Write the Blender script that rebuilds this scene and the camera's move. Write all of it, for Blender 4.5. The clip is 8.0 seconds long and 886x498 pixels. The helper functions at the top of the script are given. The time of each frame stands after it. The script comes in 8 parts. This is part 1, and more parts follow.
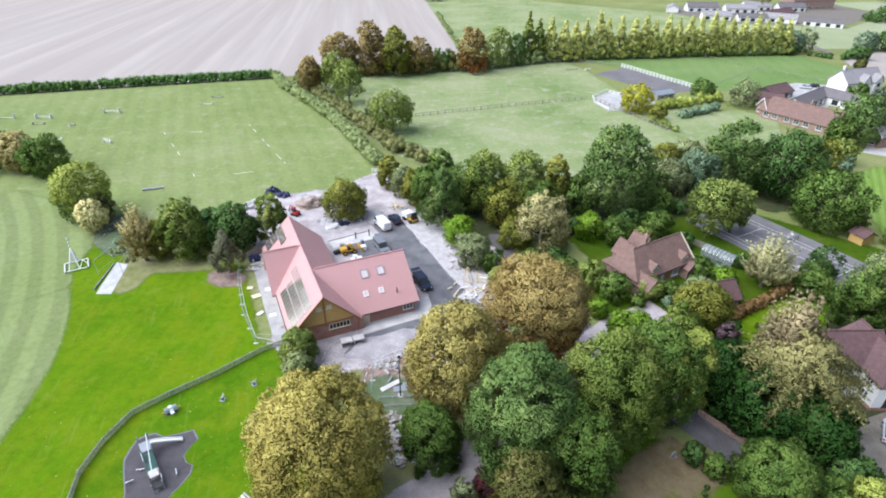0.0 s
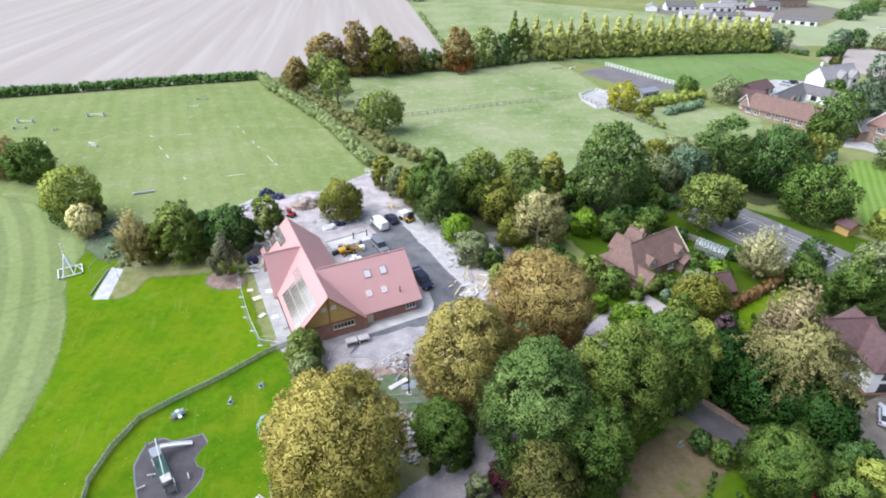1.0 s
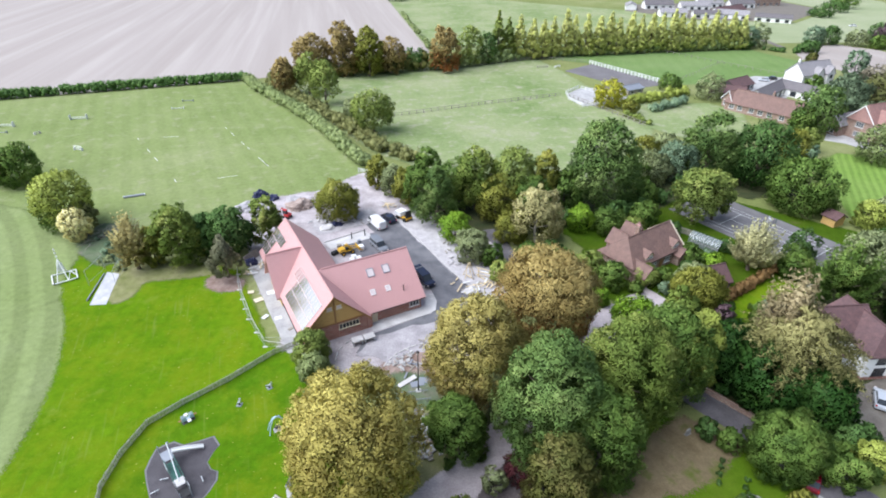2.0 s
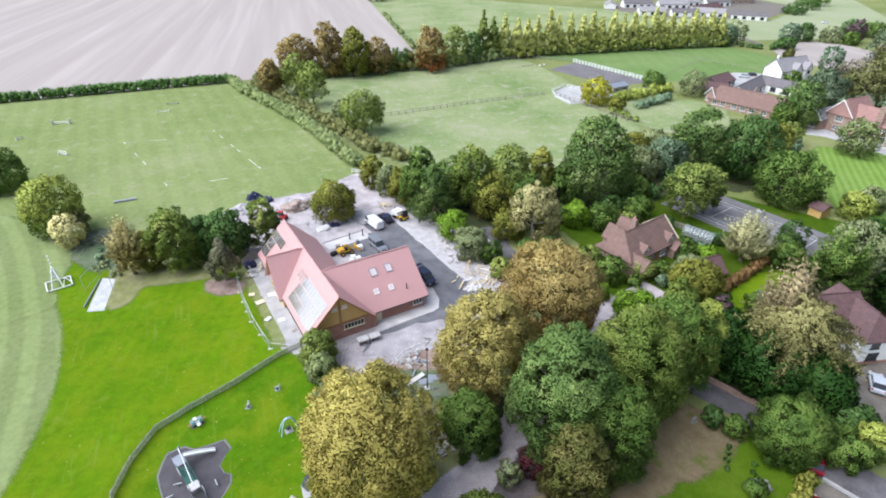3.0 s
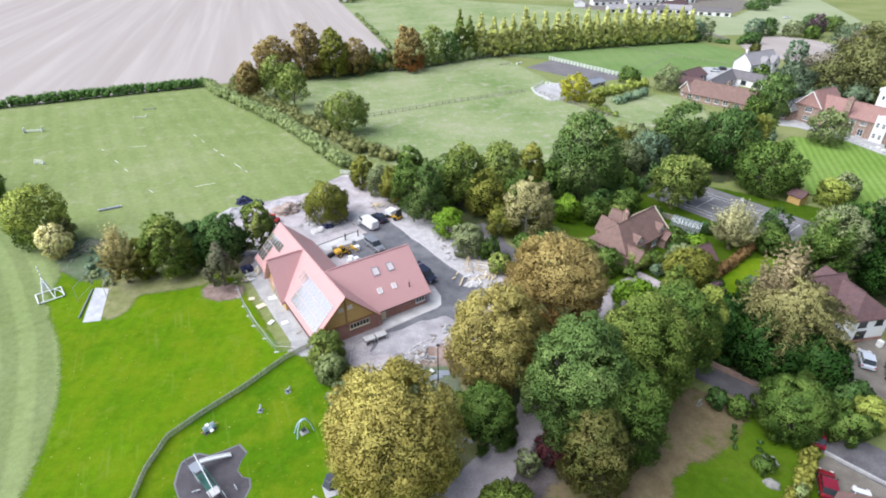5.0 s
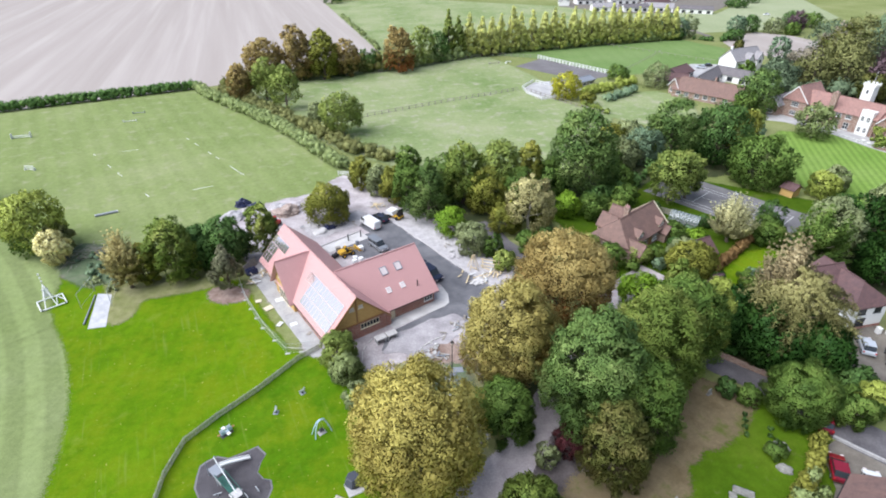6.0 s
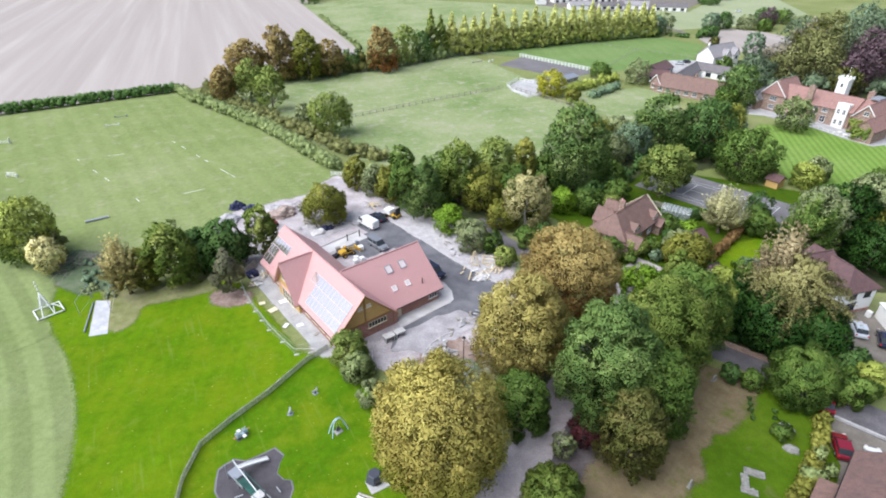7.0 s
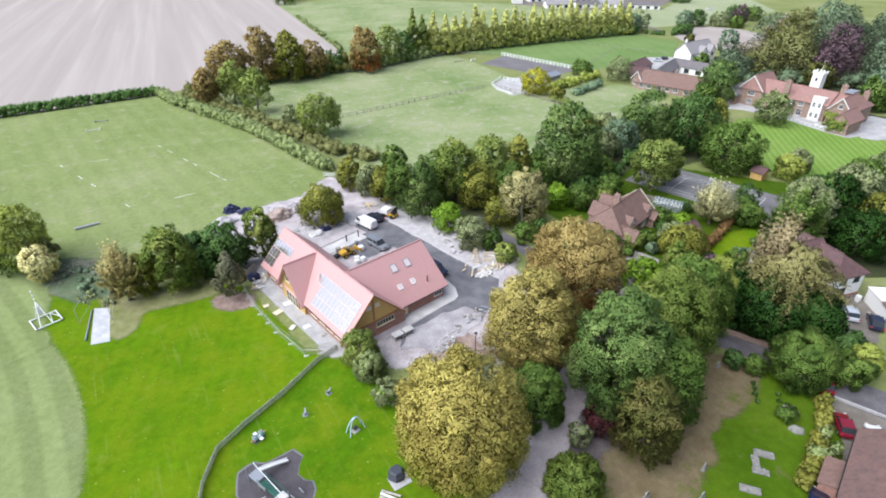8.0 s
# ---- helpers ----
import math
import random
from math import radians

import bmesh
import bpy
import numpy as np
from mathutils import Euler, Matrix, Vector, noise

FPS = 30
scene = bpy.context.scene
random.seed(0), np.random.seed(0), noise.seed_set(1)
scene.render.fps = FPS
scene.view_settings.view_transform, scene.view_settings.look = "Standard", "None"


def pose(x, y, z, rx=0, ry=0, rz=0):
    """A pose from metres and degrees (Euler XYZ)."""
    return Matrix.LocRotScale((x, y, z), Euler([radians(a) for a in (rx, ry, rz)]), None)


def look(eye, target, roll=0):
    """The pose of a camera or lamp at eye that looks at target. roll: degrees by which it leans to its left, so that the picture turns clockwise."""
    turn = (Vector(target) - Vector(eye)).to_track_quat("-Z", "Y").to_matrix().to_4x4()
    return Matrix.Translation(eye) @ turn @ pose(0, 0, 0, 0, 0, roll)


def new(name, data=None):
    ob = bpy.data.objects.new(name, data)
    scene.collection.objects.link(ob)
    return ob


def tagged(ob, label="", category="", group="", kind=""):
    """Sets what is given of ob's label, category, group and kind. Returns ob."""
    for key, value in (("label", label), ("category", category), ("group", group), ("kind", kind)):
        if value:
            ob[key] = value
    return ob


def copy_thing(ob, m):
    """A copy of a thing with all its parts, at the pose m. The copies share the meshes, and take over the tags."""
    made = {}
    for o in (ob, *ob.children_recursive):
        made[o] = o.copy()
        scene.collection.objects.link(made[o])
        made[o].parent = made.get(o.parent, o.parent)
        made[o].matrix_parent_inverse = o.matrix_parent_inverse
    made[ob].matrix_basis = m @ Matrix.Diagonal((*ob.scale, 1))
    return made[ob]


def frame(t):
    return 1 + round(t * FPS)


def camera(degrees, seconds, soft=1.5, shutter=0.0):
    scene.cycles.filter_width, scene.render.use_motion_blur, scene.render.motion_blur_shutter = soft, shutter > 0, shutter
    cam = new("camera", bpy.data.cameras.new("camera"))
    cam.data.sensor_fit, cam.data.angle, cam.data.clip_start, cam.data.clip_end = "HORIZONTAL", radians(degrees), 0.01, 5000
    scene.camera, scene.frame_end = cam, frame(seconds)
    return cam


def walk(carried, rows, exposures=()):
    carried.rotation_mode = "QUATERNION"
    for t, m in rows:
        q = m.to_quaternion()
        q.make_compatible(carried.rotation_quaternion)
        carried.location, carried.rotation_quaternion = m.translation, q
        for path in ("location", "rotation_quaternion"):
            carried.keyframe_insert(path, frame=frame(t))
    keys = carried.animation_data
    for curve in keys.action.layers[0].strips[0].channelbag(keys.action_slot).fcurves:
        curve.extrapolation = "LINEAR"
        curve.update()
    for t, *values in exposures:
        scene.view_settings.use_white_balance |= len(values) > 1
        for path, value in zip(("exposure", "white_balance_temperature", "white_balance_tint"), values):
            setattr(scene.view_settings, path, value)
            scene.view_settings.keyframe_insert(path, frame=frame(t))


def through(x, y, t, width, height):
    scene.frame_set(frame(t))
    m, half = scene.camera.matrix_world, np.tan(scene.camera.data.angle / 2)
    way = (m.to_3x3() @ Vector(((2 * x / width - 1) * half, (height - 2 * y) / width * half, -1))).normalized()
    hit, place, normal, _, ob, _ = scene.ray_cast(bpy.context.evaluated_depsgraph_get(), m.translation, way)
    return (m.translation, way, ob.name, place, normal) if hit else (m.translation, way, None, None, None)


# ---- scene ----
cam = camera(78.8, 8.0, soft=1.9)
PATH = [
    (0, (-0.66, 1.392, 55.1), (-0.634, 3.106, 54.07), 0.4),
    (0.5, (-2.17, 1.137, 55.086), (-2.113, 2.851, 54.057), 0.4),
    (1, (-3.797, 0.887, 55.079), (-3.707, 2.599, 54.05), 0.4),
    (1.5, (-5.43, 0.675, 55.065), (-5.307, 2.386, 54.035), 0.4),
    (3, (-10.404, 0.246, 54.913), (-10.184, 1.947, 53.885), 0.3),
    (3.5, (-11.589, 0.124, 54.916), (-11.341, 1.822, 53.889), 0.1),
    (4, (-12.482, 0.046, 54.912), (-12.214, 1.741, 53.886), 0.1),
    (4.5, (-13.467, 0.03, 54.883), (-13.177, 1.721, 53.856), 0.1),
    (6, (-18.443, 0.185, 54.826), (-18.078, 1.862, 53.799), -0.3),
    (6.5, (-20.433, 0.287, 54.848), (-20.034, 1.956, 53.82), -0.3),
    (7, (-22.623, 0.4, 54.883), (-22.183, 2.058, 53.854), -0.4),
    (7.5, (-24.771, 0.632, 54.914), (-24.293, 2.279, 53.885), -0.4),
    (8, (-26.993, 0.892, 54.927), (-26.475, 2.527, 53.897), -0.5),
]
walk(cam, [(t, look(eye, target, roll)) for t, eye, target, roll in PATH], exposures=[(0, 1.09, 6250, 10), (8, 1.02, 6440, 10)])

# ---- light: a bright hazy autumn day, the veiled sun high in the west ----
SUN_DIR = Vector((-0.78, -0.14, 0.98)).normalized()
world = bpy.data.worlds.new("sky")
scene.world = world
world.use_nodes = True
wn = world.node_tree.nodes
sky = wn.new("ShaderNodeTexSky")
sky.sky_type = "NISHITA"
sky.sun_disc = False
sky.sun_elevation = math.asin(SUN_DIR.z)
sky.sun_rotation = math.atan2(SUN_DIR.x, SUN_DIR.y)
sky.air_density, sky.dust_density, sky.ozone_density = 1.0, 1.8, 2.0
wn["Background"].inputs["Strength"].default_value = 0.094
veil = wn.new("ShaderNodeHueSaturation")
veil.inputs["Saturation"].default_value = 0.75
world.node_tree.links.new(sky.outputs["Color"], veil.inputs["Color"])
world.node_tree.links.new(veil.outputs["Color"], wn["Background"].inputs["Color"])
sun_data = bpy.data.lights.new("sun", "SUN")
sun_data.energy, sun_data.angle, sun_data.color = 2.6, radians(70), (0.937, 0.965, 1.02)
sun = new("sun", sun_data)
sun.matrix_world = look(SUN_DIR * 300, (0, 0, 0))


# ---- materials ----
class Mat:
    """A node material with a Principled surface and small helpers for noise, ramps and bumps."""

    def __init__(self, name, rough=0.8, metal=0.0, spec=0.3):
        self.m = bpy.data.materials.new(name)
        self.m.use_nodes = True
        self.t = self.m.node_tree
        self.p = self.t.nodes["Principled BSDF"]
        self.p.inputs["Roughness"].default_value = rough
        self.p.inputs["Metallic"].default_value = metal
        self.p.inputs["Specular IOR Level"].default_value = spec
        self.pos = None

    def node(self, kind, **put):
        n = self.t.nodes.new(kind)
        for k, v in put.items():
            if k in n.inputs:
                n.inputs[k].default_value = v
        return n

    def link(self, a, b):
        self.t.links.new(a, b)

    def coords(self, space="Object"):
        return self.node("ShaderNodeTexCoord").outputs[space]

    def geo(self):
        return self.node("ShaderNodeNewGeometry")

    def noise(self, scale, detail=3.0, rough=0.55, vec=None, stretch=None, turn=0.0):
        n = self.node("ShaderNodeTexNoise", Scale=scale, Detail=detail, Roughness=rough)
        v = vec or self.geo().outputs["Position"]
        if stretch:
            mp = self.node("ShaderNodeMapping", Scale=tuple(1 / v for v in stretch))
            mp.vector_type = "TEXTURE"
            mp.inputs["Rotation"].default_value = (0, 0, radians(turn))
            self.link(v, mp.inputs["Vector"])
            v = mp.outputs["Vector"]
        self.link(v, n.inputs["Vector"])
        return n.outputs["Fac"]

    def ramp(self, fac, *stops):
        r = self.node("ShaderNodeValToRGB")
        e = r.color_ramp.elements
        while len(e) < len(stops):
            e.new(0.5)
        for i, (at, c) in enumerate(stops):
            e[i].position, e[i].color = at, (*c, 1) if len(c) == 3 else c
        self.link(fac, r.inputs["Fac"])
        return r.outputs["Color"]

    def mix(self, fac, a, b, how="MIX"):
        n = self.node("ShaderNodeMix")
        n.data_type, n.blend_type = "RGBA", how
        for s, v in ((n.inputs[0], fac), (n.inputs[6], a), (n.inputs[7], b)):
            if isinstance(v, (int, float)):
                s.default_value = v
            elif isinstance(v, tuple):
                s.default_value = (*v, 1)
            else:
                self.link(v, s)
        return n.outputs[2]

    def math(self, op, a, b=0.0):
        n = self.node("ShaderNodeMath")
        n.operation = op
        for s, v in zip(n.inputs, (a, b)):
            if isinstance(v, (int, float)):
                s.default_value = v
            else:
                self.link(v, s)
        return n.outputs[0]

    def color(self, c):
        if isinstance(c, tuple):
            self.p.inputs["Base Color"].default_value = (*c, 1)
        else:
            self.link(c, self.p.inputs["Base Color"])
        return self

    def fray(self, scale=4.5):
        """Thin the surface out raggedly where the mesh's fray attribute rises, so that one ground grows into the next."""
        a = self.node("ShaderNodeAttribute")
        a.attribute_name = "fray"
        f = self.math("ADD", a.outputs["Fac"], self.math("MULTIPLY", self.math("SUBTRACT", self.noise(scale, 6, 0.80), 0.5), 2.4))
        mx = self.node("ShaderNodeMixShader")
        self.link(self.ramp(f, (0.50, (0, 0, 0)), (0.52, (1, 1, 1))), mx.inputs[0])
        self.link(self.p.outputs[0], mx.inputs[1])
        self.link(self.node("ShaderNodeBsdfTransparent").outputs[0], mx.inputs[2])
        self.link(mx.outputs[0], self.t.nodes["Material Output"].inputs["Surface"])
        return self

    def bump(self, h, strength=0.3, dist=0.05):
        b = self.node("ShaderNodeBump", Strength=strength, Distance=dist)
        self.link(h, b.inputs["Height"])
        self.link(b.outputs["Normal"], self.p.inputs["Normal"])
        return self


def speckled(name, a, b, scale=3.0, rough=0.8, fine=25.0, metal=0.0, spec=0.3, bump=0.2, ground=False):
    """Two tones in large patches with a fine grain on top."""
    k = Mat(name, rough, metal, spec)
    big = k.ramp(k.noise(scale, 4), (0.35, a), (0.65, b))
    grain = k.ramp(k.noise(fine, 2), (0.3, (0.82,) * 3), (0.7, (1.12,) * 3))
    k.color(k.mix(1.0, big, grain, "MULTIPLY"))
    k.bump(k.noise(fine, 2), bump, 0.02)
    if ground:
        k.fray()
    return k.m


def grass(name, a, b, c, patch=0.08, stripes=None, worn=None, flecks=False):
    """Mown or rough grass. stripes: (turn, width, strength) for straight mower bands, or ('ring', x, y, width, strength)."""
    k = Mat(name, 0.95, 0, 0.05)
    pos = k.geo().outputs["Position"]
    big = k.ramp(k.noise(patch, 5, 0.6), (0.32, a), (0.52, b), (0.72, c))
    mid = k.ramp(k.noise(0.9, 4, 0.65), (0.3, (0.86,) * 3), (0.7, (1.12,) * 3))
    fine = k.ramp(k.noise(9.0, 3, 0.7), (0.25, (0.78,) * 3), (0.75, (1.2,) * 3))
    col = k.mix(1.0, k.mix(1.0, big, mid, "MULTIPLY"), fine, "MULTIPLY")
    if stripes:
        wave = k.node("ShaderNodeTexWave", Distortion=1.2, Detail=2.0)
        wave.inputs["Detail Scale"].default_value = 0.4
        mp = k.node("ShaderNodeMapping")
        if stripes[0] == "ring":
            _, cx, cy, width, strength = stripes
            wave.wave_type, wave.rings_direction = "RINGS", "Z"
            mp.inputs["Location"].default_value = (-cx, -cy, 0)
        else:
            turn, width, strength = stripes
            wave.wave_type, wave.bands_direction = "BANDS", "X"
            mp.inputs["Rotation"].default_value = (0, 0, radians(turn))
        wave.inputs["Scale"].default_value = 0.314 / width
        k.link(pos, mp.inputs["Vector"])
        k.link(mp.outputs["Vector"], wave.inputs["Vector"])
        band = k.ramp(wave.outputs["Fac"], (0.3, (1 - strength,) * 3), (0.7, (1 + strength,) * 3))
        col = k.mix(1.0, col, band, "MULTIPLY")
    if flecks:
        spots = k.ramp(k.noise(2.2, 1, 0.4), (0.75, (0, 0, 0)), (0.765, (1, 1, 1)))
        streak = k.ramp(k.noise(1.3, 3, 0.6, None, (1.0, 0.06, 1), 14), (0.60, (0, 0, 0)), (0.74, (1, 1, 1)))
        blotch = k.ramp(k.noise(0.16, 6, 0.7), (0.44, (0, 0, 0)), (0.66, (1, 1, 1)))
        col = k.mix(k.math("MULTIPLY", blotch, 0.6), col, (0.16, 0.20, 0.007))
        scuff = k.ramp(k.noise(1.8, 5, 0.75), (0.56, (0, 0, 0)), (0.72, (1, 1, 1)))
        col = k.mix(k.math("MULTIPLY", k.math("MULTIPLY", scuff, blotch), 0.55), col, (0.22, 0.25, 0.06))
        col = k.mix(k.math("MULTIPLY", streak, 0.38), col, (0.20, 0.25, 0.05))
        col = k.mix(k.math("MULTIPLY", spots, 0.75), col, (0.36, 0.36, 0.09))
    if worn:
        tone, amount = worn
        spots = k.ramp(k.noise(0.25, 5, 0.7), (1 - amount - 0.12, (0, 0, 0)), (1 - amount + 0.05, (1, 1, 1)))
        col = k.mix(spots, col, tone)
    k.color(col)
    k.bump(k.noise(6.0, 4, 0.7), 0.5, 0.08)
    k.fray()
    return k.m


def leafage(name, a, b, c, patch=0.35, through=0.26, gain=2.36):
    """Leaves: three tones by leaf and by bough, faintly waxy, with light passing through."""
    a, b, c = ((t[0] * gain * 1.03, t[1] * gain, t[2] * gain * 1.02) for t in (a, b, c))
    # end tones pushed apart to stand in for dark gaps and lit tips
    a = tuple(v * 0.74 for v in a)
    c = tuple(v * 1.22 for v in c)
    k = Mat(name, 0.6, 0, 0.16)
    each = k.geo().outputs["Random Per Island"]
    bough = k.noise(patch, 3, 0.6)
    f = k.math("ADD", k.math("MULTIPLY", each, 0.10), k.math("MULTIPLY", bough, 0.84))
    col = k.ramp(f, (0.25, a), (0.52, b), (0.8, c))
    k.color(col)
    tr = k.node("ShaderNodeBsdfTranslucent")
    k.link(col, tr.inputs["Color"])
    mx = k.node("ShaderNodeMixShader")
    mx.inputs[0].default_value = through
    out = k.t.nodes["Material Output"]
    k.link(k.p.outputs[0], mx.inputs[1])
    k.link(tr.outputs[0], mx.inputs[2])
    k.link(mx.outputs[0], out.inputs["Surface"])
    return k.m


def tiles(name, a, b, c, course=0.12, lichen=None, rough=0.72, spec=0.4):
    """Clay roof tiles too small to pick apart: courses in the bump, tone from tile to tile, patches of weather."""
    k = Mat(name, rough, 0, spec)
    oc = k.coords("Object")
    br = k.node("ShaderNodeTexBrick", Scale=1.0)
    br.inputs["Brick Width"].default_value = 0.20
    br.inputs["Row Height"].default_value = course
    br.inputs["Mortar Size"].default_value = 0.008
    br.inputs["Color1"].default_value = (*a, 1)
    br.inputs["Color2"].default_value = (*b, 1)
    br.inputs["Mortar"].default_value = (*[v * 0.5 for v in a], 1)
    k.link(k.coords("UV"), br.inputs["Vector"])
    patch = k.ramp(k.noise(0.6, 5, 0.65, oc), (0.4, (0, 0, 0)), (0.75, (1, 1, 1)))
    col = k.mix(k.math("MULTIPLY", patch, 0.6), br.outputs["Color"], c)
    if lichen:
        spots = k.ramp(k.noise(2.6, 6, 0.75, oc), (0.62, (0, 0, 0)), (0.72, (1, 1, 1)))
        col = k.mix(k.math("MULTIPLY", spots, 0.6), col, lichen)
    blot = k.ramp(k.noise(1.4, 5, 0.7, oc), (0.3, (0.74, 0.76, 0.78)), (0.5, (1, 1, 1)), (0.72, (1.22, 1.2, 1.18))) if lichen else None
    k.color(k.mix(1.0, col, blot, "MULTIPLY") if blot else col)
    k.bump(br.outputs["Fac"], -0.4, 0.02)
    return k.m


def bricks(name, a, b, mortar=(0.42, 0.38, 0.33)):
    k = Mat(name, 0.85, 0, 0.2)
    br = k.node("ShaderNodeTexBrick", Scale=1.0)
    br.inputs["Brick Width"].default_value = 0.225
    br.inputs["Row Height"].default_value = 0.075
    br.inputs["Mortar Size"].default_value = 0.008
    br.inputs["Color1"].default_value = (*a, 1)
    br.inputs["Color2"].default_value = (*b, 1)
    br.inputs["Mortar"].default_value = (*mortar, 1)
    k.link(k.coords("UV"), br.inputs["Vector"])
    grain = k.ramp(k.noise(1.2, 4), (0.3, (0.8,) * 3), (0.7, (1.15,) * 3))
    k.color(k.mix(1.0, br.outputs["Color"], grain, "MULTIPLY"))
    k.bump(br.outputs["Fac"], -0.3, 0.01)
    return k.m


def boards(name, a, b, width=0.16):
    k = Mat(name, 0.7, 0, 0.25)
    uv = k.coords("UV")
    wave = k.node("ShaderNodeTexWave", Scale=0.314 / width, Distortion=0.0)
    wave.bands_direction = "Y"
    wave.wave_profile = "SAW"
    k.link(uv, wave.inputs["Vector"])
    col = k.ramp(k.noise(1.5, 5, 0.6, uv, (0.6, 6, 1)), (0.35, a), (0.65, b))
    line = k.ramp(wave.outputs["Fac"], (0.0, (0.45,) * 3), (0.12, (1, 1, 1)))
    k.color(k.mix(1.0, col, line, "MULTIPLY"))
    k.bump(wave.outputs["Fac"], 0.4, 0.02)
    return k.m


def plain(name, c, rough=0.5, metal=0.0, spec=0.4, dirt=0.15):
    k = Mat(name, rough, metal, spec)
    k.color(k.mix(k.math("MULTIPLY", k.noise(2.5, 5, 0.7), dirt * 2), c, tuple(v * 0.55 + 0.02 for v in c)))
    k.bump(k.noise(18, 2), 0.05, 0.01)
    return k.m


M = {}
M["ground"] = grass("rough_grass", (0.155, 0.185, 0.06), (0.20, 0.225, 0.085), (0.255, 0.265, 0.125), 0.03, worn=((0.30, 0.28, 0.16), 0.30))
M["pitch"] = grass("pitch_grass", (0.165, 0.215, 0.071), (0.205, 0.250, 0.095), (0.255, 0.285, 0.134), 0.025, (-22, 5.0, 0.03), ((0.285, 0.295, 0.171), 0.34))
M["paddock"] = grass("paddock_grass", (0.160, 0.222, 0.080), (0.238, 0.282, 0.132), (0.302, 0.318, 0.184), 0.035, None, ((0.330, 0.320, 0.232), 0.36))
# far grass made paler so that distance haze sits in its colour
M["pasture"] = grass("hazed_pasture", (0.250, 0.290, 0.159), (0.290, 0.320, 0.189), (0.335, 0.350, 0.232), 0.02, None, ((0.360, 0.350, 0.281), 0.3))
M["meadow"] = grass("meadow_grass", (0.125, 0.200, 0.061), (0.155, 0.230, 0.079), (0.190, 0.255, 0.104), 0.03, (12, 6.0, 0.02))
M["lawn"] = grass("lawn_grass", (0.068, 0.148, 0.003), (0.095, 0.183, 0.004), (0.132, 0.215, 0.008), 0.06, (8, 2.2, 0.025), ((0.15, 0.21, 0.02), 0.30), True)
M["play_lawn"] = grass("playground_grass", (0.050, 0.128, 0.003), (0.072, 0.158, 0.004), (0.105, 0.188, 0.008), 0.10, None, ((0.12, 0.185, 0.015), 0.28), True)
M["outfield"] = grass("outfield_grass", (0.180, 0.228, 0.083), (0.203, 0.248, 0.102), (0.228, 0.266, 0.128), 0.05, ("ring", -236.0, -4.0, 4.4, 0.09))
M["striped"] = grass("striped_lawn", (0.14, 0.235, 0.045), (0.165, 0.26, 0.055), (0.19, 0.28, 0.07), 0.05, (32, 1.75, 0.11))
M["church"] = grass("churchyard_grass", (0.050, 0.102, 0.005), (0.070, 0.126, 0.007), (0.095, 0.142, 0.013), 0.12, None, ((0.124, 0.122, 0.045), 0.30))
M["rank"] = grass("rank_grass", (0.085, 0.125, 0.062), (0.120, 0.155, 0.088), (0.160, 0.172, 0.118), 0.25, None, ((0.20, 0.185, 0.15), 0.3))
M["hay"] = grass("trampled_dry_grass", (0.165, 0.182, 0.064), (0.220, 0.222, 0.100), (0.275, 0.260, 0.145), 0.3, None, ((0.21, 0.17, 0.115), 0.3))
# mauve-brown earth toned down so the shade beside the lane is in its colour
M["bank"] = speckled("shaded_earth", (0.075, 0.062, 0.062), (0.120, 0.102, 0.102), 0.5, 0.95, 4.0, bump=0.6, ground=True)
M["garden"] = grass("garden_grass", (0.036, 0.076, 0.004), (0.052, 0.096, 0.006), (0.074, 0.110, 0.011), 0.12, None, ((0.090, 0.092, 0.034), 0.30))
# litter in a very dark tone that stands in for shade under the trees
M["litter"] = speckled("shade_dark_litter", (0.03, 0.042, 0.014), (0.055, 0.06, 0.022), 0.4, 0.95, 3.0, bump=0.7, ground=True)
M["dry"] = grass("dry_grass", (0.132, 0.101, 0.055), (0.169, 0.132, 0.078), (0.127, 0.118, 0.047), 0.25, None, ((0.089, 0.111, 0.024), 0.33))
k = Mat("stubble", 0.95, 0, 0.1)
rows = k.noise(0.085, 4, 0.62, None, (1.0, 0.025, 1), 7.0)
wide = k.noise(0.05, 4, 0.6, None, (1.0, 0.03, 1), 9.0)
c1 = k.ramp(rows, (0.34, (0.335, 0.292, 0.266)), (0.5, (0.357, 0.314, 0.288)), (0.66, (0.408, 0.363, 0.335)))
c2 = k.ramp(wide, (0.35, (0.96, 0.955, 0.95)), (0.65, (1.03, 1.03, 1.03)))
c3 = k.ramp(k.noise(3.0, 4, 0.7), (0.3, (0.9,) * 3), (0.7, (1.08,) * 3))
k.color(k.mix(1.0, k.mix(1.0, c1, c2, "MULTIPLY"), c3, "MULTIPLY"))
k.bump(k.noise(4.0, 3), 0.4, 0.1)
k.fray()
M["stubble"] = k.m
M["dirt"] = speckled("bare_earth", (0.325, 0.287, 0.290), (0.500, 0.452, 0.462), 0.3, 0.95, 3.0, bump=0.8, ground=True)
M["soil"] = speckled("red_brown_soil", (0.20, 0.135, 0.11), (0.33, 0.25, 0.215), 0.6, 0.95, 4.0, bump=0.7, ground=True)
M["soil_pale"] = speckled("pale_dug_soil", (0.29, 0.22, 0.188), (0.42, 0.34, 0.30), 0.6, 0.95, 4.0, bump=0.7)
M["rubble"] = speckled("broken_stone", (0.385, 0.362, 0.368), (0.480, 0.455, 0.466), 0.7, 0.9, 4.0, bump=0.4, ground=True)
M["asphalt"] = speckled("asphalt", (0.106, 0.106, 0.118), (0.174, 0.171, 0.183), 0.35, 0.75, 8.0, bump=0.3)
M["dusty"] = speckled("dusty_asphalt", (0.285, 0.266, 0.278), (0.425, 0.398, 0.412), 0.35, 0.85, 5.0, bump=0.3, ground=True)
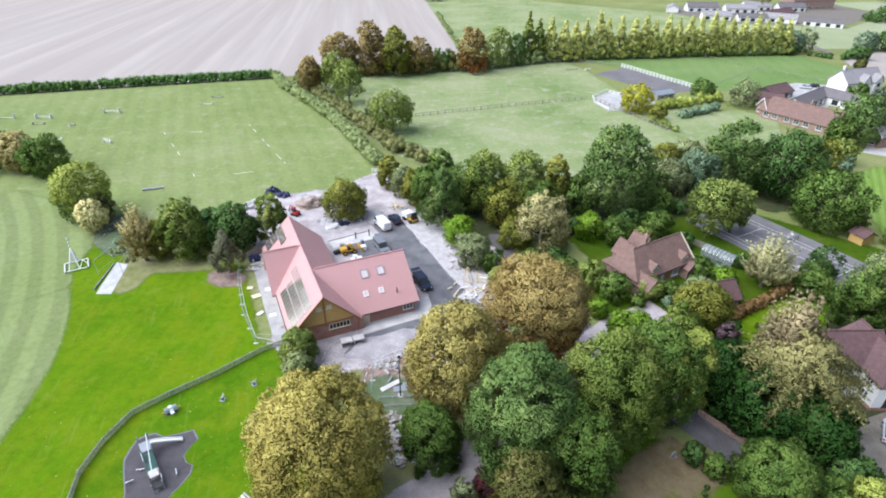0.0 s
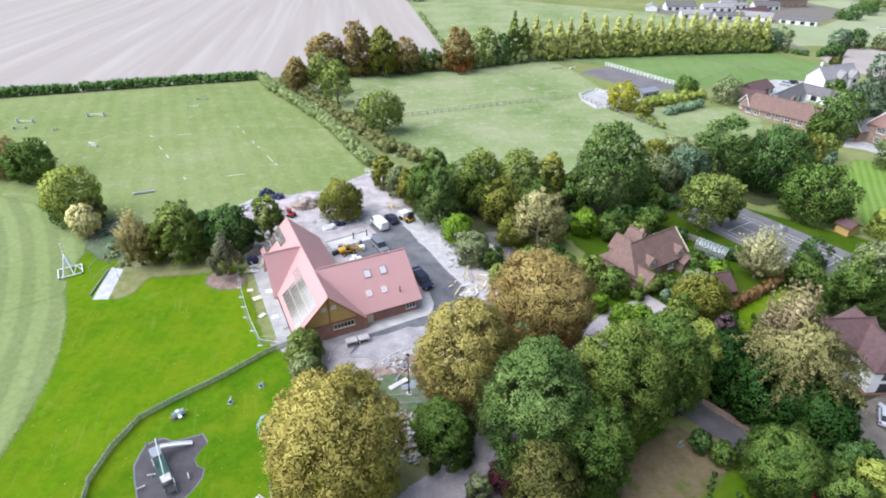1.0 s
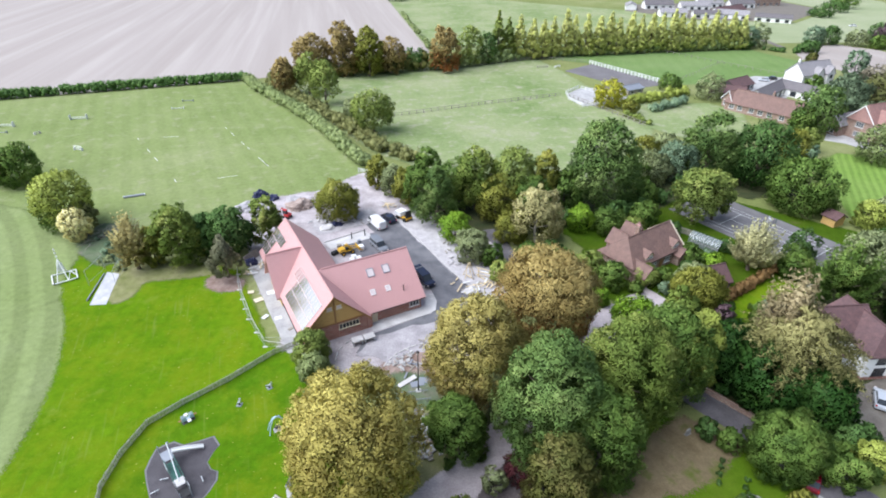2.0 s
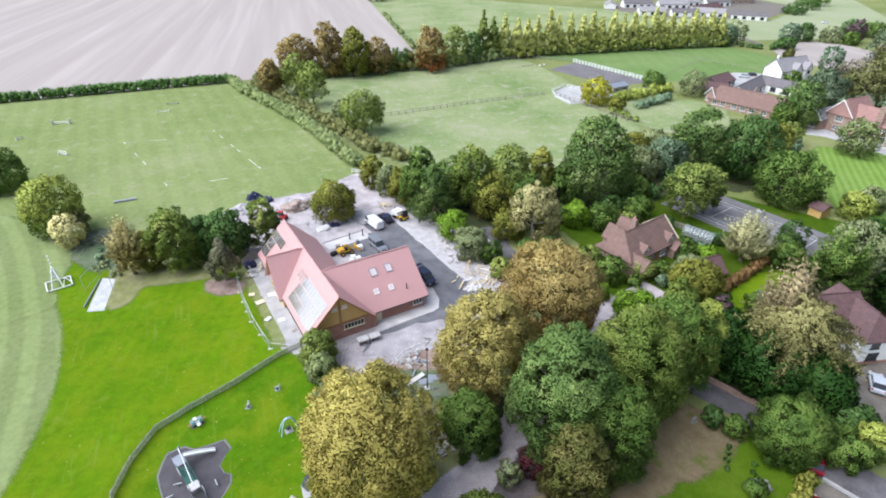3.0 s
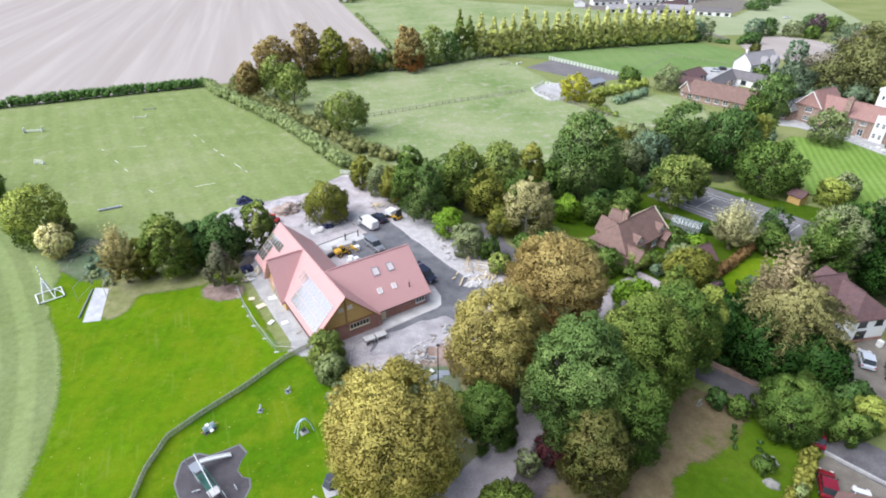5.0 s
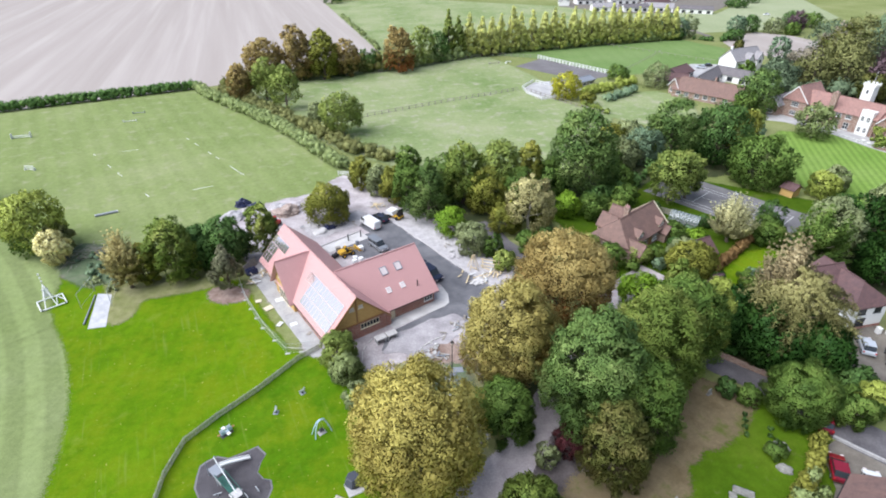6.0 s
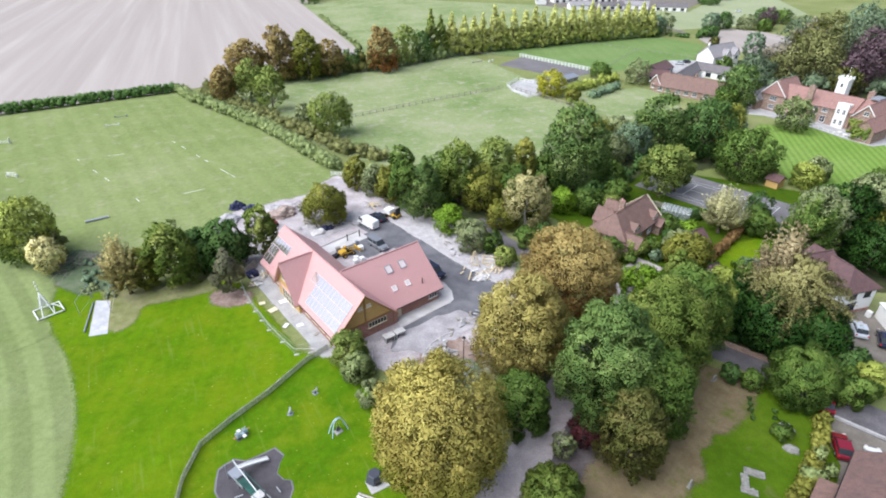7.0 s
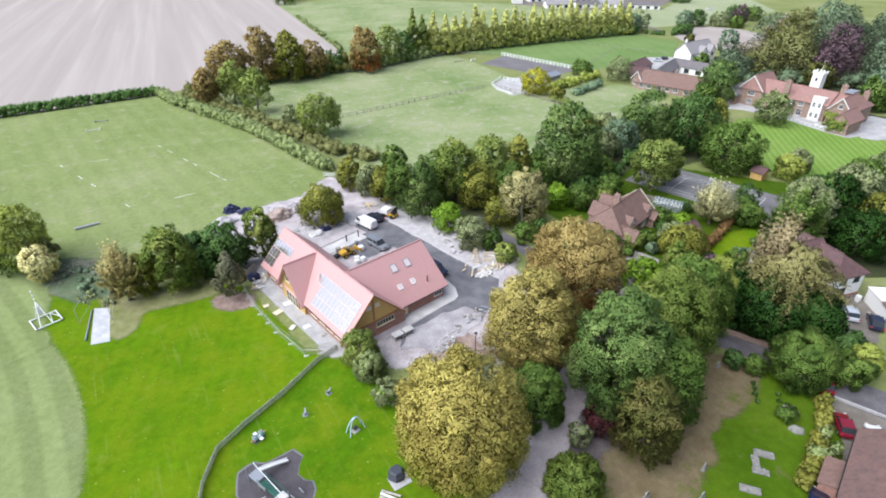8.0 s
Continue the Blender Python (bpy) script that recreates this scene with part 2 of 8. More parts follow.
M["concrete"] = speckled("pale_concrete", (0.46, 0.44, 0.43), (0.60, 0.58, 0.57), 0.4, 0.85, 7.0, bump=0.2)
M["concrete_grey"] = speckled("worn_matting", (0.40, 0.40, 0.42), (0.52, 0.52, 0.54), 0.6, 0.9, 6.0, bump=0.2)
M["slab"] = speckled("grey_paving", (0.34, 0.33, 0.33), (0.45, 0.44, 0.43), 0.4, 0.85, 5.0, bump=0.25)
M["lane"] = speckled("worn_lane", (0.330, 0.288, 0.296), (0.465, 0.410, 0.420), 0.3, 0.9, 5.0, bump=0.3, ground=True)
M["road"] = speckled("grey_road", (0.095, 0.088, 0.095), (0.155, 0.144, 0.152), 0.3, 0.85, 5.0, bump=0.3)
M["gravel"] = speckled("gravel_drive", (0.144, 0.125, 0.105), (0.203, 0.181, 0.153), 0.5, 0.95, 9.0, bump=0.5, ground=True)
M["rubber"] = speckled("rubber_surface", (0.063, 0.056, 0.063), (0.096, 0.089, 0.096), 0.4, 0.9, 9.0, bump=0.2)
M["court"] = speckled("court_surface", (0.15, 0.143, 0.148), (0.20, 0.192, 0.197), 0.25, 0.85, 8.0, bump=0.1)
M["sand"] = speckled("arena_surface", (0.133, 0.122, 0.126), (0.185, 0.174, 0.178), 0.1, 0.9, 2.0, bump=0.2)
M["bark"] = speckled("bark", (0.09, 0.07, 0.05), (0.16, 0.13, 0.10), 4.0, 0.95, 20.0, bump=0.8)
M["pale_bark"] = speckled("pale_bark", (0.30, 0.27, 0.23), (0.45, 0.42, 0.38), 4.0, 0.9, 20.0, bump=0.5)
M["roof_new"] = tiles("new_clay_tiles", (0.535, 0.292, 0.282), (0.585, 0.328, 0.316), (0.50, 0.275, 0.265), rough=0.5, spec=0.55)
M["roof_old"] = tiles("weathered_clay_tiles", (0.158, 0.086, 0.082), (0.115, 0.064, 0.064), (0.084, 0.053, 0.058), lichen=(0.235, 0.178, 0.165))
M["roof_rose"] = tiles("mottled_rose_tiles", (0.229, 0.137, 0.111), (0.178, 0.106, 0.088), (0.127, 0.082, 0.071), lichen=(0.292, 0.229, 0.194))
M["roof_brown"] = tiles("plain_brown_tiles", (0.199, 0.118, 0.102), (0.164, 0.100, 0.089), (0.114, 0.079, 0.075), lichen=(0.244, 0.181, 0.159))
M["roof_dark"] = tiles("dark_slates", (0.13, 0.12, 0.125), (0.16, 0.145, 0.15), (0.19, 0.165, 0.165))
M["roof_pink"] = tiles("faded_red_tiles", (0.335, 0.185, 0.155), (0.285, 0.158, 0.138), (0.235, 0.142, 0.128), lichen=(0.40, 0.29, 0.25))
M["roof_grey"] = tiles("pale_grey_slates", (0.27, 0.255, 0.265), (0.31, 0.295, 0.30), (0.35, 0.32, 0.32))
M["brick"] = bricks("red_brick", (0.35, 0.135, 0.10), (0.28, 0.105, 0.08))
M["brick_old"] = bricks("old_brick", (0.29, 0.175, 0.13), (0.22, 0.13, 0.10))
M["timber"] = boards("oak_cladding", (0.48, 0.30, 0.105), (0.58, 0.38, 0.145))
M["dark_boards"] = boards("black_boards", (0.05, 0.045, 0.045), (0.08, 0.07, 0.07))
M["plaster"] = plain("white_plaster", (0.80, 0.79, 0.76), 0.8)
M["white"] = plain("white_paint", (0.80, 0.80, 0.79), 0.45)
M["cream"] = plain("cream_boards", (0.70, 0.62, 0.46), 0.6)
M["oak"] = plain("oak_beam", (0.30, 0.16, 0.06), 0.7)
M["grey_wood"] = speckled("weathered_wood", (0.25, 0.22, 0.19), (0.36, 0.33, 0.29), 3.0, 0.9, 20.0)
M["paling_wood"] = speckled("silvered_chestnut", (0.324, 0.324, 0.264), (0.504, 0.504, 0.420), 3.0, 0.9, 20.0)
M["new_wood"] = speckled("sawn_wood", (0.58, 0.45, 0.27), (0.68, 0.56, 0.36), 3.0, 0.8, 20.0)
M["steel"] = plain("galvanised_steel", (0.55, 0.57, 0.58), 0.4, 0.7)
M["black"] = plain("black_plastic", (0.02, 0.02, 0.022), 0.5)
M["lead"] = plain("lead_sheet", (0.30, 0.32, 0.36), 0.5, 0.3)
M["stone"] = speckled("grave_stone", (0.176, 0.172, 0.160), (0.288, 0.280, 0.256), 2.0, 0.9, 12.0, bump=0.4)
M["navy"] = plain("navy_tarpaulin", (0.015, 0.02, 0.07), 0.4)
M["yellow_paint"] = plain("yellow_paint", (0.62, 0.36, 0.03), 0.4)
M["red_paint"] = plain("red_paint", (0.42, 0.02, 0.02), 0.35)
M["green_paint"] = plain("green_paint", (0.03, 0.13, 0.10), 0.45)
M["slate_plastic"] = plain("slate_blue_plastic", (0.055, 0.06, 0.078), 0.45)
M["rider_blue"] = plain("pale_blue_plastic", (0.42, 0.56, 0.66), 0.45)
M["blue_tarp"] = plain("blue_tarpaulin", (0.05, 0.28, 0.40), 0.5)
M["line"] = plain("line_paint", (0.78, 0.78, 0.76), 0.8)
M["panel"] = plain("solar_glass", (0.87, 0.79, 0.765), 0.13, 0.9, 0.6, 0.08)
M["panel_frame"] = plain("panel_frame", (0.62, 0.50, 0.47), 0.4, 0.3)
k = Mat("window_glass", 0.05, 0.0, 0.6)
k.color((0.03, 0.035, 0.04))
M["glass"] = k.m
k = Mat("skylight_glass", 0.3, 0.0, 0.3)
k.color((0.62, 0.54, 0.53))
M["skylight"] = k.m
k = Mat("greenhouse_glass", 0.05, 0.0, 0.5)
k.color((0.28, 0.32, 0.32))
k.p.inputs["Alpha"].default_value = 0.35
M["clear"] = k.m


def paint(name, c):
    k = Mat(name, 0.25, 0.1, 0.5)
    k.color(c)
    k.p.inputs["Coat Weight"].default_value = 0.6
    return k.m


M["car_red"] = paint("red_car_paint", (0.20, 0.006, 0.02))
M["car_silver"] = paint("silver_car_paint", (0.55, 0.58, 0.62))
M["car_navy"] = paint("navy_car_paint", (0.010, 0.014, 0.040))
M["car_black"] = paint("black_car_paint", (0.012, 0.013, 0.016))
M["car_white"] = paint("white_van_paint", (0.80, 0.80, 0.80))
M["car_grey"] = paint("grey_car_paint", (0.20, 0.21, 0.23))
M["lamp_red"] = plain("red_lamp_lens", (0.5, 0.02, 0.02), 0.2)
M["tyre"] = plain("tyre_rubber", (0.02, 0.02, 0.02), 0.85)


# ---- mesh helpers ----
def mesh_from(name, verts, faces, mat, uv=False):
    me = bpy.data.meshes.new(name)
    me.from_pydata([tuple(v) for v in verts], [], [tuple(f) for f in faces])
    me.materials.append(mat)
    if uv:
        box_uv(me)
    me.update()
    return me


def box_uv(me):
    """Metres along each face: across, and up the slope."""
    layer = me.uv_layers.new(name="UVMap")
    for poly in me.polygons:
        n = poly.normal
        across = Vector((-n.y, n.x, 0))
        across = Vector((1, 0, 0)) if across.length < 0.05 else across.normalized()
        up = n.cross(across)
        for li in poly.loop_indices:
            co = me.vertices[me.loops[li].vertex_index].co
            layer.data[li].uv = (co.dot(across), co.dot(up))


def part(name, bm, mat, parent=None, label=""):
    """One mesh object out of a bmesh, under a thing or a part."""
    me = bpy.data.meshes.new(name)
    bmesh.ops.recalc_face_normals(bm, faces=bm.faces)
    bm.to_mesh(me)
    bm.free()
    me.materials.append(mat)
    box_uv(me)
    ob = new(name, me)
    if parent is not None:
        ob.parent = parent
    if label:
        ob["label"] = label
    return ob


def piece(name, me, parent, m, label=""):
    ob = new(name, me)
    ob.parent = parent
    ob.matrix_local = m
    if label:
        ob["label"] = label
    return ob


def thing(name, m, label, category, group="", kind=""):
    ob = new(name)
    ob.matrix_world = m
    ob.empty_display_size = 0.3
    return tagged(ob, label, category, group, kind)


def box(bm, x0, x1, y0, y1, z0, z1, m=None):
    vs = [Vector((x, y, z)) for z in (z0, z1) for y in (y0, y1) for x in (x0, x1)]
    if m is not None:
        vs = [m @ v for v in vs]
    v = [bm.verts.new(p) for p in vs]
    for f in ((0, 2, 3, 1), (4, 5, 7, 6), (0, 1, 5, 4), (2, 6, 7, 3), (0, 4, 6, 2), (1, 3, 7, 5)):
        bm.faces.new([v[i] for i in f])
    return v


def boxed(x0, x1, y0, y1, z0, z1, m=None, bevel=0.0):
    bm = bmesh.new()
    box(bm, x0, x1, y0, y1, z0, z1, m)
    if bevel:
        bmesh.ops.recalc_face_normals(bm, faces=bm.faces)
        bmesh.ops.bevel(bm, geom=bm.edges[:], offset=bevel, segments=2, affect="EDGES", profile=0.6)
    return bm


def tube(bm, a, b, r0, r1=None, n=8):
    """A round bar from a to b."""
    a, b = Vector(a), Vector(b)
    r1 = r0 if r1 is None else r1
    q = (b - a).to_track_quat("Z", "Y")
    lo = [bm.verts.new(a + q @ Vector((r0 * math.cos(i * math.tau / n), r0 * math.sin(i * math.tau / n), 0))) for i in range(n)]
    hi = [bm.verts.new(b + q @ Vector((r1 * math.cos(i * math.tau / n), r1 * math.sin(i * math.tau / n), 0))) for i in range(n)]
    for i in range(n):
        bm.faces.new((lo[i], lo[(i + 1) % n], hi[(i + 1) % n], hi[i]))
    bm.faces.new(lo[::-1])
    bm.faces.new(hi)


def piped(a, b, r0, r1=None, n=8):
    bm = bmesh.new()
    tube(bm, a, b, r0, r1, n)
    return bm


def prism(bm, outline, y0, y1, axis="y"):
    """An outline in x and z pushed from y0 to y1 (or, with axis 'x', an outline in y and z from x0 to x1)."""
    put = (lambda p, d: (p[0], d, p[1])) if axis == "y" else (lambda p, d: (d, p[0], p[1]))
    a = [bm.verts.new(put(p, y0)) for p in outline]
    b = [bm.verts.new(put(p, y1)) for p in outline]
    n = len(outline)
    for i in range(n):
        bm.faces.new((a[i], a[(i + 1) % n], b[(i + 1) % n], b[i]))
    bm.faces.new(a[::-1])
    bm.faces.new(b)


def smooth_outline(pts, step=1.5, jitter=0.0):
    out = []
    n = len(pts)
    for i in range(n):
        a, b = Vector(pts[i]), Vector(pts[(i + 1) % n])
        k = max(1, min(60, int((b - a).length / step)))
        for j in range(k):
            p = a.lerp(b, j / k)
            if jitter:
                p = p + Vector((noise.noise((p.x * 0.35, p.y * 0.35, 1.7)), noise.noise((p.x * 0.35, p.y * 0.35, 9.1)))) * jitter
            out.append(p)
    return out


LAYERS = []


FRAY = {"field": 2.4, "lawn": 2.0, "ground": 1.9, "verge": 1.0, "road": 0.6}


def area(name, pts, z, mat, label, category, jitter=0.0, step=1.5, skirt=0.25):
    """A stretch of ground with an edge of its own, set a little above the ground sheet; soft ground frays out at its rim."""
    ring = smooth_outline(pts, step, jitter)
    xs, ys = [p.x for p in ring], [p.y for p in ring]
    x0, x1, y0, y1 = min(xs), max(xs), min(ys), max(ys)
    while any(abs(z - o[0]) < 0.0022 and x0 < o[2] and x1 > o[1] and y0 < o[4] and y1 > o[3] for o in LAYERS):
        z += 0.0023
    LAYERS.append((z, x0, x1, y0, y1))
    fringe = FRAY.get(category, 0.0)
    n = len(ring)
    bm = bmesh.new()
    fray = bm.verts.layers.float.new("fray")
    top = [bm.verts.new((p.x, p.y, z)) for p in ring]
    if fringe:
        turn = 1 if sum(ring[i].x * ring[(i + 1) % n].y - ring[(i + 1) % n].x * ring[i].y for i in range(n)) > 0 else -1
        low = []
        for i, p in enumerate(ring):
            d = (ring[(i + 1) % n] - ring[i - 1]).normalized()
            v = bm.verts.new((p.x + d.y * turn * fringe, p.y - d.x * turn * fringe, z - 0.0012))
            v[fray] = 1.0
            low.append(v)
    else:
        low = [bm.verts.new((p.x, p.y, z - skirt)) for p in ring]
    for i in range(n):
        bm.faces.new((low[i], low[(i + 1) % n], top[(i + 1) % n], top[i]))
    f = bm.faces.new(top)
    f.normal_update()
    bmesh.ops.triangulate(bm, faces=[f], ngon_method="EAR_CLIP")
    return tagged(part(name, bm, mat), label, category, kind="structure")


def strip(line, half):
    """The outline of a band along a line of points."""
    left, right = [], []
    for i, p in enumerate(line):
        a, b = Vector(line[max(0, i - 1)]), Vector(line[min(len(line) - 1, i + 1)])
        d = (b - a).normalized()
        nrm = Vector((-d.y, d.x))
        h = half[i] if isinstance(half, (list, tuple)) else half
        left.append(Vector(p) + nrm * h)
        right.append(Vector(p) - nrm * h)
    return [tuple(v) for v in left + right[::-1]]


# ---- ground ----
tagged(new("ground", mesh_from("ground", [(-3000, -800, 0), (3000, -800, 0), (3000, 4200, 0), (-3000, 4200, 0)], [(0, 1, 2, 3)], M["ground"])),
       "wide rough grassland running out to the horizon", "ground", kind="structure")
area("stubble_field", [(-900, -20), (-162, 206), (-67, 234), (-20, 256), (10, 284), (9, 311), (4, 361), (-2, 430), (-4, 501), (-30, 1200), (-900, 1200)], 0.03, M["stubble"],
     "pale harvested stubble field with straight drill rows", "field", 0.0, 8)
area("pitch_field", [(-420, 118), (-163, 202), (-67, 229.5), (-60, 214), (-34, 173), (-15.5, 133), (-24, 121), (-38, 119), (-46, 113), (-56, 100), (-66, 104), (-84, 112), (-105, 118), (-420, 60)],
     0.03, M["pitch"], "mown pale green field with horse jumps", "field", 0.8, 3)
area("paddock", [(-57, 233), (-13, 147), (-3, 137), (20, 120), (60, 128), (73, 162), (58, 198), (70, 204), (66, 240), (60, 268), (0, 246)], 0.03, M["paddock"],
     "grazed paddock with worn patches", "field", 0.8, 3)
area("far_meadow", [(86, 254), (104, 215), (150, 215), (186, 254), (178, 281), (62, 270)], 0.03, M["meadow"], "even green meadow behind the riding arena", "field", 0.6, 4)
area("north_meadow", [(12, 292), (60, 286), (180, 296), (184, 380), (176, 430), (60, 520), (-8, 505)], 0.03, M["paddock"], "pale green meadow beyond the poplar row", "field", 0.6, 6)
area("lawn", [(-100, 20), (-92, 116), (-76, 103), (-64, 92), (-57, 86.5), (-50, 87.5), (-42, 88), (-37.5, 86), (-28.3, 64.6), (-23.5, 63.5), (-18, 50), (-14, 34), (-14, 20)],
     0.03, M["lawn"], "bright green playing field grass", "lawn", 0.9, 1.5)
area("play_lawn", [(-23.9, 63.6), (-26.8, 62.6), (-32.2, 57.4), (-37.0, 53.6), (-40.3, 50.4), (-41.4, 46.5), (-41.7, 42.0), (-40.7, 38.0), (-39.0, 32.0), (-26, 22), (-14.5, 22), (-14.5, 34), (-18.2, 50), (-21, 58)],
     0.045, M["play_lawn"], "deep green playground grass inside the fence", "lawn", 0.1, 1.0)
ring = [(-120.5 + 65 * math.cos(a), 44 + 65 * math.sin(a)) for a in (i * math.tau / 180 for i in range(180))]
area("outfield", ring, 0.06, M["outfield"], "pale mown cricket outfield with curved mower bands", "lawn", 0.0, 3)
area("practice_ground", [(-66.0, 80), (-68.6, 84.8), (-69.7, 91.3), (-70.4, 96), (-72, 101), (-77, 105), (-87, 113), (-100, 119), (-116, 110), (-96, 78), (-80, 72)], 0.07, M["outfield"], "pale mown grass beside the practice nets", "lawn", 0.8, 1.0)
area("rough_patch", [(-71.6, 100.9), (-70.2, 104.4), (-69.6, 107.2), (-66.2, 105.6), (-63.0, 100.4), (-59.6, 92.4), (-62.8, 91.4), (-65.4, 93.1), (-68.6, 96.4)], 0.075, M["rank"], "rank dull grass round cut branches", "ground", 0.6, 0.8)
area("dry_edge", [(-60.4, 92.4), (-56.9, 90.6), (-53.3, 89.8), (-49.2, 89.4), (-42.6, 88.6), (-41.4, 86.6), (-45.5, 85.9), (-49.0, 85.8), (-52.0, 85.2), (-54.2, 83.6), (-54.5, 80.1), (-55.8, 79.2), (-56.8, 80.4), (-58.2, 87.6)], 0.06, M["hay"], "dry trampled grass along the foot of the trees", "ground", 0.7, 0.7)
area("bare_corner", [(-41.2, 84.2), (-40.0, 84.9), (-37.9, 84.5), (-36.1, 83.0), (-36.2, 81.1), (-38.7, 80.9), (-40.8, 82.2)], 0.065, M["soil"], "bare red-brown soil at the corner of the lawn", "ground", 0.5, 0.6)
area("building_site", [(-35, 91), (-33.0, 86), (-28.6, 76), (-24.2, 65.4), (-22.2, 63), (-12, 58), (-9, 50), (-4, 50), (-1, 59), (9, 66), (11, 78), (11.5, 93), (4, 97), (-2, 109), (-9, 118), (-16, 131), (-24, 121), (-38, 117), (-44, 112), (-38, 104)],
     0.05, M["dirt"], "bare trodden earth of the building site", "ground", 1.2, 1.0)
area("trodden_bank", [(-12.0, 58.5), (-10.4, 52.0), (-8.6, 46.5), (-8.0, 41.5), (-5.2, 39.0), (-3.0, 40.8), (-3.2, 46.0), (-2.6, 52.0), (-3.0, 58.0)], 0.052, M["hay"], "trodden earth and thin grass under the trees", "ground", 0.6, 0.8)
area("drive", [(-15.2, 105.0), (-9.0, 107.2), (3.2, 81.0), (7.0, 74.6), (4.2, 69.5), (-0.5, 64.5), (-9.5, 60.5), (-14.5, 62.5), (-13.0, 66.5), (-2.6, 71.2), (-2.0, 77.5), (-8.5, 92.0), (-14.0, 89.5), (-18.0, 92.0), (-18.5, 96.5), (-12.5, 99.5)],
     0.08, M["asphalt"], "fresh dark asphalt drive dusted with earth", "drive", 0.25, 1.0)
area("dust", [(-14.6, 62.0), (-9.5, 60.0), (-2.0, 63.5), (0.5, 66.2), (-1.5, 68.8), (-6, 68.6), (-12.5, 66.0)], 0.10, M["dusty"], "dusty compacted forecourt", "drive", 1.0, 0.6)
area("verge", [(-8.6, 107.8), (-3.6, 108.6), (3.5, 94.0), (9.5, 84.5), (9.0, 77.5), (7.0, 75.4), (3.5, 81.3)], 0.09, M["rubble"], "strip of pale crushed stone beside the drive", "verge", 0.5, 0.8)
area("patio", [(-36.2, 89.5), (-33.6, 91.0), (-21.8, 63.2), (-24.6, 63.4)], 0.11, M["slab"], "grey concrete path along the hall", "pavement", 0.1, 1.0)
area("forecourt", [(-12.0, 67.2), (-2.8, 71.2), (-1.8, 72.0), (-1.4, 74.5), (-1.9, 76.8), (-3.2, 76.6), (-3.6, 73.4), (-12.5, 69.6)], 0.13, M["concrete"], "pale concrete apron with a rounded corner", "pavement", 0.0, 1.0)
area("slab", [(-22.4, 95.6), (-14.4, 100.2), (-12.7, 97.4), (-20.9, 93.2)], 0.12, M["concrete"], "pale new concrete slab behind the hall", "pavement", 0.1, 1.0)
area("yard", [(-25.2, 105.5), (-14.0, 109.5), (-12.8, 104.8), (-23.5, 100.4)], 0.10, M["rubble"], "strip of stone and sand heaped with site waste", "ground", 0.6, 0.8)
area("lane", strip([(-17.5, 25.0), (-7.1, 35.0), (-1.0, 39.9), (5.8, 46.6), (14.5, 54.5), (22.0, 63.5), (28.0, 68.5), (37.0, 73.2)], (2.9, 2.6, 2.2, 2.0, 2.0, 2.0, 2.2, 2.4)), 0.075, M["lane"],
     "narrow worn lane under the trees", "road", 0.4, 1.0)
area("track", strip([(24.0, 66.5), (17.5, 78.0), (13.6, 89.5), (11.4, 98.5)], 0.9), 0.07, M["road"], "grey garden track", "road", 0.3, 1.0)
area("road", strip([(27.5, 60.5), (31.0, 52.5), (33.1, 48.7), (34.7, 46.5), (36.6, 44.0), (39.2, 39.0), (41.7, 34.1), (44.1, 30.6), (48.5, 24.0), (60.0, 6.0)], (2.2, 1.7, 1.6, 1.55, 1.6, 1.9, 2.3, 2.35, 2.4, 2.6)), 0.075, M["road"], "grey village road", "road", 0.1, 1.0)
# dark sheets laid under the trees; their colour supplies the shade there
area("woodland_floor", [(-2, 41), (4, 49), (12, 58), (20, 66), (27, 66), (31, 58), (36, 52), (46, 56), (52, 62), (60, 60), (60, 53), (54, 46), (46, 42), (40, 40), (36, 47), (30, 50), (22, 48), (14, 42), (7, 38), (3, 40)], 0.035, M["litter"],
     "leaf litter floor under the trees, coloured dark for their shade", "ground", 0.8, 1.0)
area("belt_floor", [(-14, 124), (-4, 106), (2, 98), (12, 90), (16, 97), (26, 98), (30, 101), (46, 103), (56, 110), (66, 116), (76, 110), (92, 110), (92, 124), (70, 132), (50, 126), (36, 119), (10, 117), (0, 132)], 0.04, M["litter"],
     "leaf litter floor under the tree belt, coloured dark for its shade", "ground", 0.8, 1.0)
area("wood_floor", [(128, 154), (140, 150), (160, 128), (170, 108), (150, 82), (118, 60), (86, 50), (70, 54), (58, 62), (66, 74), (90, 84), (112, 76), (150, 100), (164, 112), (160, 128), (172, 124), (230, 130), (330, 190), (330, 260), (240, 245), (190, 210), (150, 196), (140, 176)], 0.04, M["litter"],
     "woodland floor of leaf litter, coloured dark for tree shade", "ground", 0.8, 3.0)
area("churchyard", [(-4, 20), (0, 31), (6, 33), (14, 42), (25, 47), (31, 43), (34.5, 40.5), (36.8, 34.5), (30, 24), (24, 16)], 0.03, M["church"], "green churchyard grass", "lawn", 0.6, 1.0)
area("bare_strip", [(1.5, 29), (3.2, 34.0), (9.5, 37.0), (18, 40.5), (29, 46), (33.0, 42.2), (30.4, 40.2), (25.4, 37.6), (22.0, 36.6), (18.0, 35.0), (14.5, 31.6), (10.0, 28.2), (5, 24), (-2, 22)], 0.06, M["dry"],
     "dry brown strip of thin grass", "ground", 1.2, 0.7)
area("shaded_bank", [(-3.4, 30.5), (-1.5, 35.4), (1.6, 38.2), (5.0, 42.0), (10.5, 43.0), (10.0, 37.2), (5.0, 34.8), (2.6, 32.6)], 0.055, M["bank"], "bare mauve-brown earth beside the lane, with shade put into its colour", "ground", 0.5, 0.7)
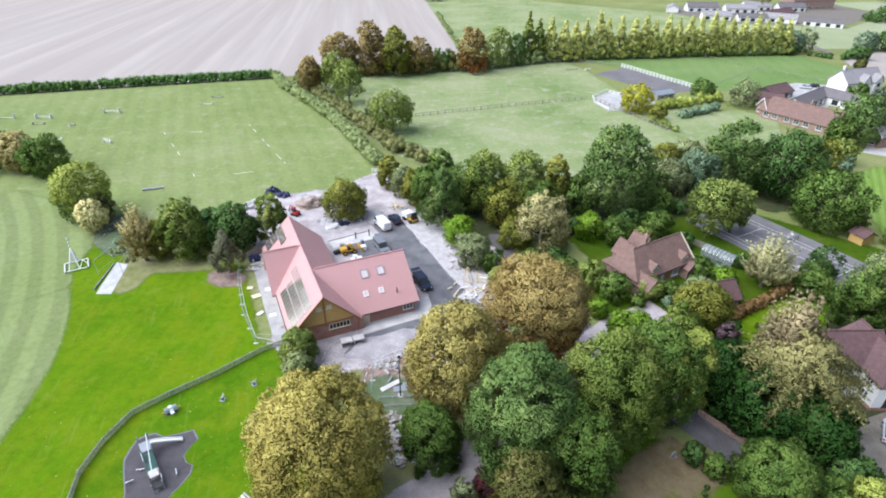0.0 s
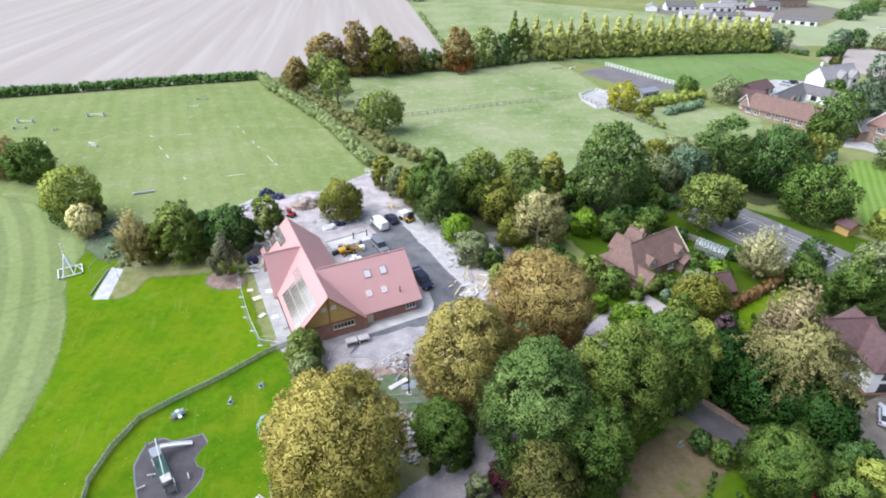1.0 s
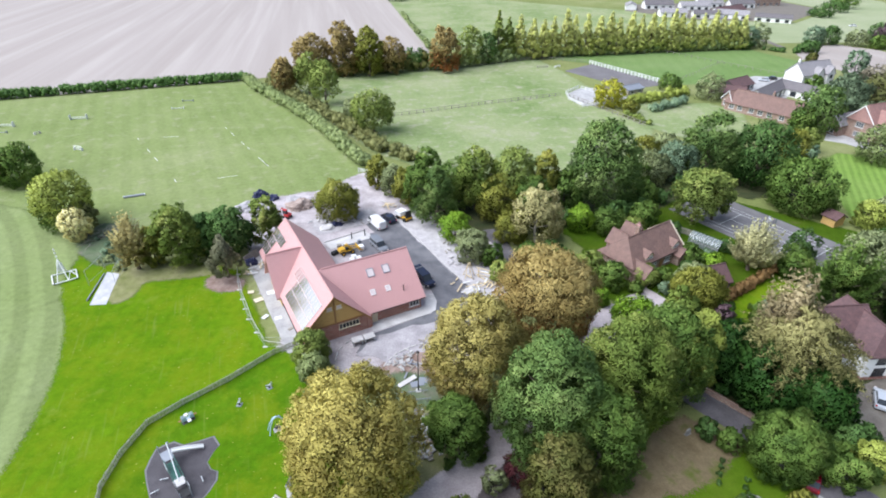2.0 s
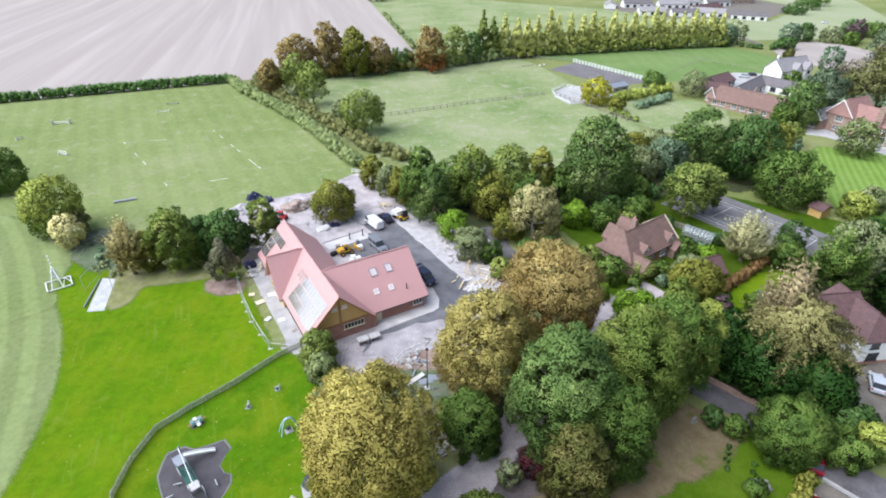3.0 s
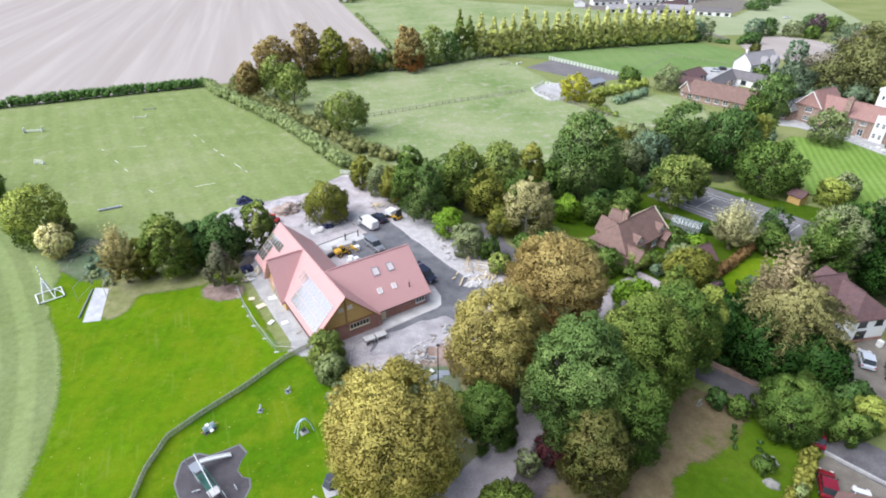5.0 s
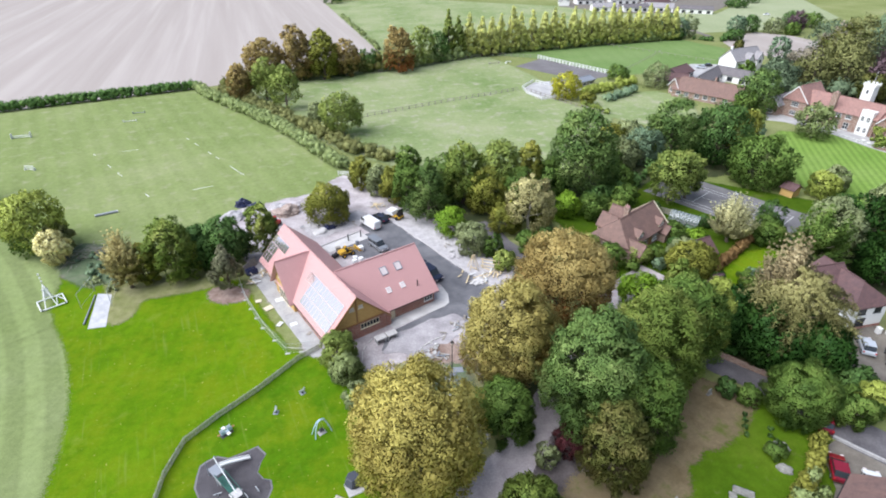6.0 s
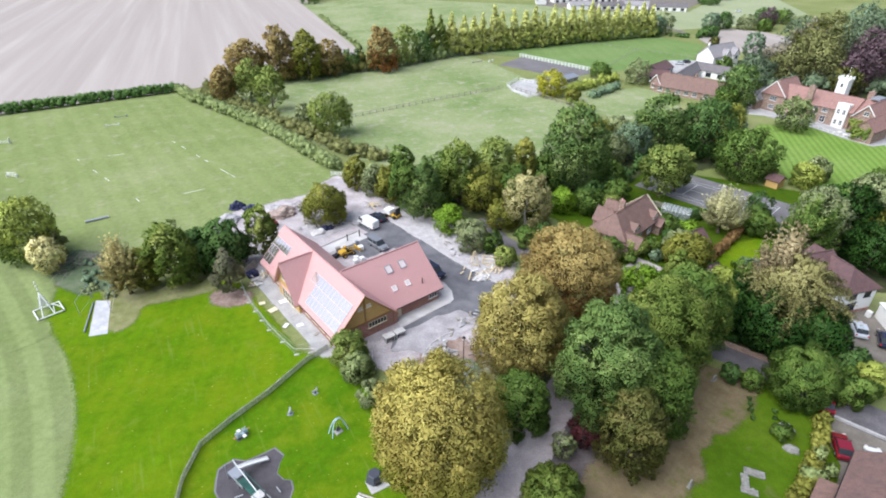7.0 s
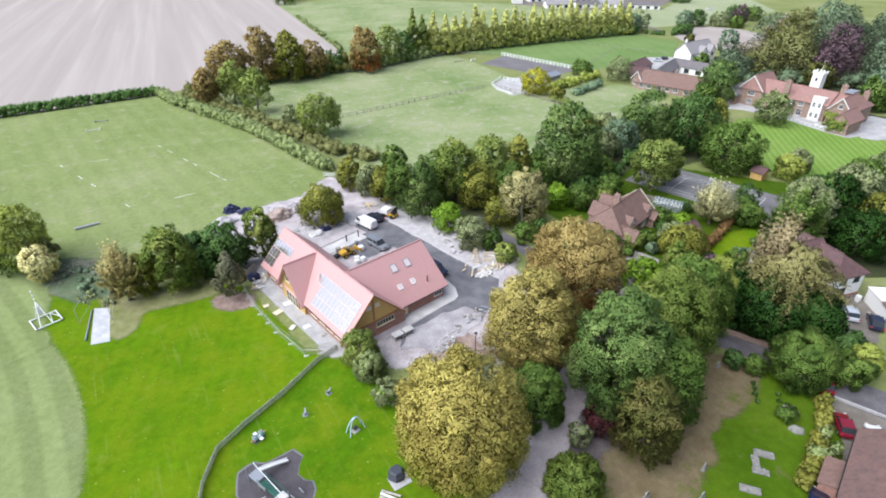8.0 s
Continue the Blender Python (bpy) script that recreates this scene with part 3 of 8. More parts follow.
area("car_park", [(35.5, 33.0), (38.5, 33.9), (41.9, 28.9), (46.0, 22.0), (43.0, 16.0), (30, 16.0), (26.0, 22.5), (30.2, 26.2), (33.0, 28.2)], 0.07, M["gravel"], "pale concrete forecourt beside the road", "drive", 0.1, 1.0)
area("house_drive", strip([(41.0, 38.0), (47.0, 40.0), (53.0, 43.5), (57.5, 46.5), (64.0, 48.8)], (1.6, 2.2, 3.2, 3.8, 3.4)), 0.06, M["gravel"], "gravel drive before the white house", "drive", 0.5, 1.0)
area("garden", [(24, 74), (30, 90), (26, 101), (46, 106), (60, 116), (90, 90), (80, 66), (60, 56), (48, 62), (36, 71)], 0.03, M["garden"], "green cottage garden lawn", "lawn", 0.8, 1.5)
area("garden_lawn", [(47.6, 67.8), (50.2, 70.6), (54.0, 72.8), (58.3, 74.4), (63.5, 74.6), (62.4, 70.9), (58.0, 69.2), (54.1, 67.4), (49.0, 65.8)], 0.055, M["lawn"], "small bright green garden lawn", "lawn", 0.3, 0.8)
area("manor_lawn", [(92, 94), (106, 128), (118, 135), (131.5, 128.5), (132.3, 117.0), (136, 110.5), (148, 104), (138, 86), (104, 76)], 0.05, M["striped"], "lawn mown in bright and dark stripes", "lawn", 0.3, 1.5)
area("manor_terrace", [(121.5, 146.5), (126, 143), (131.0, 129.4), (131.8, 117.6), (133.5, 110.5), (140, 110.5), (148, 126), (142, 146), (130, 156)], 0.09, M["slab"], "stone terrace along the manor", "pavement", 0.0, 1.0)
area("manor_drive", [(137, 109.5), (139, 106.5), (150, 104), (166, 110), (160, 124), (150, 122)], 0.09, M["slab"], "pale gravel turning place beside the manor", "drive", 0.4, 1.0)
area("barn_garden", [(74, 187), (72.8, 164), (82, 150), (100, 150), (112, 176), (106, 186)], 0.05, M["paddock"], "mown garden before the converted barn", "lawn", 0.4, 1.5)
area("arena", [(68.1, 240.2), (84.6, 252.8), (103.4, 214.2), (92.6, 210.6), (85.2, 210.4)], 0.07, M["sand"], "grey sand riding arena", "arena", 0.1, 2.0)
area("stable_yard", [(58.6, 203.0), (65.4, 210.3), (77, 211), (80, 196), (66.5, 187.5), (59.6, 186.0), (57.4, 195.0)], 0.07, M["slab"], "pale concrete stable yard", "pavement", 0.1, 2.0)
area("farm_yard", [(124, 193), (130, 206), (140, 222), (148, 226), (160, 222), (152, 206), (142, 194), (132, 184)], 0.07, M["slab"], "pale concrete farm courtyard", "drive", 0.3, 2.0)
area("pale_field", [(198.2, 269.6), (215.6, 287.7), (237.0, 291.0), (246, 276), (246, 253.7), (212, 222), (197, 224), (192, 243), (193, 257.7)], 0.07, M["stubble"], "small pale field", "field", 0.6, 4)
area("far_pasture", [(188, 300), (262, 300), (330, 330), (420, 480), (420, 520), (335, 500), (335, 428), (264, 366), (204, 380), (186, 376)], 0.05, M["pasture"], "pasture beyond the hedge, paled in colour for distance haze", "field", 0.6, 5)
area("far_track", strip([(212, 362), (206, 320), (202, 299), (201, 288), (196, 281)], 1.6), 0.08, M["gravel"], "pale track across the pasture", "road", 0.3, 3)
area("farm_court", [(170, 432), (190, 470), (330, 490), (330, 430), (262, 372), (205, 386)], 0.07, M["gravel"], "pale yard round the stables", "drive", 0.3, 5)
PLAY = [(-34.4, 36), (-35.6, 39.6), (-37.2, 42.6), (-37.9, 44.0), (-37.9, 45.4), (-37.7, 47.0), (-36.9, 47.6), (-35.9, 48.0), (-34.6, 47.4), (-33.2, 47.8), (-31.4, 48.4), (-30.4, 47.0), (-30.9, 46.0), (-31.2, 44.7), (-30.5, 43.7), (-29.6, 43.3),
        (-29.4, 42.2), (-29.9, 40.9), (-30.6, 39.6), (-31.2, 36)]
area("play_edging", [(-33.6 + (x + 33.6) * 1.045, 43.0 + (y - 43.0) * 1.04) for x, y in PLAY], 0.06, M["court"], "pale worn edging round the play surface", "edging", 0.1, 0.5)
area("play_surface", PLAY, 0.075, M["rubber"], "dark grey rubber play surface with a wavy edge", "play surface", 0.2, 0.5)
area("mat", [(-61.0, 88.2), (-58.5, 87.4), (-56.8, 78.0), (-59.5, 78.0)], 0.08, M["concrete_grey"], "pale worn practice pitch strip", "mat", 0.05, 1.0)

# ---- foliage ----
L = {
    "gold": leafage("gold_leaves", (0.190, 0.152, 0.038), (0.264, 0.238, 0.066), (0.304, 0.284, 0.098), 0.13),
    "greengold": leafage("green_gold_autumn_leaves", (0.150, 0.150, 0.026), (0.218, 0.216, 0.042), (0.275, 0.268, 0.066), 0.13),
    "rust": leafage("rust_leaves", (0.162, 0.117, 0.036), (0.230, 0.184, 0.066), (0.286, 0.242, 0.098), 0.16),
    "russet": leafage("russet_leaves", (0.131, 0.044, 0.017), (0.200, 0.083, 0.028), (0.256, 0.144, 0.047), 0.25),
    "maroon": leafage("maroon_leaves", (0.115, 0.084, 0.032), (0.190, 0.148, 0.054), (0.245, 0.208, 0.078)),
    "fawn": leafage("fawn_leaves", (0.165, 0.135, 0.040), (0.240, 0.215, 0.068), (0.31, 0.285, 0.105), 0.2),
    "ash": leafage("ash_leaves", (0.030, 0.070, 0.019), (0.086, 0.135, 0.036), (0.205, 0.245, 0.092), 0.2),
    "mixed": leafage("green_gold_leaves", (0.075, 0.112, 0.026), (0.138, 0.176, 0.042), (0.25, 0.262, 0.078)),
    "green": leafage("green_leaves", (0.034, 0.072, 0.015), (0.074, 0.121, 0.024), (0.152, 0.188, 0.050)),
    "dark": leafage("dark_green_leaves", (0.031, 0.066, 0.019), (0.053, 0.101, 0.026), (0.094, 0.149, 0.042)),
    "bright": leafage("bright_green_leaves", (0.075, 0.15, 0.014), (0.125, 0.21, 0.02), (0.20, 0.28, 0.035)),
    "olive": leafage("olive_leaves", (0.077, 0.093, 0.016), (0.140, 0.149, 0.027), (0.215, 0.207, 0.056)),
    "umber": leafage("brown_green_leaves", (0.032, 0.052, 0.011), (0.072, 0.076, 0.020), (0.125, 0.105, 0.040), 0.3),
    "weepgold": leafage("fading_birch_leaves", (0.098, 0.098, 0.035), (0.168, 0.162, 0.063), (0.250, 0.236, 0.109), 0.15),
    "tipped": leafage("gold_tipped_leaves", (0.040, 0.080, 0.013), (0.108, 0.146, 0.030), (0.262, 0.262, 0.080), 0.18),
    "wood": leafage("dull_olive_leaves", (0.066, 0.078, 0.028), (0.122, 0.130, 0.046), (0.185, 0.182, 0.076)),
    "beech": leafage("beech_leaves", (0.085, 0.052, 0.02), (0.135, 0.085, 0.034), (0.18, 0.125, 0.052)),
    "claret": leafage("claret_leaves", (0.030, 0.009, 0.010), (0.052, 0.015, 0.017), (0.080, 0.026, 0.028)),
    "conifer": leafage("grey_conifer_needles", (0.078, 0.082, 0.048), (0.125, 0.130, 0.076), (0.185, 0.188, 0.112)),
    "forest": leafage("deep_forest_leaves", (0.042, 0.064, 0.036), (0.080, 0.112, 0.062), (0.130, 0.165, 0.092)),
    "goldhedge": leafage("golden_hedge_leaves", (0.090, 0.098, 0.018), (0.130, 0.134, 0.026), (0.178, 0.178, 0.044)),
    # deep green leaves, darkened further to hold the shade below overhanging crowns
    "yew": leafage("shade_dark_yew_leaves", (0.009, 0.030, 0.005), (0.018, 0.048, 0.008), (0.036, 0.070, 0.013)),
    "straw": leafage("straw_leaves", (0.165, 0.142, 0.052), (0.265, 0.235, 0.099), (0.36, 0.33, 0.159)),
    "birch": leafage("birch_leaves", (0.150, 0.143, 0.056), (0.245, 0.232, 0.105), (0.355, 0.335, 0.180)),
    "pale": leafage("pale_leaves", (0.20, 0.205, 0.100), (0.31, 0.305, 0.159), (0.42, 0.41, 0.230)),
    "cream": leafage("cream_leaves", (0.27, 0.265, 0.118), (0.43, 0.41, 0.201), (0.55, 0.52, 0.295)),
    "tan": leafage("tan_leaves", (0.165, 0.138, 0.072), (0.245, 0.208, 0.116), (0.305, 0.268, 0.162)),
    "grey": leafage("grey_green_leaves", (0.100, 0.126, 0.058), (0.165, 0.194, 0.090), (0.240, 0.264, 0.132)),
    "smoke": leafage("grey_brown_leaves", (0.090, 0.084, 0.058), (0.150, 0.138, 0.095), (0.222, 0.204, 0.144)),
    # blue is raised here so far trees hold some distance haze in their leaves
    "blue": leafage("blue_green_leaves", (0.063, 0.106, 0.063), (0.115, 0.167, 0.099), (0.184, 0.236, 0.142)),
    "purple": leafage("purple_leaves", (0.046, 0.030, 0.034), (0.080, 0.054, 0.060), (0.120, 0.086, 0.090)),
    "lemon": leafage("lemon_leaves", (0.17, 0.172, 0.015), (0.25, 0.25, 0.028), (0.325, 0.318, 0.05)),
    "lime": leafage("lime_leaves", (0.12, 0.155, 0.03), (0.20, 0.235, 0.05), (0.29, 0.315, 0.09)),
    "poplar": leafage("poplar_leaves", (0.295, 0.315, 0.115), (0.365, 0.385, 0.148), (0.405, 0.420, 0.18), 0.35, 0.45),
    "hedge": leafage("hedge_leaves", (0.082, 0.116, 0.044), (0.142, 0.176, 0.068), (0.212, 0.242, 0.113)),
}

_ICO = None


def ico_points():
    global _ICO
    if _ICO is None:
        bm = bmesh.new()
        bmesh.ops.create_icosphere(bm, subdivisions=1, radius=1.0)
        bm.verts.ensure_lookup_table()
        _ICO = (np.array([v.co[:] for v in bm.verts]), np.array([[v.index for v in f.verts] for f in bm.faces]))
        bm.free()
    return _ICO


def raw_mesh(name, verts, tris, mat, normals=None):
    """A mesh straight from arrays of corners and triangles, with a shading normal for each corner where given."""
    me = bpy.data.meshes.new(name)
    me.vertices.add(len(verts))
    me.vertices.foreach_set("co", verts.astype(np.float32).ravel())
    n = len(tris)
    me.loops.add(n * 3)
    me.loops.foreach_set("vertex_index", tris.ravel().astype(np.int32))
    me.polygons.add(n)
    me.polygons.foreach_set("loop_start", (np.arange(n) * 3).astype(np.int32))
    me.update(calc_edges=True)
    if normals is not None:
        at = me.attributes.new("custom_normal", "FLOAT_VECTOR", "POINT")
        at.data.foreach_set("vector", normals.astype(np.float32).ravel())
        me.update()
    me.materials.append(mat)
    return me


def unit(v):
    return v / (np.linalg.norm(v, axis=1)[:, None] + 1e-9)


def directions(rng, n):
    return unit(rng.normal(size=(n, 3)))


def leaf_cards(rng, at, out, size, droop=0.0, long=1.0):
    """A three-cornered spray of leaves at every place, facing roughly outwards."""
    n = len(at)
    nrm = unit(out + rng.normal(scale=0.5, size=(n, 3)))
    ref = directions(rng, n)
    if droop:
        ref[:, 2] -= droop
    a = unit(np.cross(nrm, ref))
    b = np.cross(nrm, a) * long
    spray = rng.random(n) < 0.38
    tip = unit(out + rng.normal(scale=0.5, size=(n, 3)) + np.array((0, 0, -1.6 * droop if droop else 0.15)))
    side = unit(np.cross(tip, ref))
    b[spray] = -tip[spray] * max(long, 1.25)
    a[spray] = side[spray] * 0.75
    s = (size * rng.uniform(0.6, 1.4, n))[:, None]
    w = rng.uniform(0.6, 1.0, n)[:, None]
    skew = rng.uniform(-0.5, 0.5, n)[:, None]
    v = np.stack([at - b * s * 0.8 + a * s * skew, at + a * s * w + b * s * 0.7, at - a * s * w + b * s * 0.7 * (1 + skew)], axis=1)
    return v.reshape(-1, 3), np.arange(n * 3).reshape(n, 3)


def foliage_mesh(name, mat, rng, centres, radii, leaves, size, core=0.6, droop=0.0, long=1.0, middle=None, flat=1.0, loose=0.75, tufts=14, tuft=0.48):
    """Boughs, each a cushion of leafy tufts round a shaded heart; the leaves of a tuft share its rounded shading."""
    nb = len(centres)
    squash = np.array((1, 1, flat))
    owner = np.repeat(np.arange(nb), tufts)
    td = directions(rng, nb * tufts)
    if middle is not None:
        td = td + 0.75 * unit(centres[owner] - middle)
        td[:, 2] += 0.25
        td = unit(td)
    tr = radii[owner] * tuft * rng.uniform(0.65, 1.3, nb * tufts)
    tc = centres[owner] + td * (radii[owner] * (0.62 + 0.5 * loose * rng.random(nb * tufts) ** 1.5))[:, None] * squash
    if droop:
        tc[:, 2] -= droop * radii[owner] * rng.uniform(0, 0.8, nb * tufts) ** 2
    share = tr ** 2
    pick = rng.choice(nb * tufts, size=leaves, p=share / share.sum())
    d = unit(directions(rng, leaves) + 0.6 * td[pick])
    at = tc[pick] + d * (tr[pick] * (0.55 + 0.75 * rng.random(leaves) ** 1.3))[:, None]
    if droop:
        at[:, 2] -= droop * tr[pick] * rng.uniform(0, 1.2, leaves) ** 2
    v, q = leaf_cards(rng, at, d, size, droop, long)
    if middle is not None:
        n = unit(0.14 * d + 0.30 * td[pick] + 0.80 * unit(at - middle) + rng.normal(scale=0.05, size=(leaves, 3)))
    else:
        n = unit(0.45 * d + 0.5 * td[pick] + np.array((0, 0, 0.45)) + rng.normal(scale=0.10, size=(leaves, 3)))
    pv, pt = ico_points()
    bump = rng.uniform(0.7, 1.1, (nb, len(pv)))
    cv = centres[:, None, :] + pv[None] * bump[:, :, None] * (radii * core)[:, None, None] * squash
    ct = pt[None] + (np.arange(nb) * len(pv))[:, None, None] + len(v)
    verts = np.concatenate([v, cv.reshape(-1, 3)])
    normals = np.concatenate([np.repeat(n, 3, axis=0), np.tile(pv, (nb, 1))])
    return raw_mesh(name, verts, np.concatenate([q, ct.reshape(-1, 3)]), mat, normals)


def crown_clumps(rng, R, bottom, top, shape, n, lumps):
    """Places and sizes of the boughs of a crown."""
    mid, a = (bottom + top) / 2, (top - bottom) / 2
    d = directions(rng, n)
    t = d[:, 2]
    if shape == "round":
        out = np.ones(n)
    elif shape == "cone":
        out = np.clip(0.62 - 0.58 * t, 0.05, 1.1) / np.sqrt(np.clip(1 - t ** 2, 0.15, 1))
    elif shape == "egg":
        out = np.clip(0.95 - 0.22 * t, 0.3, 1.2)
    elif shape == "plume":
        out = np.clip(0.9 - 0.35 * t, 0.25, 1.2)
    else:
        out = np.clip(1.02 - 0.30 * t, 0.3, 1.3)
    if shape in ("round", "egg"):
        out = out * np.where(t < 0, np.clip(1 - t ** 2, 0.1, 1) ** -0.26, 1.0)
    wob = np.array([noise.noise((x * 1.7 + lumps, y * 1.7, z * 1.7)) for x, y, z in d])
    k = 1.0 + 0.15 * wob
    depth = rng.uniform(0.68, 0.90, n) * k
    deep = rng.random(n) < 0.18
    depth[deep] *= rng.uniform(0.2, 0.7, deep.sum())
    low = (t < -0.2) & (rng.random(n) < 0.5) if bottom < 0.7 else np.zeros(n, bool)
    depth[low] = rng.uniform(0.75, 0.95, low.sum())
    flat = np.where(low, 0.85 / np.sqrt(np.clip(1 - t ** 2, 0.05, 1)), out)
    out = np.minimum(flat, 1.9) if low.any() else out
    c = np.stack([d[:, 0] * R * depth * out, d[:, 1] * R * depth * out, mid + d[:, 2] * a * np.minimum(depth, 0.92)], axis=1)
    return c, mid


def trunk_mesh(name, rng, height, R, girth, mat, limbs=6):
    bm = bmesh.new()
    lean = rng.normal(scale=0.03, size=2) * height
    p0, top = Vector((0, 0, -0.15)), Vector((lean[0], lean[1], height * 0.8))
    mids = [p0.lerp(top, f) + Vector((*rng.normal(scale=0.02 * height * (f > 0), size=2), 0)) for f in (0, 0.12, 0.35, 0.65, 1)]
    rs = [girth * 1.5, girth, girth * 0.8, girth * 0.5, girth * 0.15]
    for i in range(4):
        tube(bm, mids[i], mids[i + 1], rs[i], rs[i + 1], 9)
    for i in range(limbs):
        f = rng.uniform(0.25, 0.75)
        a = p0.lerp(top, f)
        ang = math.tau * (i + rng.uniform(-0.3, 0.3)) / limbs
        b = a + Vector((math.cos(ang) * R * 0.4, math.sin(ang) * R * 0.4, height * 0.10))
        c = b + Vector((math.cos(ang + 0.3) * R * 0.3, math.sin(ang + 0.3) * R * 0.3, height * 0.10))
        tube(bm, a, b, girth * 0.45 * (1 - f * 0.5), girth * 0.25, 6)
        tube(bm, b, c, girth * 0.25, girth * 0.07, 6)
    me = bpy.data.meshes.new(name)
    bm.to_mesh(me)
    bm.free()
    me.materials.append(mat)
    return me


def spray_lines(rng, ends, bottom, top, lift, radius):
    """Curved branches from the stem out to the crown's edge, as chains of small leafy clumps that thin towards the tip.
    lift above 0 sweeps the tips upwards, below 0 lets them hang."""
    n, m = len(ends), 7
    high = np.clip((ends[:, 2] - bottom) / (top - bottom), 0, 1)
    start = np.column_stack([ends[:, :2] * 0.12, bottom + (top - bottom) * (0.15 + (0.35 if lift > 0 else 0.55) * high)])
    reach = ends * np.array((1.12, 1.12, 1.0)) + np.array((0, 0, 0.9 * lift)) + rng.normal(scale=0.35, size=(n, 3))
    bend = (start + reach) / 2 + np.column_stack([ends[:, :2] * 0.22, np.full(n, -0.8 * lift)])
    u = np.linspace(0.32, 1.0, m)[None, :, None]
    line = start[:, None] * (1 - u) ** 2 + 2 * bend[:, None] * u * (1 - u) + reach[:, None] * u ** 2
    r = radius * (1.25 - 0.85 * u[:, :, 0]) * rng.uniform(0.7, 1.25, (n, 1))
    c = line.reshape(-1, 3)
    c[:, 2] = np.maximum(c[:, 2], 0.4)
    return c, np.broadcast_to(r, (n, m)).reshape(-1).copy()


COUNT = [0]


def tree(x, y, R, bottom, top, leaf, label, shape="round", boughs=90, leaves=7000, size=0.36, bough=0.24, droop=0.0, long=1.0,
         name="tree", category="tree", bark="bark", core=0.32, group="", trunk=True, low="", loose=0.75, spray=0.0):
    """A tree or shrub standing on the ground: trunk with limbs, and a crown of leafy boughs."""
    COUNT[0] += 1
    rng = np.random.default_rng(100 + COUNT[0])
    bottom, boughs, bough = max(bottom, min(0.25, top * 0.08)), int(boughs * 1.9), bough * 0.78
    far = math.hypot(x + 13, y)
    fine = 1.45 if far < 66 and R > 3.5 else 1.0 if far < 72 else 0.52 if far < 115 else 0.32 if far < 175 else 0.17
    leaves, size = int(leaves * 3.6 * fine), size * 0.45 / fine ** 0.45
    ob = thing(name, pose(x, y, 0), label, category, group)
    c, mid = crown_clumps(rng, R, bottom, top, shape, boughs, COUNT[0] * 3.1)
    if spray:
        c, r = spray_lines(rng, c, bottom, top, spray, R * bough * 0.55)
    else:
        r = R * bough * rng.uniform(0.65, 1.25, boughs)
    r = np.minimum(r, np.maximum(0.3, (c[:, 2] - 0.05) * 0.9))
    if shape == "cone":
        r *= np.clip(1.15 - 0.6 * (c[:, 2] - bottom) / (top - bottom), 0.4, 1.2)
    me = foliage_mesh("crown", L[leaf], rng, c, r, leaves, size, core, droop, long, np.array((0, 0, mid + 0.06 * (top - bottom))), 1.0, loose, 4 if spray else 14, 0.7 if spray else 0.48)
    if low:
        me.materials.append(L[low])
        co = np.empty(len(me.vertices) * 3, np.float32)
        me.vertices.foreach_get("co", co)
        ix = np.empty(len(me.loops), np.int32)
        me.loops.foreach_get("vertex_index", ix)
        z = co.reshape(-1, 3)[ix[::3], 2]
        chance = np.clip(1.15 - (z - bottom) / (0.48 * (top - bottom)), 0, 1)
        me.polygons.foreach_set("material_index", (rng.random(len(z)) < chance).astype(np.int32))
    crown = new("crown", me)
    crown.parent = ob
    if trunk:
        girth = max(0.06, 0.02 * top + 0.012 * R)
        stem = new("trunk", trunk_mesh("trunk", rng, max(top * 0.85, bottom + 0.4), R, girth, M[bark]))
        stem.parent = ob
    return ob


def hedge(name, line, half, height, leaf, label, per=3.0, leaves=120, size=0.3, category="hedge", bough=0.75, ragged=0.15):
    """A hedge along a line of points: clumps of leaves on two sides and along the top."""
    COUNT[0] += 1
    rng = np.random.default_rng(100 + COUNT[0])
    cs, rs = [], []
    total = 0.0
    for p, q in zip(line, line[1:]):
        p, q = np.array(p, float), np.array(q, float)
        ln = np.linalg.norm(q - p)
        total += ln
        nrm = np.array((-(q - p)[1], (q - p)[0])) / ln
        n = max(2, int(ln * per))
        f = rng.uniform(0, 1, n)
        off = rng.uniform(-1, 1, n)
        z = height * rng.uniform(0.15, 0.85, n) * (1 + ragged * rng.normal(size=n))
        base = p + (q - p) * f[:, None] + nrm * (off * half * 0.7)[:, None]
        cs.append(np.column_stack([base, z]))
        rs.append(np.minimum(half * bough * rng.uniform(0.7, 1.2, n), np.maximum(z * 0.95, 0.15)))
    c, r = np.concatenate(cs), np.concatenate(rs)
    me = foliage_mesh(name, L[leaf], rng, c, r, int(total * leaves * 1.7), size * 0.8, 0.8, 0, 1.0, None, 1.0, 0.42)
    return tagged(new(name, me), label, category)


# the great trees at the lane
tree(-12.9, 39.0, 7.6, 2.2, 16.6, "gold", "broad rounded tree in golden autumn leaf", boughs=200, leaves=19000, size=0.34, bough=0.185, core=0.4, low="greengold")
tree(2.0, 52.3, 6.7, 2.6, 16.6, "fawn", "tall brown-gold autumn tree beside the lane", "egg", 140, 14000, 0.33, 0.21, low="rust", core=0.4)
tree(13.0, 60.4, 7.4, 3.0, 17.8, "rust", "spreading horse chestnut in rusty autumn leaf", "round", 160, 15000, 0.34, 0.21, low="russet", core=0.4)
tree(9.0, 42.0, 6.2, 2.2, 18.4, "ash", "tall green ash with pale leaf tips", "egg", 150, 16000, 0.33, 0.22)
tree(14.4, 39.6, 4.8, 0.6, 12.5, "green", "lower green tree under the ash", "egg", 90, 9000, 0.32, 0.24)
tree(8.4, 35.0, 3.9, 0.4, 11.8, "umber", "brownish shrubby tree at the churchyard edge", "egg", 70, 7000, 0.30, 0.26)
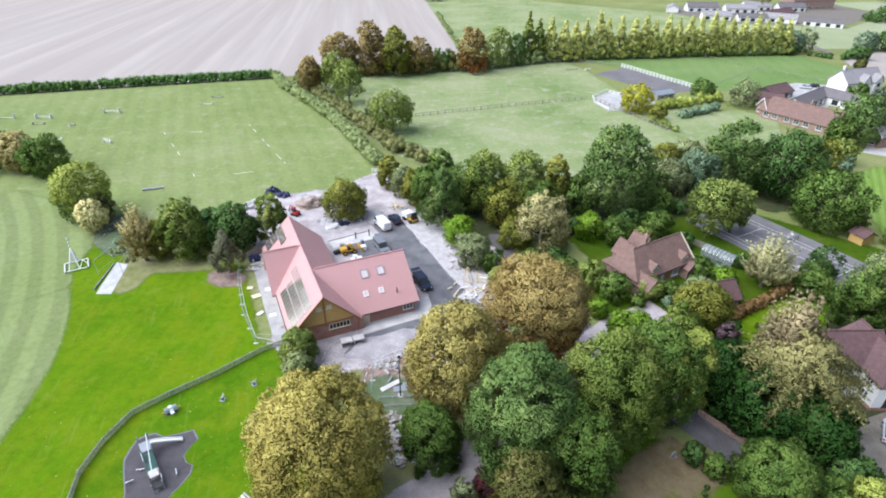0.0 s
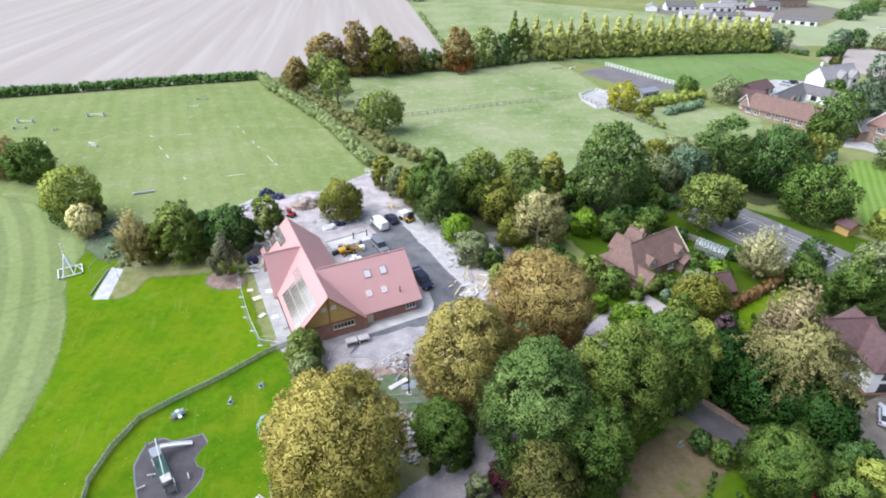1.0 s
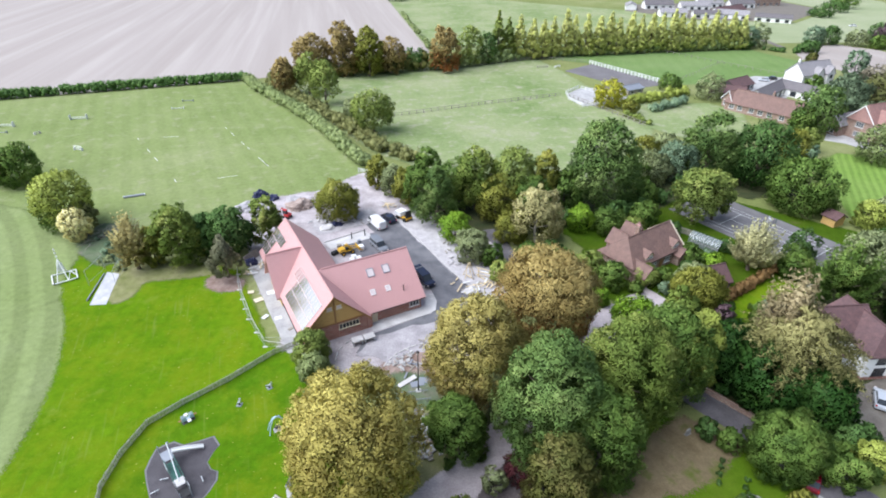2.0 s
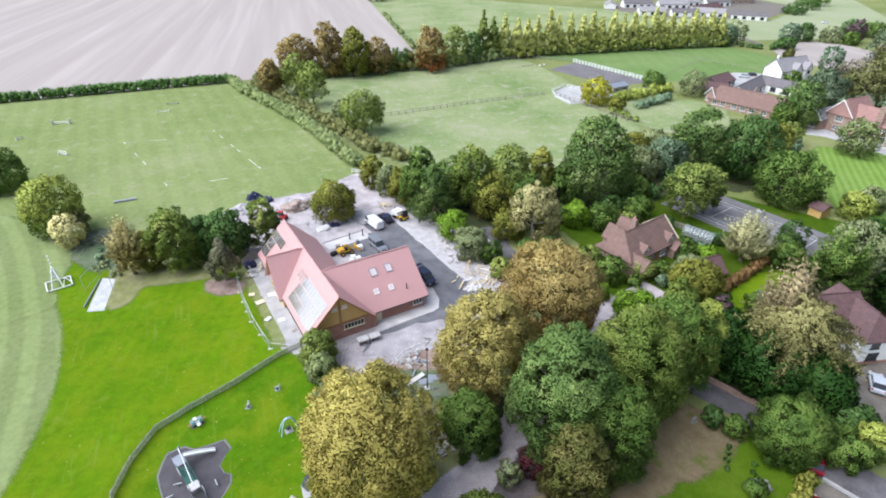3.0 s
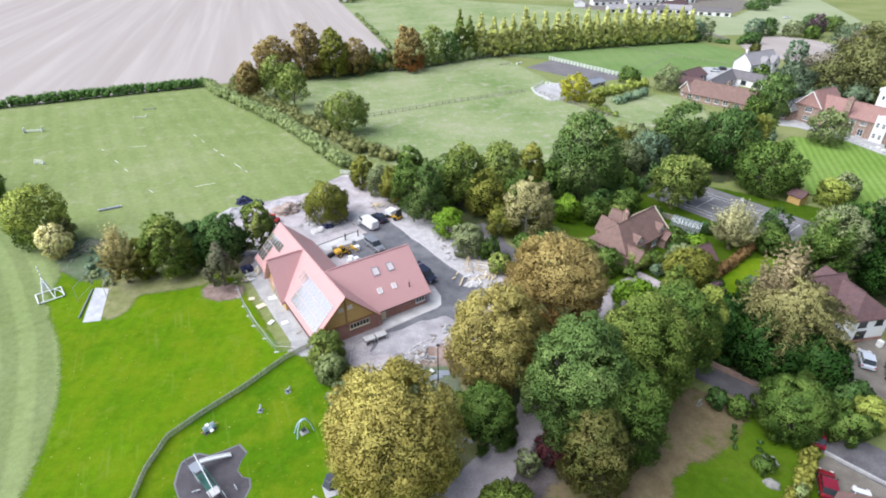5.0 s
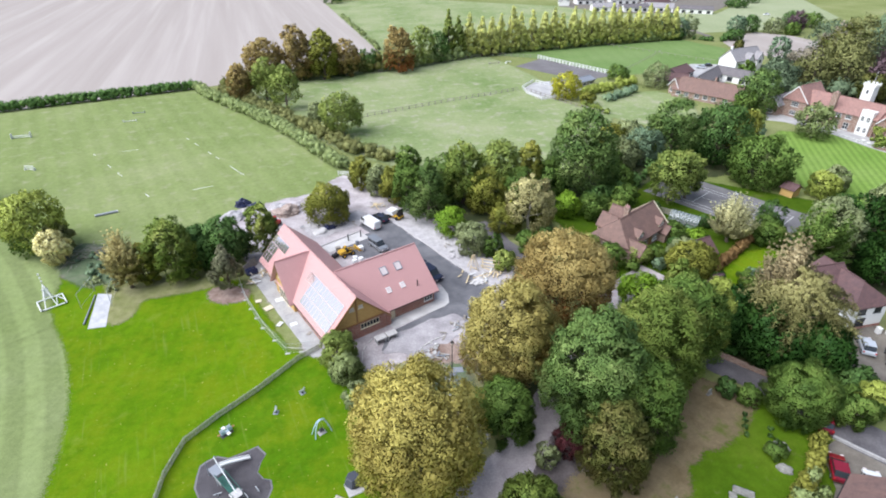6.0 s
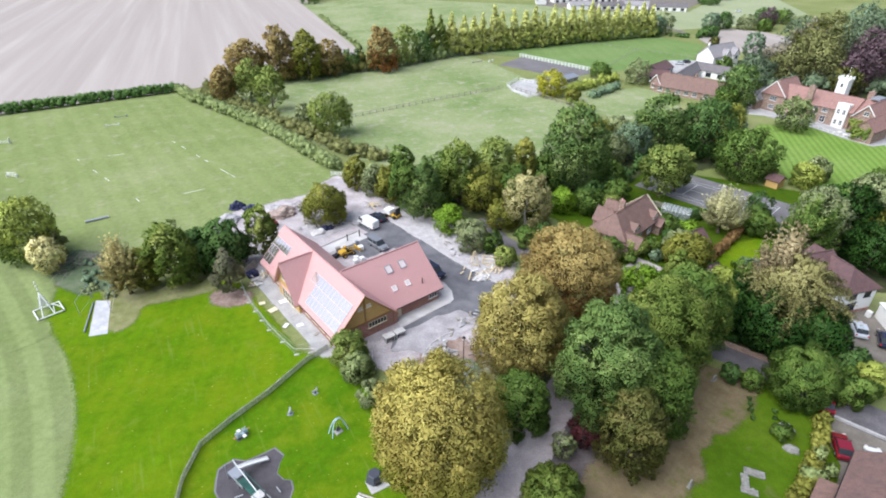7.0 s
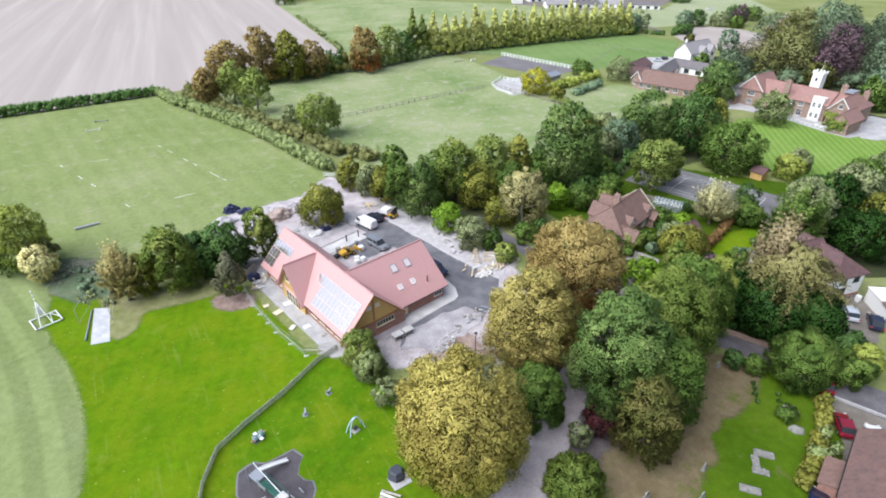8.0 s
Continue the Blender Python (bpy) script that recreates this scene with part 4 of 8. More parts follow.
tree(19.8, 46.8, 6.2, 2.0, 16.5, "tipped", "dense green tree turning gold at the tips", "egg", 130, 13000, 0.32, 0.22)
tree(26.5, 50.5, 5.6, 2.0, 15.4, "green", "dense dark green tree beside the road", "egg", 110, 11000, 0.33, 0.23)
tree(30.6, 50.6, 3.0, 3.0, 14.6, "lime", "yellow-green tree showing behind the darker crowns", "egg", 50, 5000, 0.3, 0.27)
tree(43.6, 49.0, 7.8, 3.6, 16.8, "weepgold", "weeping birch-like tree in fading brown leaf", "weep", 105, 17000, 0.13, 0.2, 0.5, 3.2, core=0.3, loose=0.9, spray=-1.6)
tree(40.8, 48.2, 6.2, 0.6, 9.6, "yew", "dark green tree under the weeping crown, shade put into its leaves", "round", 110, 11000, 0.32, 0.22)
tree(43.4, 52.8, 4.0, 4.5, 18.6, "tan", "feathery tan tree top above the weeping tree", "plume", 95, 17000, 0.12, 0.21, -0.4, 3.4, core=0.3, loose=0.9, spray=1.6)
tree(44.6, 44.6, 4.4, 0.8, 8.4, "yew", "dark green tree hanging over the road", "round", 80, 8000, 0.34, 0.25)
tree(36.2, 38.4, 4.2, 0.4, 8.0, "green", "round bushy green tree at the roadside", "round", 110, 13000, 0.16, 0.20, 0.0, 2.6, loose=1.0, core=0.42)
tree(42.0, 36.2, 2.8, 0.5, 5.0, "green", "darker green bush beside the round tree", "round", 60, 6000, 0.28, 0.26)
tree(45.6, 36.6, 2.2, 0.3, 5.2, "lime", "yellow-green bush on the road bend", "round", 45, 4500, 0.26, 0.28, name="bush", category="bush")
tree(-1.3, 43.4, 3.6, 0.3, 9.2, "green", "deep green holly-like shrub beside the lane", "egg", 85, 9000, 0.28, 0.24, name="bush", category="bush")
tree(-2.6, 46.5, 2.4, 0.3, 5.0, "green", "green shrub over the heaped timber", "round", 45, 4500, 0.28, 0.27, name="bush", category="bush")
tree(-2.0, 32.6, 3.2, 0.3, 5.0, "tipped", "leafy green bush at the lane's edge", "round", 70, 8500, 0.26, 0.24, name="bush", category="bush")
tree(2.4, 38.6, 1.5, 0.3, 2.8, "grey", "thin grey-green shrub with bare twigs", "round", 26, 1500, 0.2, 0.26, name="bush", category="bush")
tree(6.0, 39.4, 2.3, 0.3, 3.8, "claret", "dark red shrub in deep shade", "round", 30, 2400, 0.2, 0.3, name="bush", category="bush")
tree(30.2, 43.6, 1.4, 0.2, 2.6, "dark", "clipped round dark green bush", "round", 26, 2600, 0.2, 0.3, name="bush", category="bush")
tree(31.9, 41.6, 1.5, 0.2, 2.8, "green", "clipped oval green bush", "round", 28, 2800, 0.2, 0.3, name="bush", category="bush")
tree(29.4, 33.6, 1.2, 0.15, 2.0, "green", "small bush among the graves", "round", 20, 1800, 0.2, 0.32, name="bush", category="bush")
tree(9.2, 25.4, 1.6, 0.2, 2.2, "bright", "low bright bush in the churchyard", "round", 24, 2000, 0.22, 0.3, name="bush", category="bush")
# shrubs at the corner of the hall
tree(-20.6, 61.2, 2.8, 0.2, 5.4, "mixed", "green shrub at the corner of the hall", "egg", 45, 4500, 0.26, 0.28, name="bush", category="bush")
tree(-19.8, 57.8, 2.3, 0.2, 4.4, "hedge", "light green shrub beside the playground", "egg", 45, 4500, 0.26, 0.27, name="bush", category="bush")
tree(-18.6, 52.4, 1.9, 0.2, 3.6, "grey", "thin shrub at the edge of the playground", "round", 30, 2200, 0.24, 0.28, name="bush", category="bush")
# the row between lawn and pitch
G1 = "row of trees beside the lawn"
tree(-55.6, 89.0, 3.5, 0.4, 12.0, "straw", "tan feathery tree in fading leaf", "egg", 90, 14500, 0.13, 0.22, 0.0, 3.2, core=0.4, group=G1, loose=0.9, spray=0.45)
tree(-52.6, 90.2, 2.6, 0.4, 8.0, "olive", "olive-brown tree behind the tan one", "egg", 50, 5000, 0.28, 0.27, group=G1)
tree(-48.2, 90.6, 4.6, 0.4, 12.2, "tipped", "deep green rounded tree with gold tips by the lawn", "egg", 90, 9000, 0.32, 0.24, group=G1)
tree(-44.0, 93.2, 3.2, 0.4, 9.0, "dark", "dark green tree in the row", "egg", 60, 6000, 0.32, 0.27, group=G1)
# lower boughs get the darker leaves: underside shade put into leaf colour
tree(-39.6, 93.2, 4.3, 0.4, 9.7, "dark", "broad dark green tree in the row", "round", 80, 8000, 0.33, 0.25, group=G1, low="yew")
tree(-33.0, 95.6, 3.2, 0.4, 11.0, "tipped", "narrow dull green tree at the end of the row", "egg", 60, 6000, 0.3, 0.27, group=G1)
tree(-38.6, 84.8, 2.8, 1.2, 9.0, "conifer", "grey-green conifer with drooping twigs", "cone", 60, 7000, 0.2, 0.26, 0.4, 1.8)
tree(-20.4, 106.8, 4.7, 0.3, 8.6, "olive", "broad olive-gold bush tree on the site", "egg", 90, 9500, 0.28, 0.24)
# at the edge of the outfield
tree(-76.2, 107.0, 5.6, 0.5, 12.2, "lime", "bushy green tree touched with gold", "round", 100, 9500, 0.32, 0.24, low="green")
tree(-72.0, 105.0, 2.6, 0.3, 6.6, "wood", "duller grey-green bush against the bigger tree", "round", 40, 3600, 0.3, 0.28)
tree(-71.2, 100.4, 2.7, 0.4, 7.2, "cream", "small pale cream-leaved tree", "round", 60, 5500, 0.28, 0.27)
tree(-98.6, 130.2, 5.2, 0.5, 10.2, "green", "dull dark green tree at the outfield edge", "round", 80, 7000, 0.34, 0.25)
tree(-106.6, 132.6, 4.6, 0.5, 10.6, "straw", "pale tan tree at the outfield edge", "round", 70, 6000, 0.30, 0.24, 0.0, 2.0)
tree(-114.0, 133.6, 5.2, 0.5, 10.8, "mixed", "green-gold tree at the outfield edge", "round", 70, 6000, 0.34, 0.26)
tree(-124.5, 137.0, 5.4, 0.5, 10.4, "green", "green tree further along the outfield", "round", 60, 5000, 0.36, 0.27)
# east of the drive
G2 = "trees east of the drive"
tree(-12.0, 122.5, 2.8, 0.4, 8.2, "olive", "narrow olive tree at the field gate", "egg", 50, 4800, 0.3, 0.28, group=G2)
tree(-8.2, 118.0, 2.9, 0.4, 7.6, "grey", "narrow grey-green tree by the drive", "egg", 50, 4500, 0.3, 0.28, group=G2)
tree(-5.4, 113.4, 3.0, 0.4, 9.0, "olive", "narrow olive tree by the drive", "egg", 50, 4800, 0.3, 0.28, group=G2)
tree(-2.6, 109.0, 3.6, 0.4, 11.8, "green", "upright dark green tree by the drive", "egg", 60, 5500, 0.3, 0.27, group=G2)
tree(0.9, 103.2, 4.8, 0.3, 14.4, "ash", "tall pointed green conifer-like tree", "cone", 90, 8500, 0.28, 0.25, group=G2)
tree(4.0, 95.4, 3.3, 0.2, 5.6, "bright", "bright green rounded bush by the verge", "round", 45, 4200, 0.24, 0.28, name="bush", category="bush")
tree(6.4, 87.4, 3.1, 0.3, 6.6, "grey", "grey-green rounded shrub by the verge", "round", 70, 6500, 0.24, 0.25, name="bush", category="bush")
tree(9.8, 85.6, 2.0, 0.2, 4.2, "green", "green shrub behind the grey one", "round", 36, 3200, 0.26, 0.28, name="bush", category="bush")
tree(10.8, 80.4, 2.2, 0.2, 3.4, "mixed", "yellow-green shrub by the stacked timber", "round", 36, 3200, 0.26, 0.28, name="bush", category="bush")
tree(10.1, 108.6, 5.6, 0.8, 14.8, "tipped", "green tree in the dense belt", "egg", 90, 8000, 0.33, 0.24, group=G2)
tree(5.6, 110.5, 4.6, 0.5, 12.0, "green", "dark tree in the dense belt", "egg", 60, 5000, 0.34, 0.27, group=G2)
tree(13.8, 103.5, 4.5, 0.4, 10.0, "olive", "olive lower tree in the belt", "round", 60, 5000, 0.34, 0.27, group=G2)
tree(18.0, 108.0, 5.6, 0.6, 14.6, "mixed", "green tree with brown tips in the belt", "egg", 90, 8000, 0.33, 0.24, group=G2)
tree(21.5, 103.0, 4.4, 0.4, 9.6, "green", "low green tree in the belt", "round", 60, 5000, 0.34, 0.27, group=G2)
tree(24.9, 107.4, 3.6, 0.6, 14.6, "olive", "taller olive tree in the belt", "egg", 70, 6500, 0.32, 0.25, group=G2)
tree(29.6, 107.0, 4.2, 0.5, 9.4, "green", "green tree beside the great dark one", "round", 60, 5000, 0.34, 0.26, group=G2)
tree(0.5, 128.4, 3.0, 0.3, 7.4, "green", "round bush tree at the paddock corner", "round", 45, 4000, 0.32, 0.28)
tree(38.2, 108.4, 8.2, 0.8, 20.4, "ash", "great dense green tree with a full rounded crown", "egg", 170, 15000, 0.36, 0.19)
tree(19.8, 93.0, 5.4, 0.6, 12.6, "birch", "pale yellow birch with a slender white stem", "egg", 80, 6500, 0.25, 0.20, 0.3, 1.6, bark="pale_bark", core=0.28)
tree(15.1, 93.6, 3.4, 0.3, 7.4, "olive", "small olive-gold tree beside the birch", "egg", 55, 5200, 0.26, 0.26)
tree(17.2, 85.8, 2.4, 0.2, 3.6, "green", "green shrub below the birch", "round", 36, 3200, 0.26, 0.28, name="bush", category="bush")
tree(23.4, 94.6, 2.4, 0.3, 5.0, "olive", "olive bush beside the birch", "round", 40, 3500, 0.28, 0.28, name="bush", category="bush")
# cottage gardens
tree(30.6, 97.6, 2.8, 0.3, 5.6, "bright", "bright green shrub in the garden", "round", 40, 3600, 0.26, 0.28, name="bush", category="bush")
tree(35.6, 95.6, 3.2, 0.3, 5.6, "green", "rounded green garden shrub", "round", 45, 4000, 0.26, 0.28, name="bush", category="bush")
tree(39.6, 101.4, 2.6, 0.3, 4.4, "dark", "dark garden shrub behind the cottage", "round", 36, 3000, 0.28, 0.3, name="bush", category="bush")
tree(45.2, 99.6, 3.0, 0.3, 4.6, "green", "garden shrub by the fence", "round", 40, 3400, 0.28, 0.3, name="bush", category="bush")
tree(40.2, 94.2, 2.4, 0.2, 4.0, "mixed", "garden shrub behind the cottage", "round", 36, 3200, 0.26, 0.3, name="bush", category="bush")
tree(49.0, 93.6, 1.6, 0.2, 3.2, "dark", "clipped dark garden bush", "round", 26, 2200, 0.24, 0.3, name="bush", category="bush")
tree(48.6, 109.0, 3.4, 0.3, 5.0, "green", "shrub in the deep shade of the garden", "round", 40, 3200, 0.3, 0.3, name="bush", category="bush")
tree(36.4, 76.8, 2.3, 0.2, 3.4, "mixed", "flowering shrub before the cottage", "round", 40, 3800, 0.24, 0.3, name="bush", category="bush")
tree(39.6, 77.2, 1.8, 0.2, 3.0, "green", "shrub against the cottage wall", "round", 30, 2800, 0.24, 0.3, name="bush", category="bush")
tree(38.6, 74.0, 1.2, 0.15, 2.0, "blue", "silvery blue garden shrub", "round", 20, 1800, 0.2, 0.32, name="bush", category="bush")
tree(47.4, 82.8, 2.2, 0.2, 3.6, "green", "garden shrub at the cottage end", "round", 36, 3400, 0.24, 0.3, name="bush", category="bush")
tree(50.6, 80.6, 2.2, 0.2, 3.0, "bright", "bright shrub in the cottage garden", "round", 30, 3000, 0.24, 0.3, name="bush", category="bush")
tree(41.8, 69.8, 4.2, 0.4, 7.0, "olive", "rounded olive tree in the garden", "round", 75, 7500, 0.28, 0.25)
tree(43.4, 73.4, 3.2, 0.4, 5.6, "grey", "grey-green garden tree by the outhouse", "round", 60, 6000, 0.28, 0.26)
tree(28.8, 63.6, 3.8, 0.3, 6.0, "bright", "bright green shrub by the lane", "round", 60, 5500, 0.28, 0.26, name="bush", category="bush")
tree(31.5, 66.0, 2.0, 0.2, 3.2, "grey", "low grey shrub by the lane", "round", 28, 2600, 0.24, 0.3, name="bush", category="bush")
tree(30.0, 76.5, 2.6, 0.3, 4.4, "green", "green shrub beside the cottage path", "round", 40, 3800, 0.26, 0.28, name="bush", category="bush")
tree(27.0, 80.0, 2.6, 0.3, 5.0, "mixed", "garden tree beside the path", "round", 40, 3800, 0.26, 0.28)
tree(35.2, 63.0, 3.0, 0.4, 8.6, "tipped", "yellow-green tree by the cottage lane", "egg", 50, 5000, 0.28, 0.27)
tree(43.4, 64.2, 1.6, 0.2, 4.0, "purple", "small purple-leaved tree in the garden", "round", 28, 2800, 0.24, 0.3)
tree(53.2, 67.6, 1.1, 0.1, 1.8, "blue", "rounded grey-blue garden bush", "round", 18, 1500, 0.2, 0.32, name="bush", category="bush")
tree(54.9, 67.0, 1.0, 0.1, 1.7, "blue", "low grey-blue garden bush", "round", 18, 1500, 0.2, 0.32, name="bush", category="bush")
tree(57.4, 79.8, 4.6, 0.3, 11.0, "pale", "feathery pale willow beside the court", "plume", 80, 13000, 0.13, 0.21, -0.4, 3.2, core=0.3, loose=0.9, spray=1.3)
tree(64.2, 77.4, 2.7, 0.2, 4.6, "green", "round green bush by the court", "round", 55, 5200, 0.28, 0.27, name="bush", category="bush")
tree(55.8, 98.3, 5.2, 1.6, 12.8, "mixed", "light green garden tree with an open crown", "round", 90, 7500, 0.32, 0.22)
tree(61.0, 99.6, 3.4, 1.8, 11.4, "mixed", "second lobe of light green garden trees", "round", 50, 4200, 0.32, 0.26)
tree(83.2, 103.2, 7.4, 0.3, 11.6, "green", "large round green tree beside the court", "round", 120, 10000, 0.34, 0.22)
# darker leaves low in the crown stand in for shade under hanging boughs
tree(81.4, 117.4, 7.6, 0.4, 16.4, "dark", "dark green tree with hanging boughs", "weep", 120, 9500, 0.34, 0.22, 0.8, 1.5, low="yew")
tree(88.5, 117.0, 4.6, 0.6, 14.2, "olive", "olive tinged tree beside the hanging tree", "egg", 60, 5000, 0.34, 0.26)
tree(70.9, 122.6, 7.0, 0.8, 17.4, "ash", "tall grey-green tree behind the gardens", "egg", 110, 9000, 0.35, 0.22)
tree(62.6, 122.0, 5.0, 0.4, 9.8, "blue", "shrubby blue-green tree at the garden edge", "round", 70, 5500, 0.34, 0.25)
tree(55.4, 120.6, 4.6, 0.3, 8.0, "grey", "shrubby grey-green tree at the garden edge", "round", 60, 4500, 0.34, 0.26)
tree(50.2, 118.4, 3.6, 0.3, 7.0, "green", "shrubby green tree at the garden edge", "round", 50, 4000, 0.34, 0.27)
tree(58.0, 131.5, 4.0, 0.3, 7.6, "olive", "olive bush at the paddock edge", "round", 50, 3800, 0.34, 0.27)
tree(66.0, 136.0, 4.0, 0.3, 7.0, "grey", "pale grey-green bush at the paddock edge", "round", 50, 3800, 0.34, 0.27)
tree(78.0, 132.0, 4.4, 0.3, 8.0, "green", "green tree at the garden edge", "round", 50, 3800, 0.34, 0.27)
for x, y, R, h, leaf, words in ((33.4, 74.6, 1.3, 1.8, "green", "low green shrub beside the cottage path"), (34.6, 79.6, 1.5, 2.2, "dark", "dark shrub against the cottage"), (33.0, 83.0, 1.7, 2.6, "green", "green garden shrub by the cottage"),
                               (45.6, 80.0, 1.4, 2.2, "dark", "dark shrub under the dormer windows"), (48.6, 86.0, 1.6, 2.4, "green", "garden shrub beside the greenhouse"), (51.6, 84.4, 1.3, 1.8, "blue", "silvery shrub beside the greenhouse"),
                               (56.6, 86.6, 1.5, 2.4, "dark", "dark bush at the court fence"), (59.8, 82.6, 1.7, 2.8, "green", "green bush at the court fence"), (50.2, 76.2, 1.5, 2.0, "mixed", "garden shrub near the beech hedge"),
                               (45.6, 67.0, 1.5, 2.4, "dark", "dark shrub at the lawn edge"), (50.4, 64.8, 2.0, 3.4, "green", "green shrub at the lawn edge"), (59.6, 69.4, 1.1, 1.7, "dark", "round dark bush on the lawn"),
                               (65.6, 76.6, 2.2, 4.0, "green", "tall green shrub by the beech hedge"), (66.6, 80.4, 2.6, 5.0, "green", "green shrub below the court"), (70.6, 84.0, 2.8, 5.4, "dark", "dark green shrub below the court"),
                               (26.0, 72.0, 1.8, 2.6, "bright", "bright shrub by the garden path"), (23.6, 84.6, 2.0, 3.2, "green", "green shrub along the garden track"), (22.2, 88.2, 1.8, 2.8, "dark", "dark shrub along the garden track")):
    tree(x, y, R, 0.2, h, leaf, words, "round", 26, 2200, 0.24, 0.3, name="bush", category="bush")
# east side: trees between white house, court and manor
tree(64.0, 66.0, 5.4, 0.6, 14.5, "green", "tall feathery green tree behind the white house", "egg", 90, 11000, 0.19, 0.2, 0.0, 3.0, loose=0.9, spray=0.8)
tree(71.0, 70.4, 5.4, 0.6, 12.0, "grey", "green tree in the wooded garden", "egg", 80, 7000, 0.33, 0.24)
tree(79.0, 72.0, 5.6, 0.6, 11.5, "yew", "dark green tree in the wooded garden", "round", 80, 6500, 0.34, 0.25)
tree(88.0, 74.0, 5.4, 0.6, 11.0, "grey", "grey-green tree in the wooded garden", "round", 70, 6000, 0.34, 0.25)
tree(74.0, 60.5, 5.2, 0.5, 9.5, "yew", "dark spreading tree beside the garage", "round", 70, 6000, 0.34, 0.25)
tree(83.0, 63.0, 5.4, 0.5, 10.0, "olive", "olive tree by the garage", "round", 70, 6000, 0.34, 0.25)
tree(97.0, 78.0, 5.4, 0.5, 9.5, "green", "green tree at the manor lawn", "round", 70, 5500, 0.34, 0.25)
tree(108.0, 80.0, 5.6, 0.5, 9.5, "grey", "grey-green tree at the manor lawn", "round", 70, 5500, 0.34, 0.25)
tree(92.6, 93.4, 3.6, 0.3, 5.6, "lime", "yellow-green shrub below the manor lawn", "round", 50, 4200, 0.28, 0.27, name="bush", category="bush")
tree(98.0, 96.0, 3.0, 0.3, 5.6, "grey", "grey-green shrub below the manor lawn", "round", 45, 3800, 0.28, 0.28, name="bush", category="bush")
tree(104.4, 131.4, 3.2, 0.3, 4.4, "blue", "blue-grey shrub at the manor lawn corner", "round", 40, 3000, 0.3, 0.3, name="bush", category="bush")
tree(122.4, 128.6, 5.6, 0.5, 9.6, "hedge", "green tree before the manor front", "round", 70, 5500, 0.33, 0.25)
tree(109.0, 138.0, 3.4, 0.3, 6.5, "mixed", "light green shrub near the manor", "round", 40, 3000, 0.3, 0.29)
tree(123.4, 154.5, 7.0, 0.5, 14.8, "ash", "large dark green tree beside the converted barn", "egg", 100, 7500, 0.36, 0.23)
tree(117.5, 152.0, 3.8, 0.4, 8.0, "green", "green tree near the barn gable", "round", 45, 3200, 0.34, 0.28)
# round the paddocks
tree(-14.0, 163.5, 6.4, 1.6, 12.6, "mixed", "round lone tree with a dense olive crown", "round", 110, 8500, 0.33, 0.23)
tree(-31.4, 194.5, 5.4, 1.0, 15.4, "mixed", "green rounded tree in the hedge", "egg", 70, 5000, 0.36, 0.25)
tree(-39.0, 209.5, 5.6, 1.0, 14.6, "mixed", "paler green tree in the hedge", "egg", 70, 5000, 0.36, 0.25)
tree(-22.0, 180.0, 2.6, 0.3, 6.0, "grey", "small grey-green hedgerow tree", "egg", 36, 2200, 0.34, 0.3)
G3 = "brown autumn trees behind the paddock"
tree(-48.0, 210.0, 4.6, 0.6, 13.5, "maroon", "brown autumn tree with a dense crown", "egg", 60, 7980, 0.38, 0.26, group=G3)
tree(-41.0, 238.0, 8.0, 0.6, 17.0, "maroon", "broad brown autumn tree behind the paddock", "round", 90, 11400, 0.42, 0.23, group=G3)
tree(-27.5, 237.0, 6.6, 0.6, 22.5, "maroon", "tall brown autumn tree behind the paddock", "egg", 90, 11400, 0.42, 0.24, group=G3)
tree(-17.5, 236.0, 6.2, 0.6, 21.0, "olive", "tall olive-brown autumn tree", "egg", 90, 11400, 0.42, 0.24, group=G3)
tree(-8.2, 240.0, 6.2, 0.6, 15.0, "maroon", "rounded brown autumn tree by the fence", "round", 70, 8740, 0.42, 0.25, group=G3)
tree(15.3, 243.5, 7.2, 0.4, 18.4, "maroon", "red-brown autumn tree at the paddock fence", "egg", 90, 11400, 0.4, 0.23, group=G3, low="russet")
tree(2.5, 247.0, 4.6, 0.4, 9.5, "dark", "dark shrubby tree in the hedge", "round", 40, 2400, 0.42, 0.3)
tree(27.5, 254.0, 6.4, 0.4, 18.0, "mixed", "green tree at the end of the poplar row", "egg", 70, 4200, 0.42, 0.25)
tree(36.0, 258.0, 5.4, 0.4, 14.0, "dark", "dark green tree below the poplars", "egg", 50, 3000, 0.42, 0.28)
# the poplar row
GP = "row of yellow-green poplars"
rngp = random.Random(7)
for i in range(24):
    px, py = 42 + i * 5.7 + rngp.uniform(-0.9, 0.9), 261.5 + i * 1.05 + (6 - 0.02 * i * i if i > 4 else 2) * 0.5 + rngp.uniform(-0.8, 0.8)
    hh = (21.5, 19.5)[i % 2] + rngp.uniform(-1.6, 1.6) - 0.16 * i - (3 if 3 < i < 6 else 0)
    tree(px, py, 4.1, 0.4, hh + 1.5, "mixed" if i < 2 else "poplar", "tall slender poplar in yellow-green leaf", "cone", 90, 9000, 0.34, 0.23, 0.0, 1.6, core=0.7, name="poplar", group=GP)
hedge("hedge", [(20, 249), (62, 268.5), (120, 278), (178, 283)], 2.4, 4.6, "hedge", "mid green hedge under the poplars", 3.0, 90, 0.36)
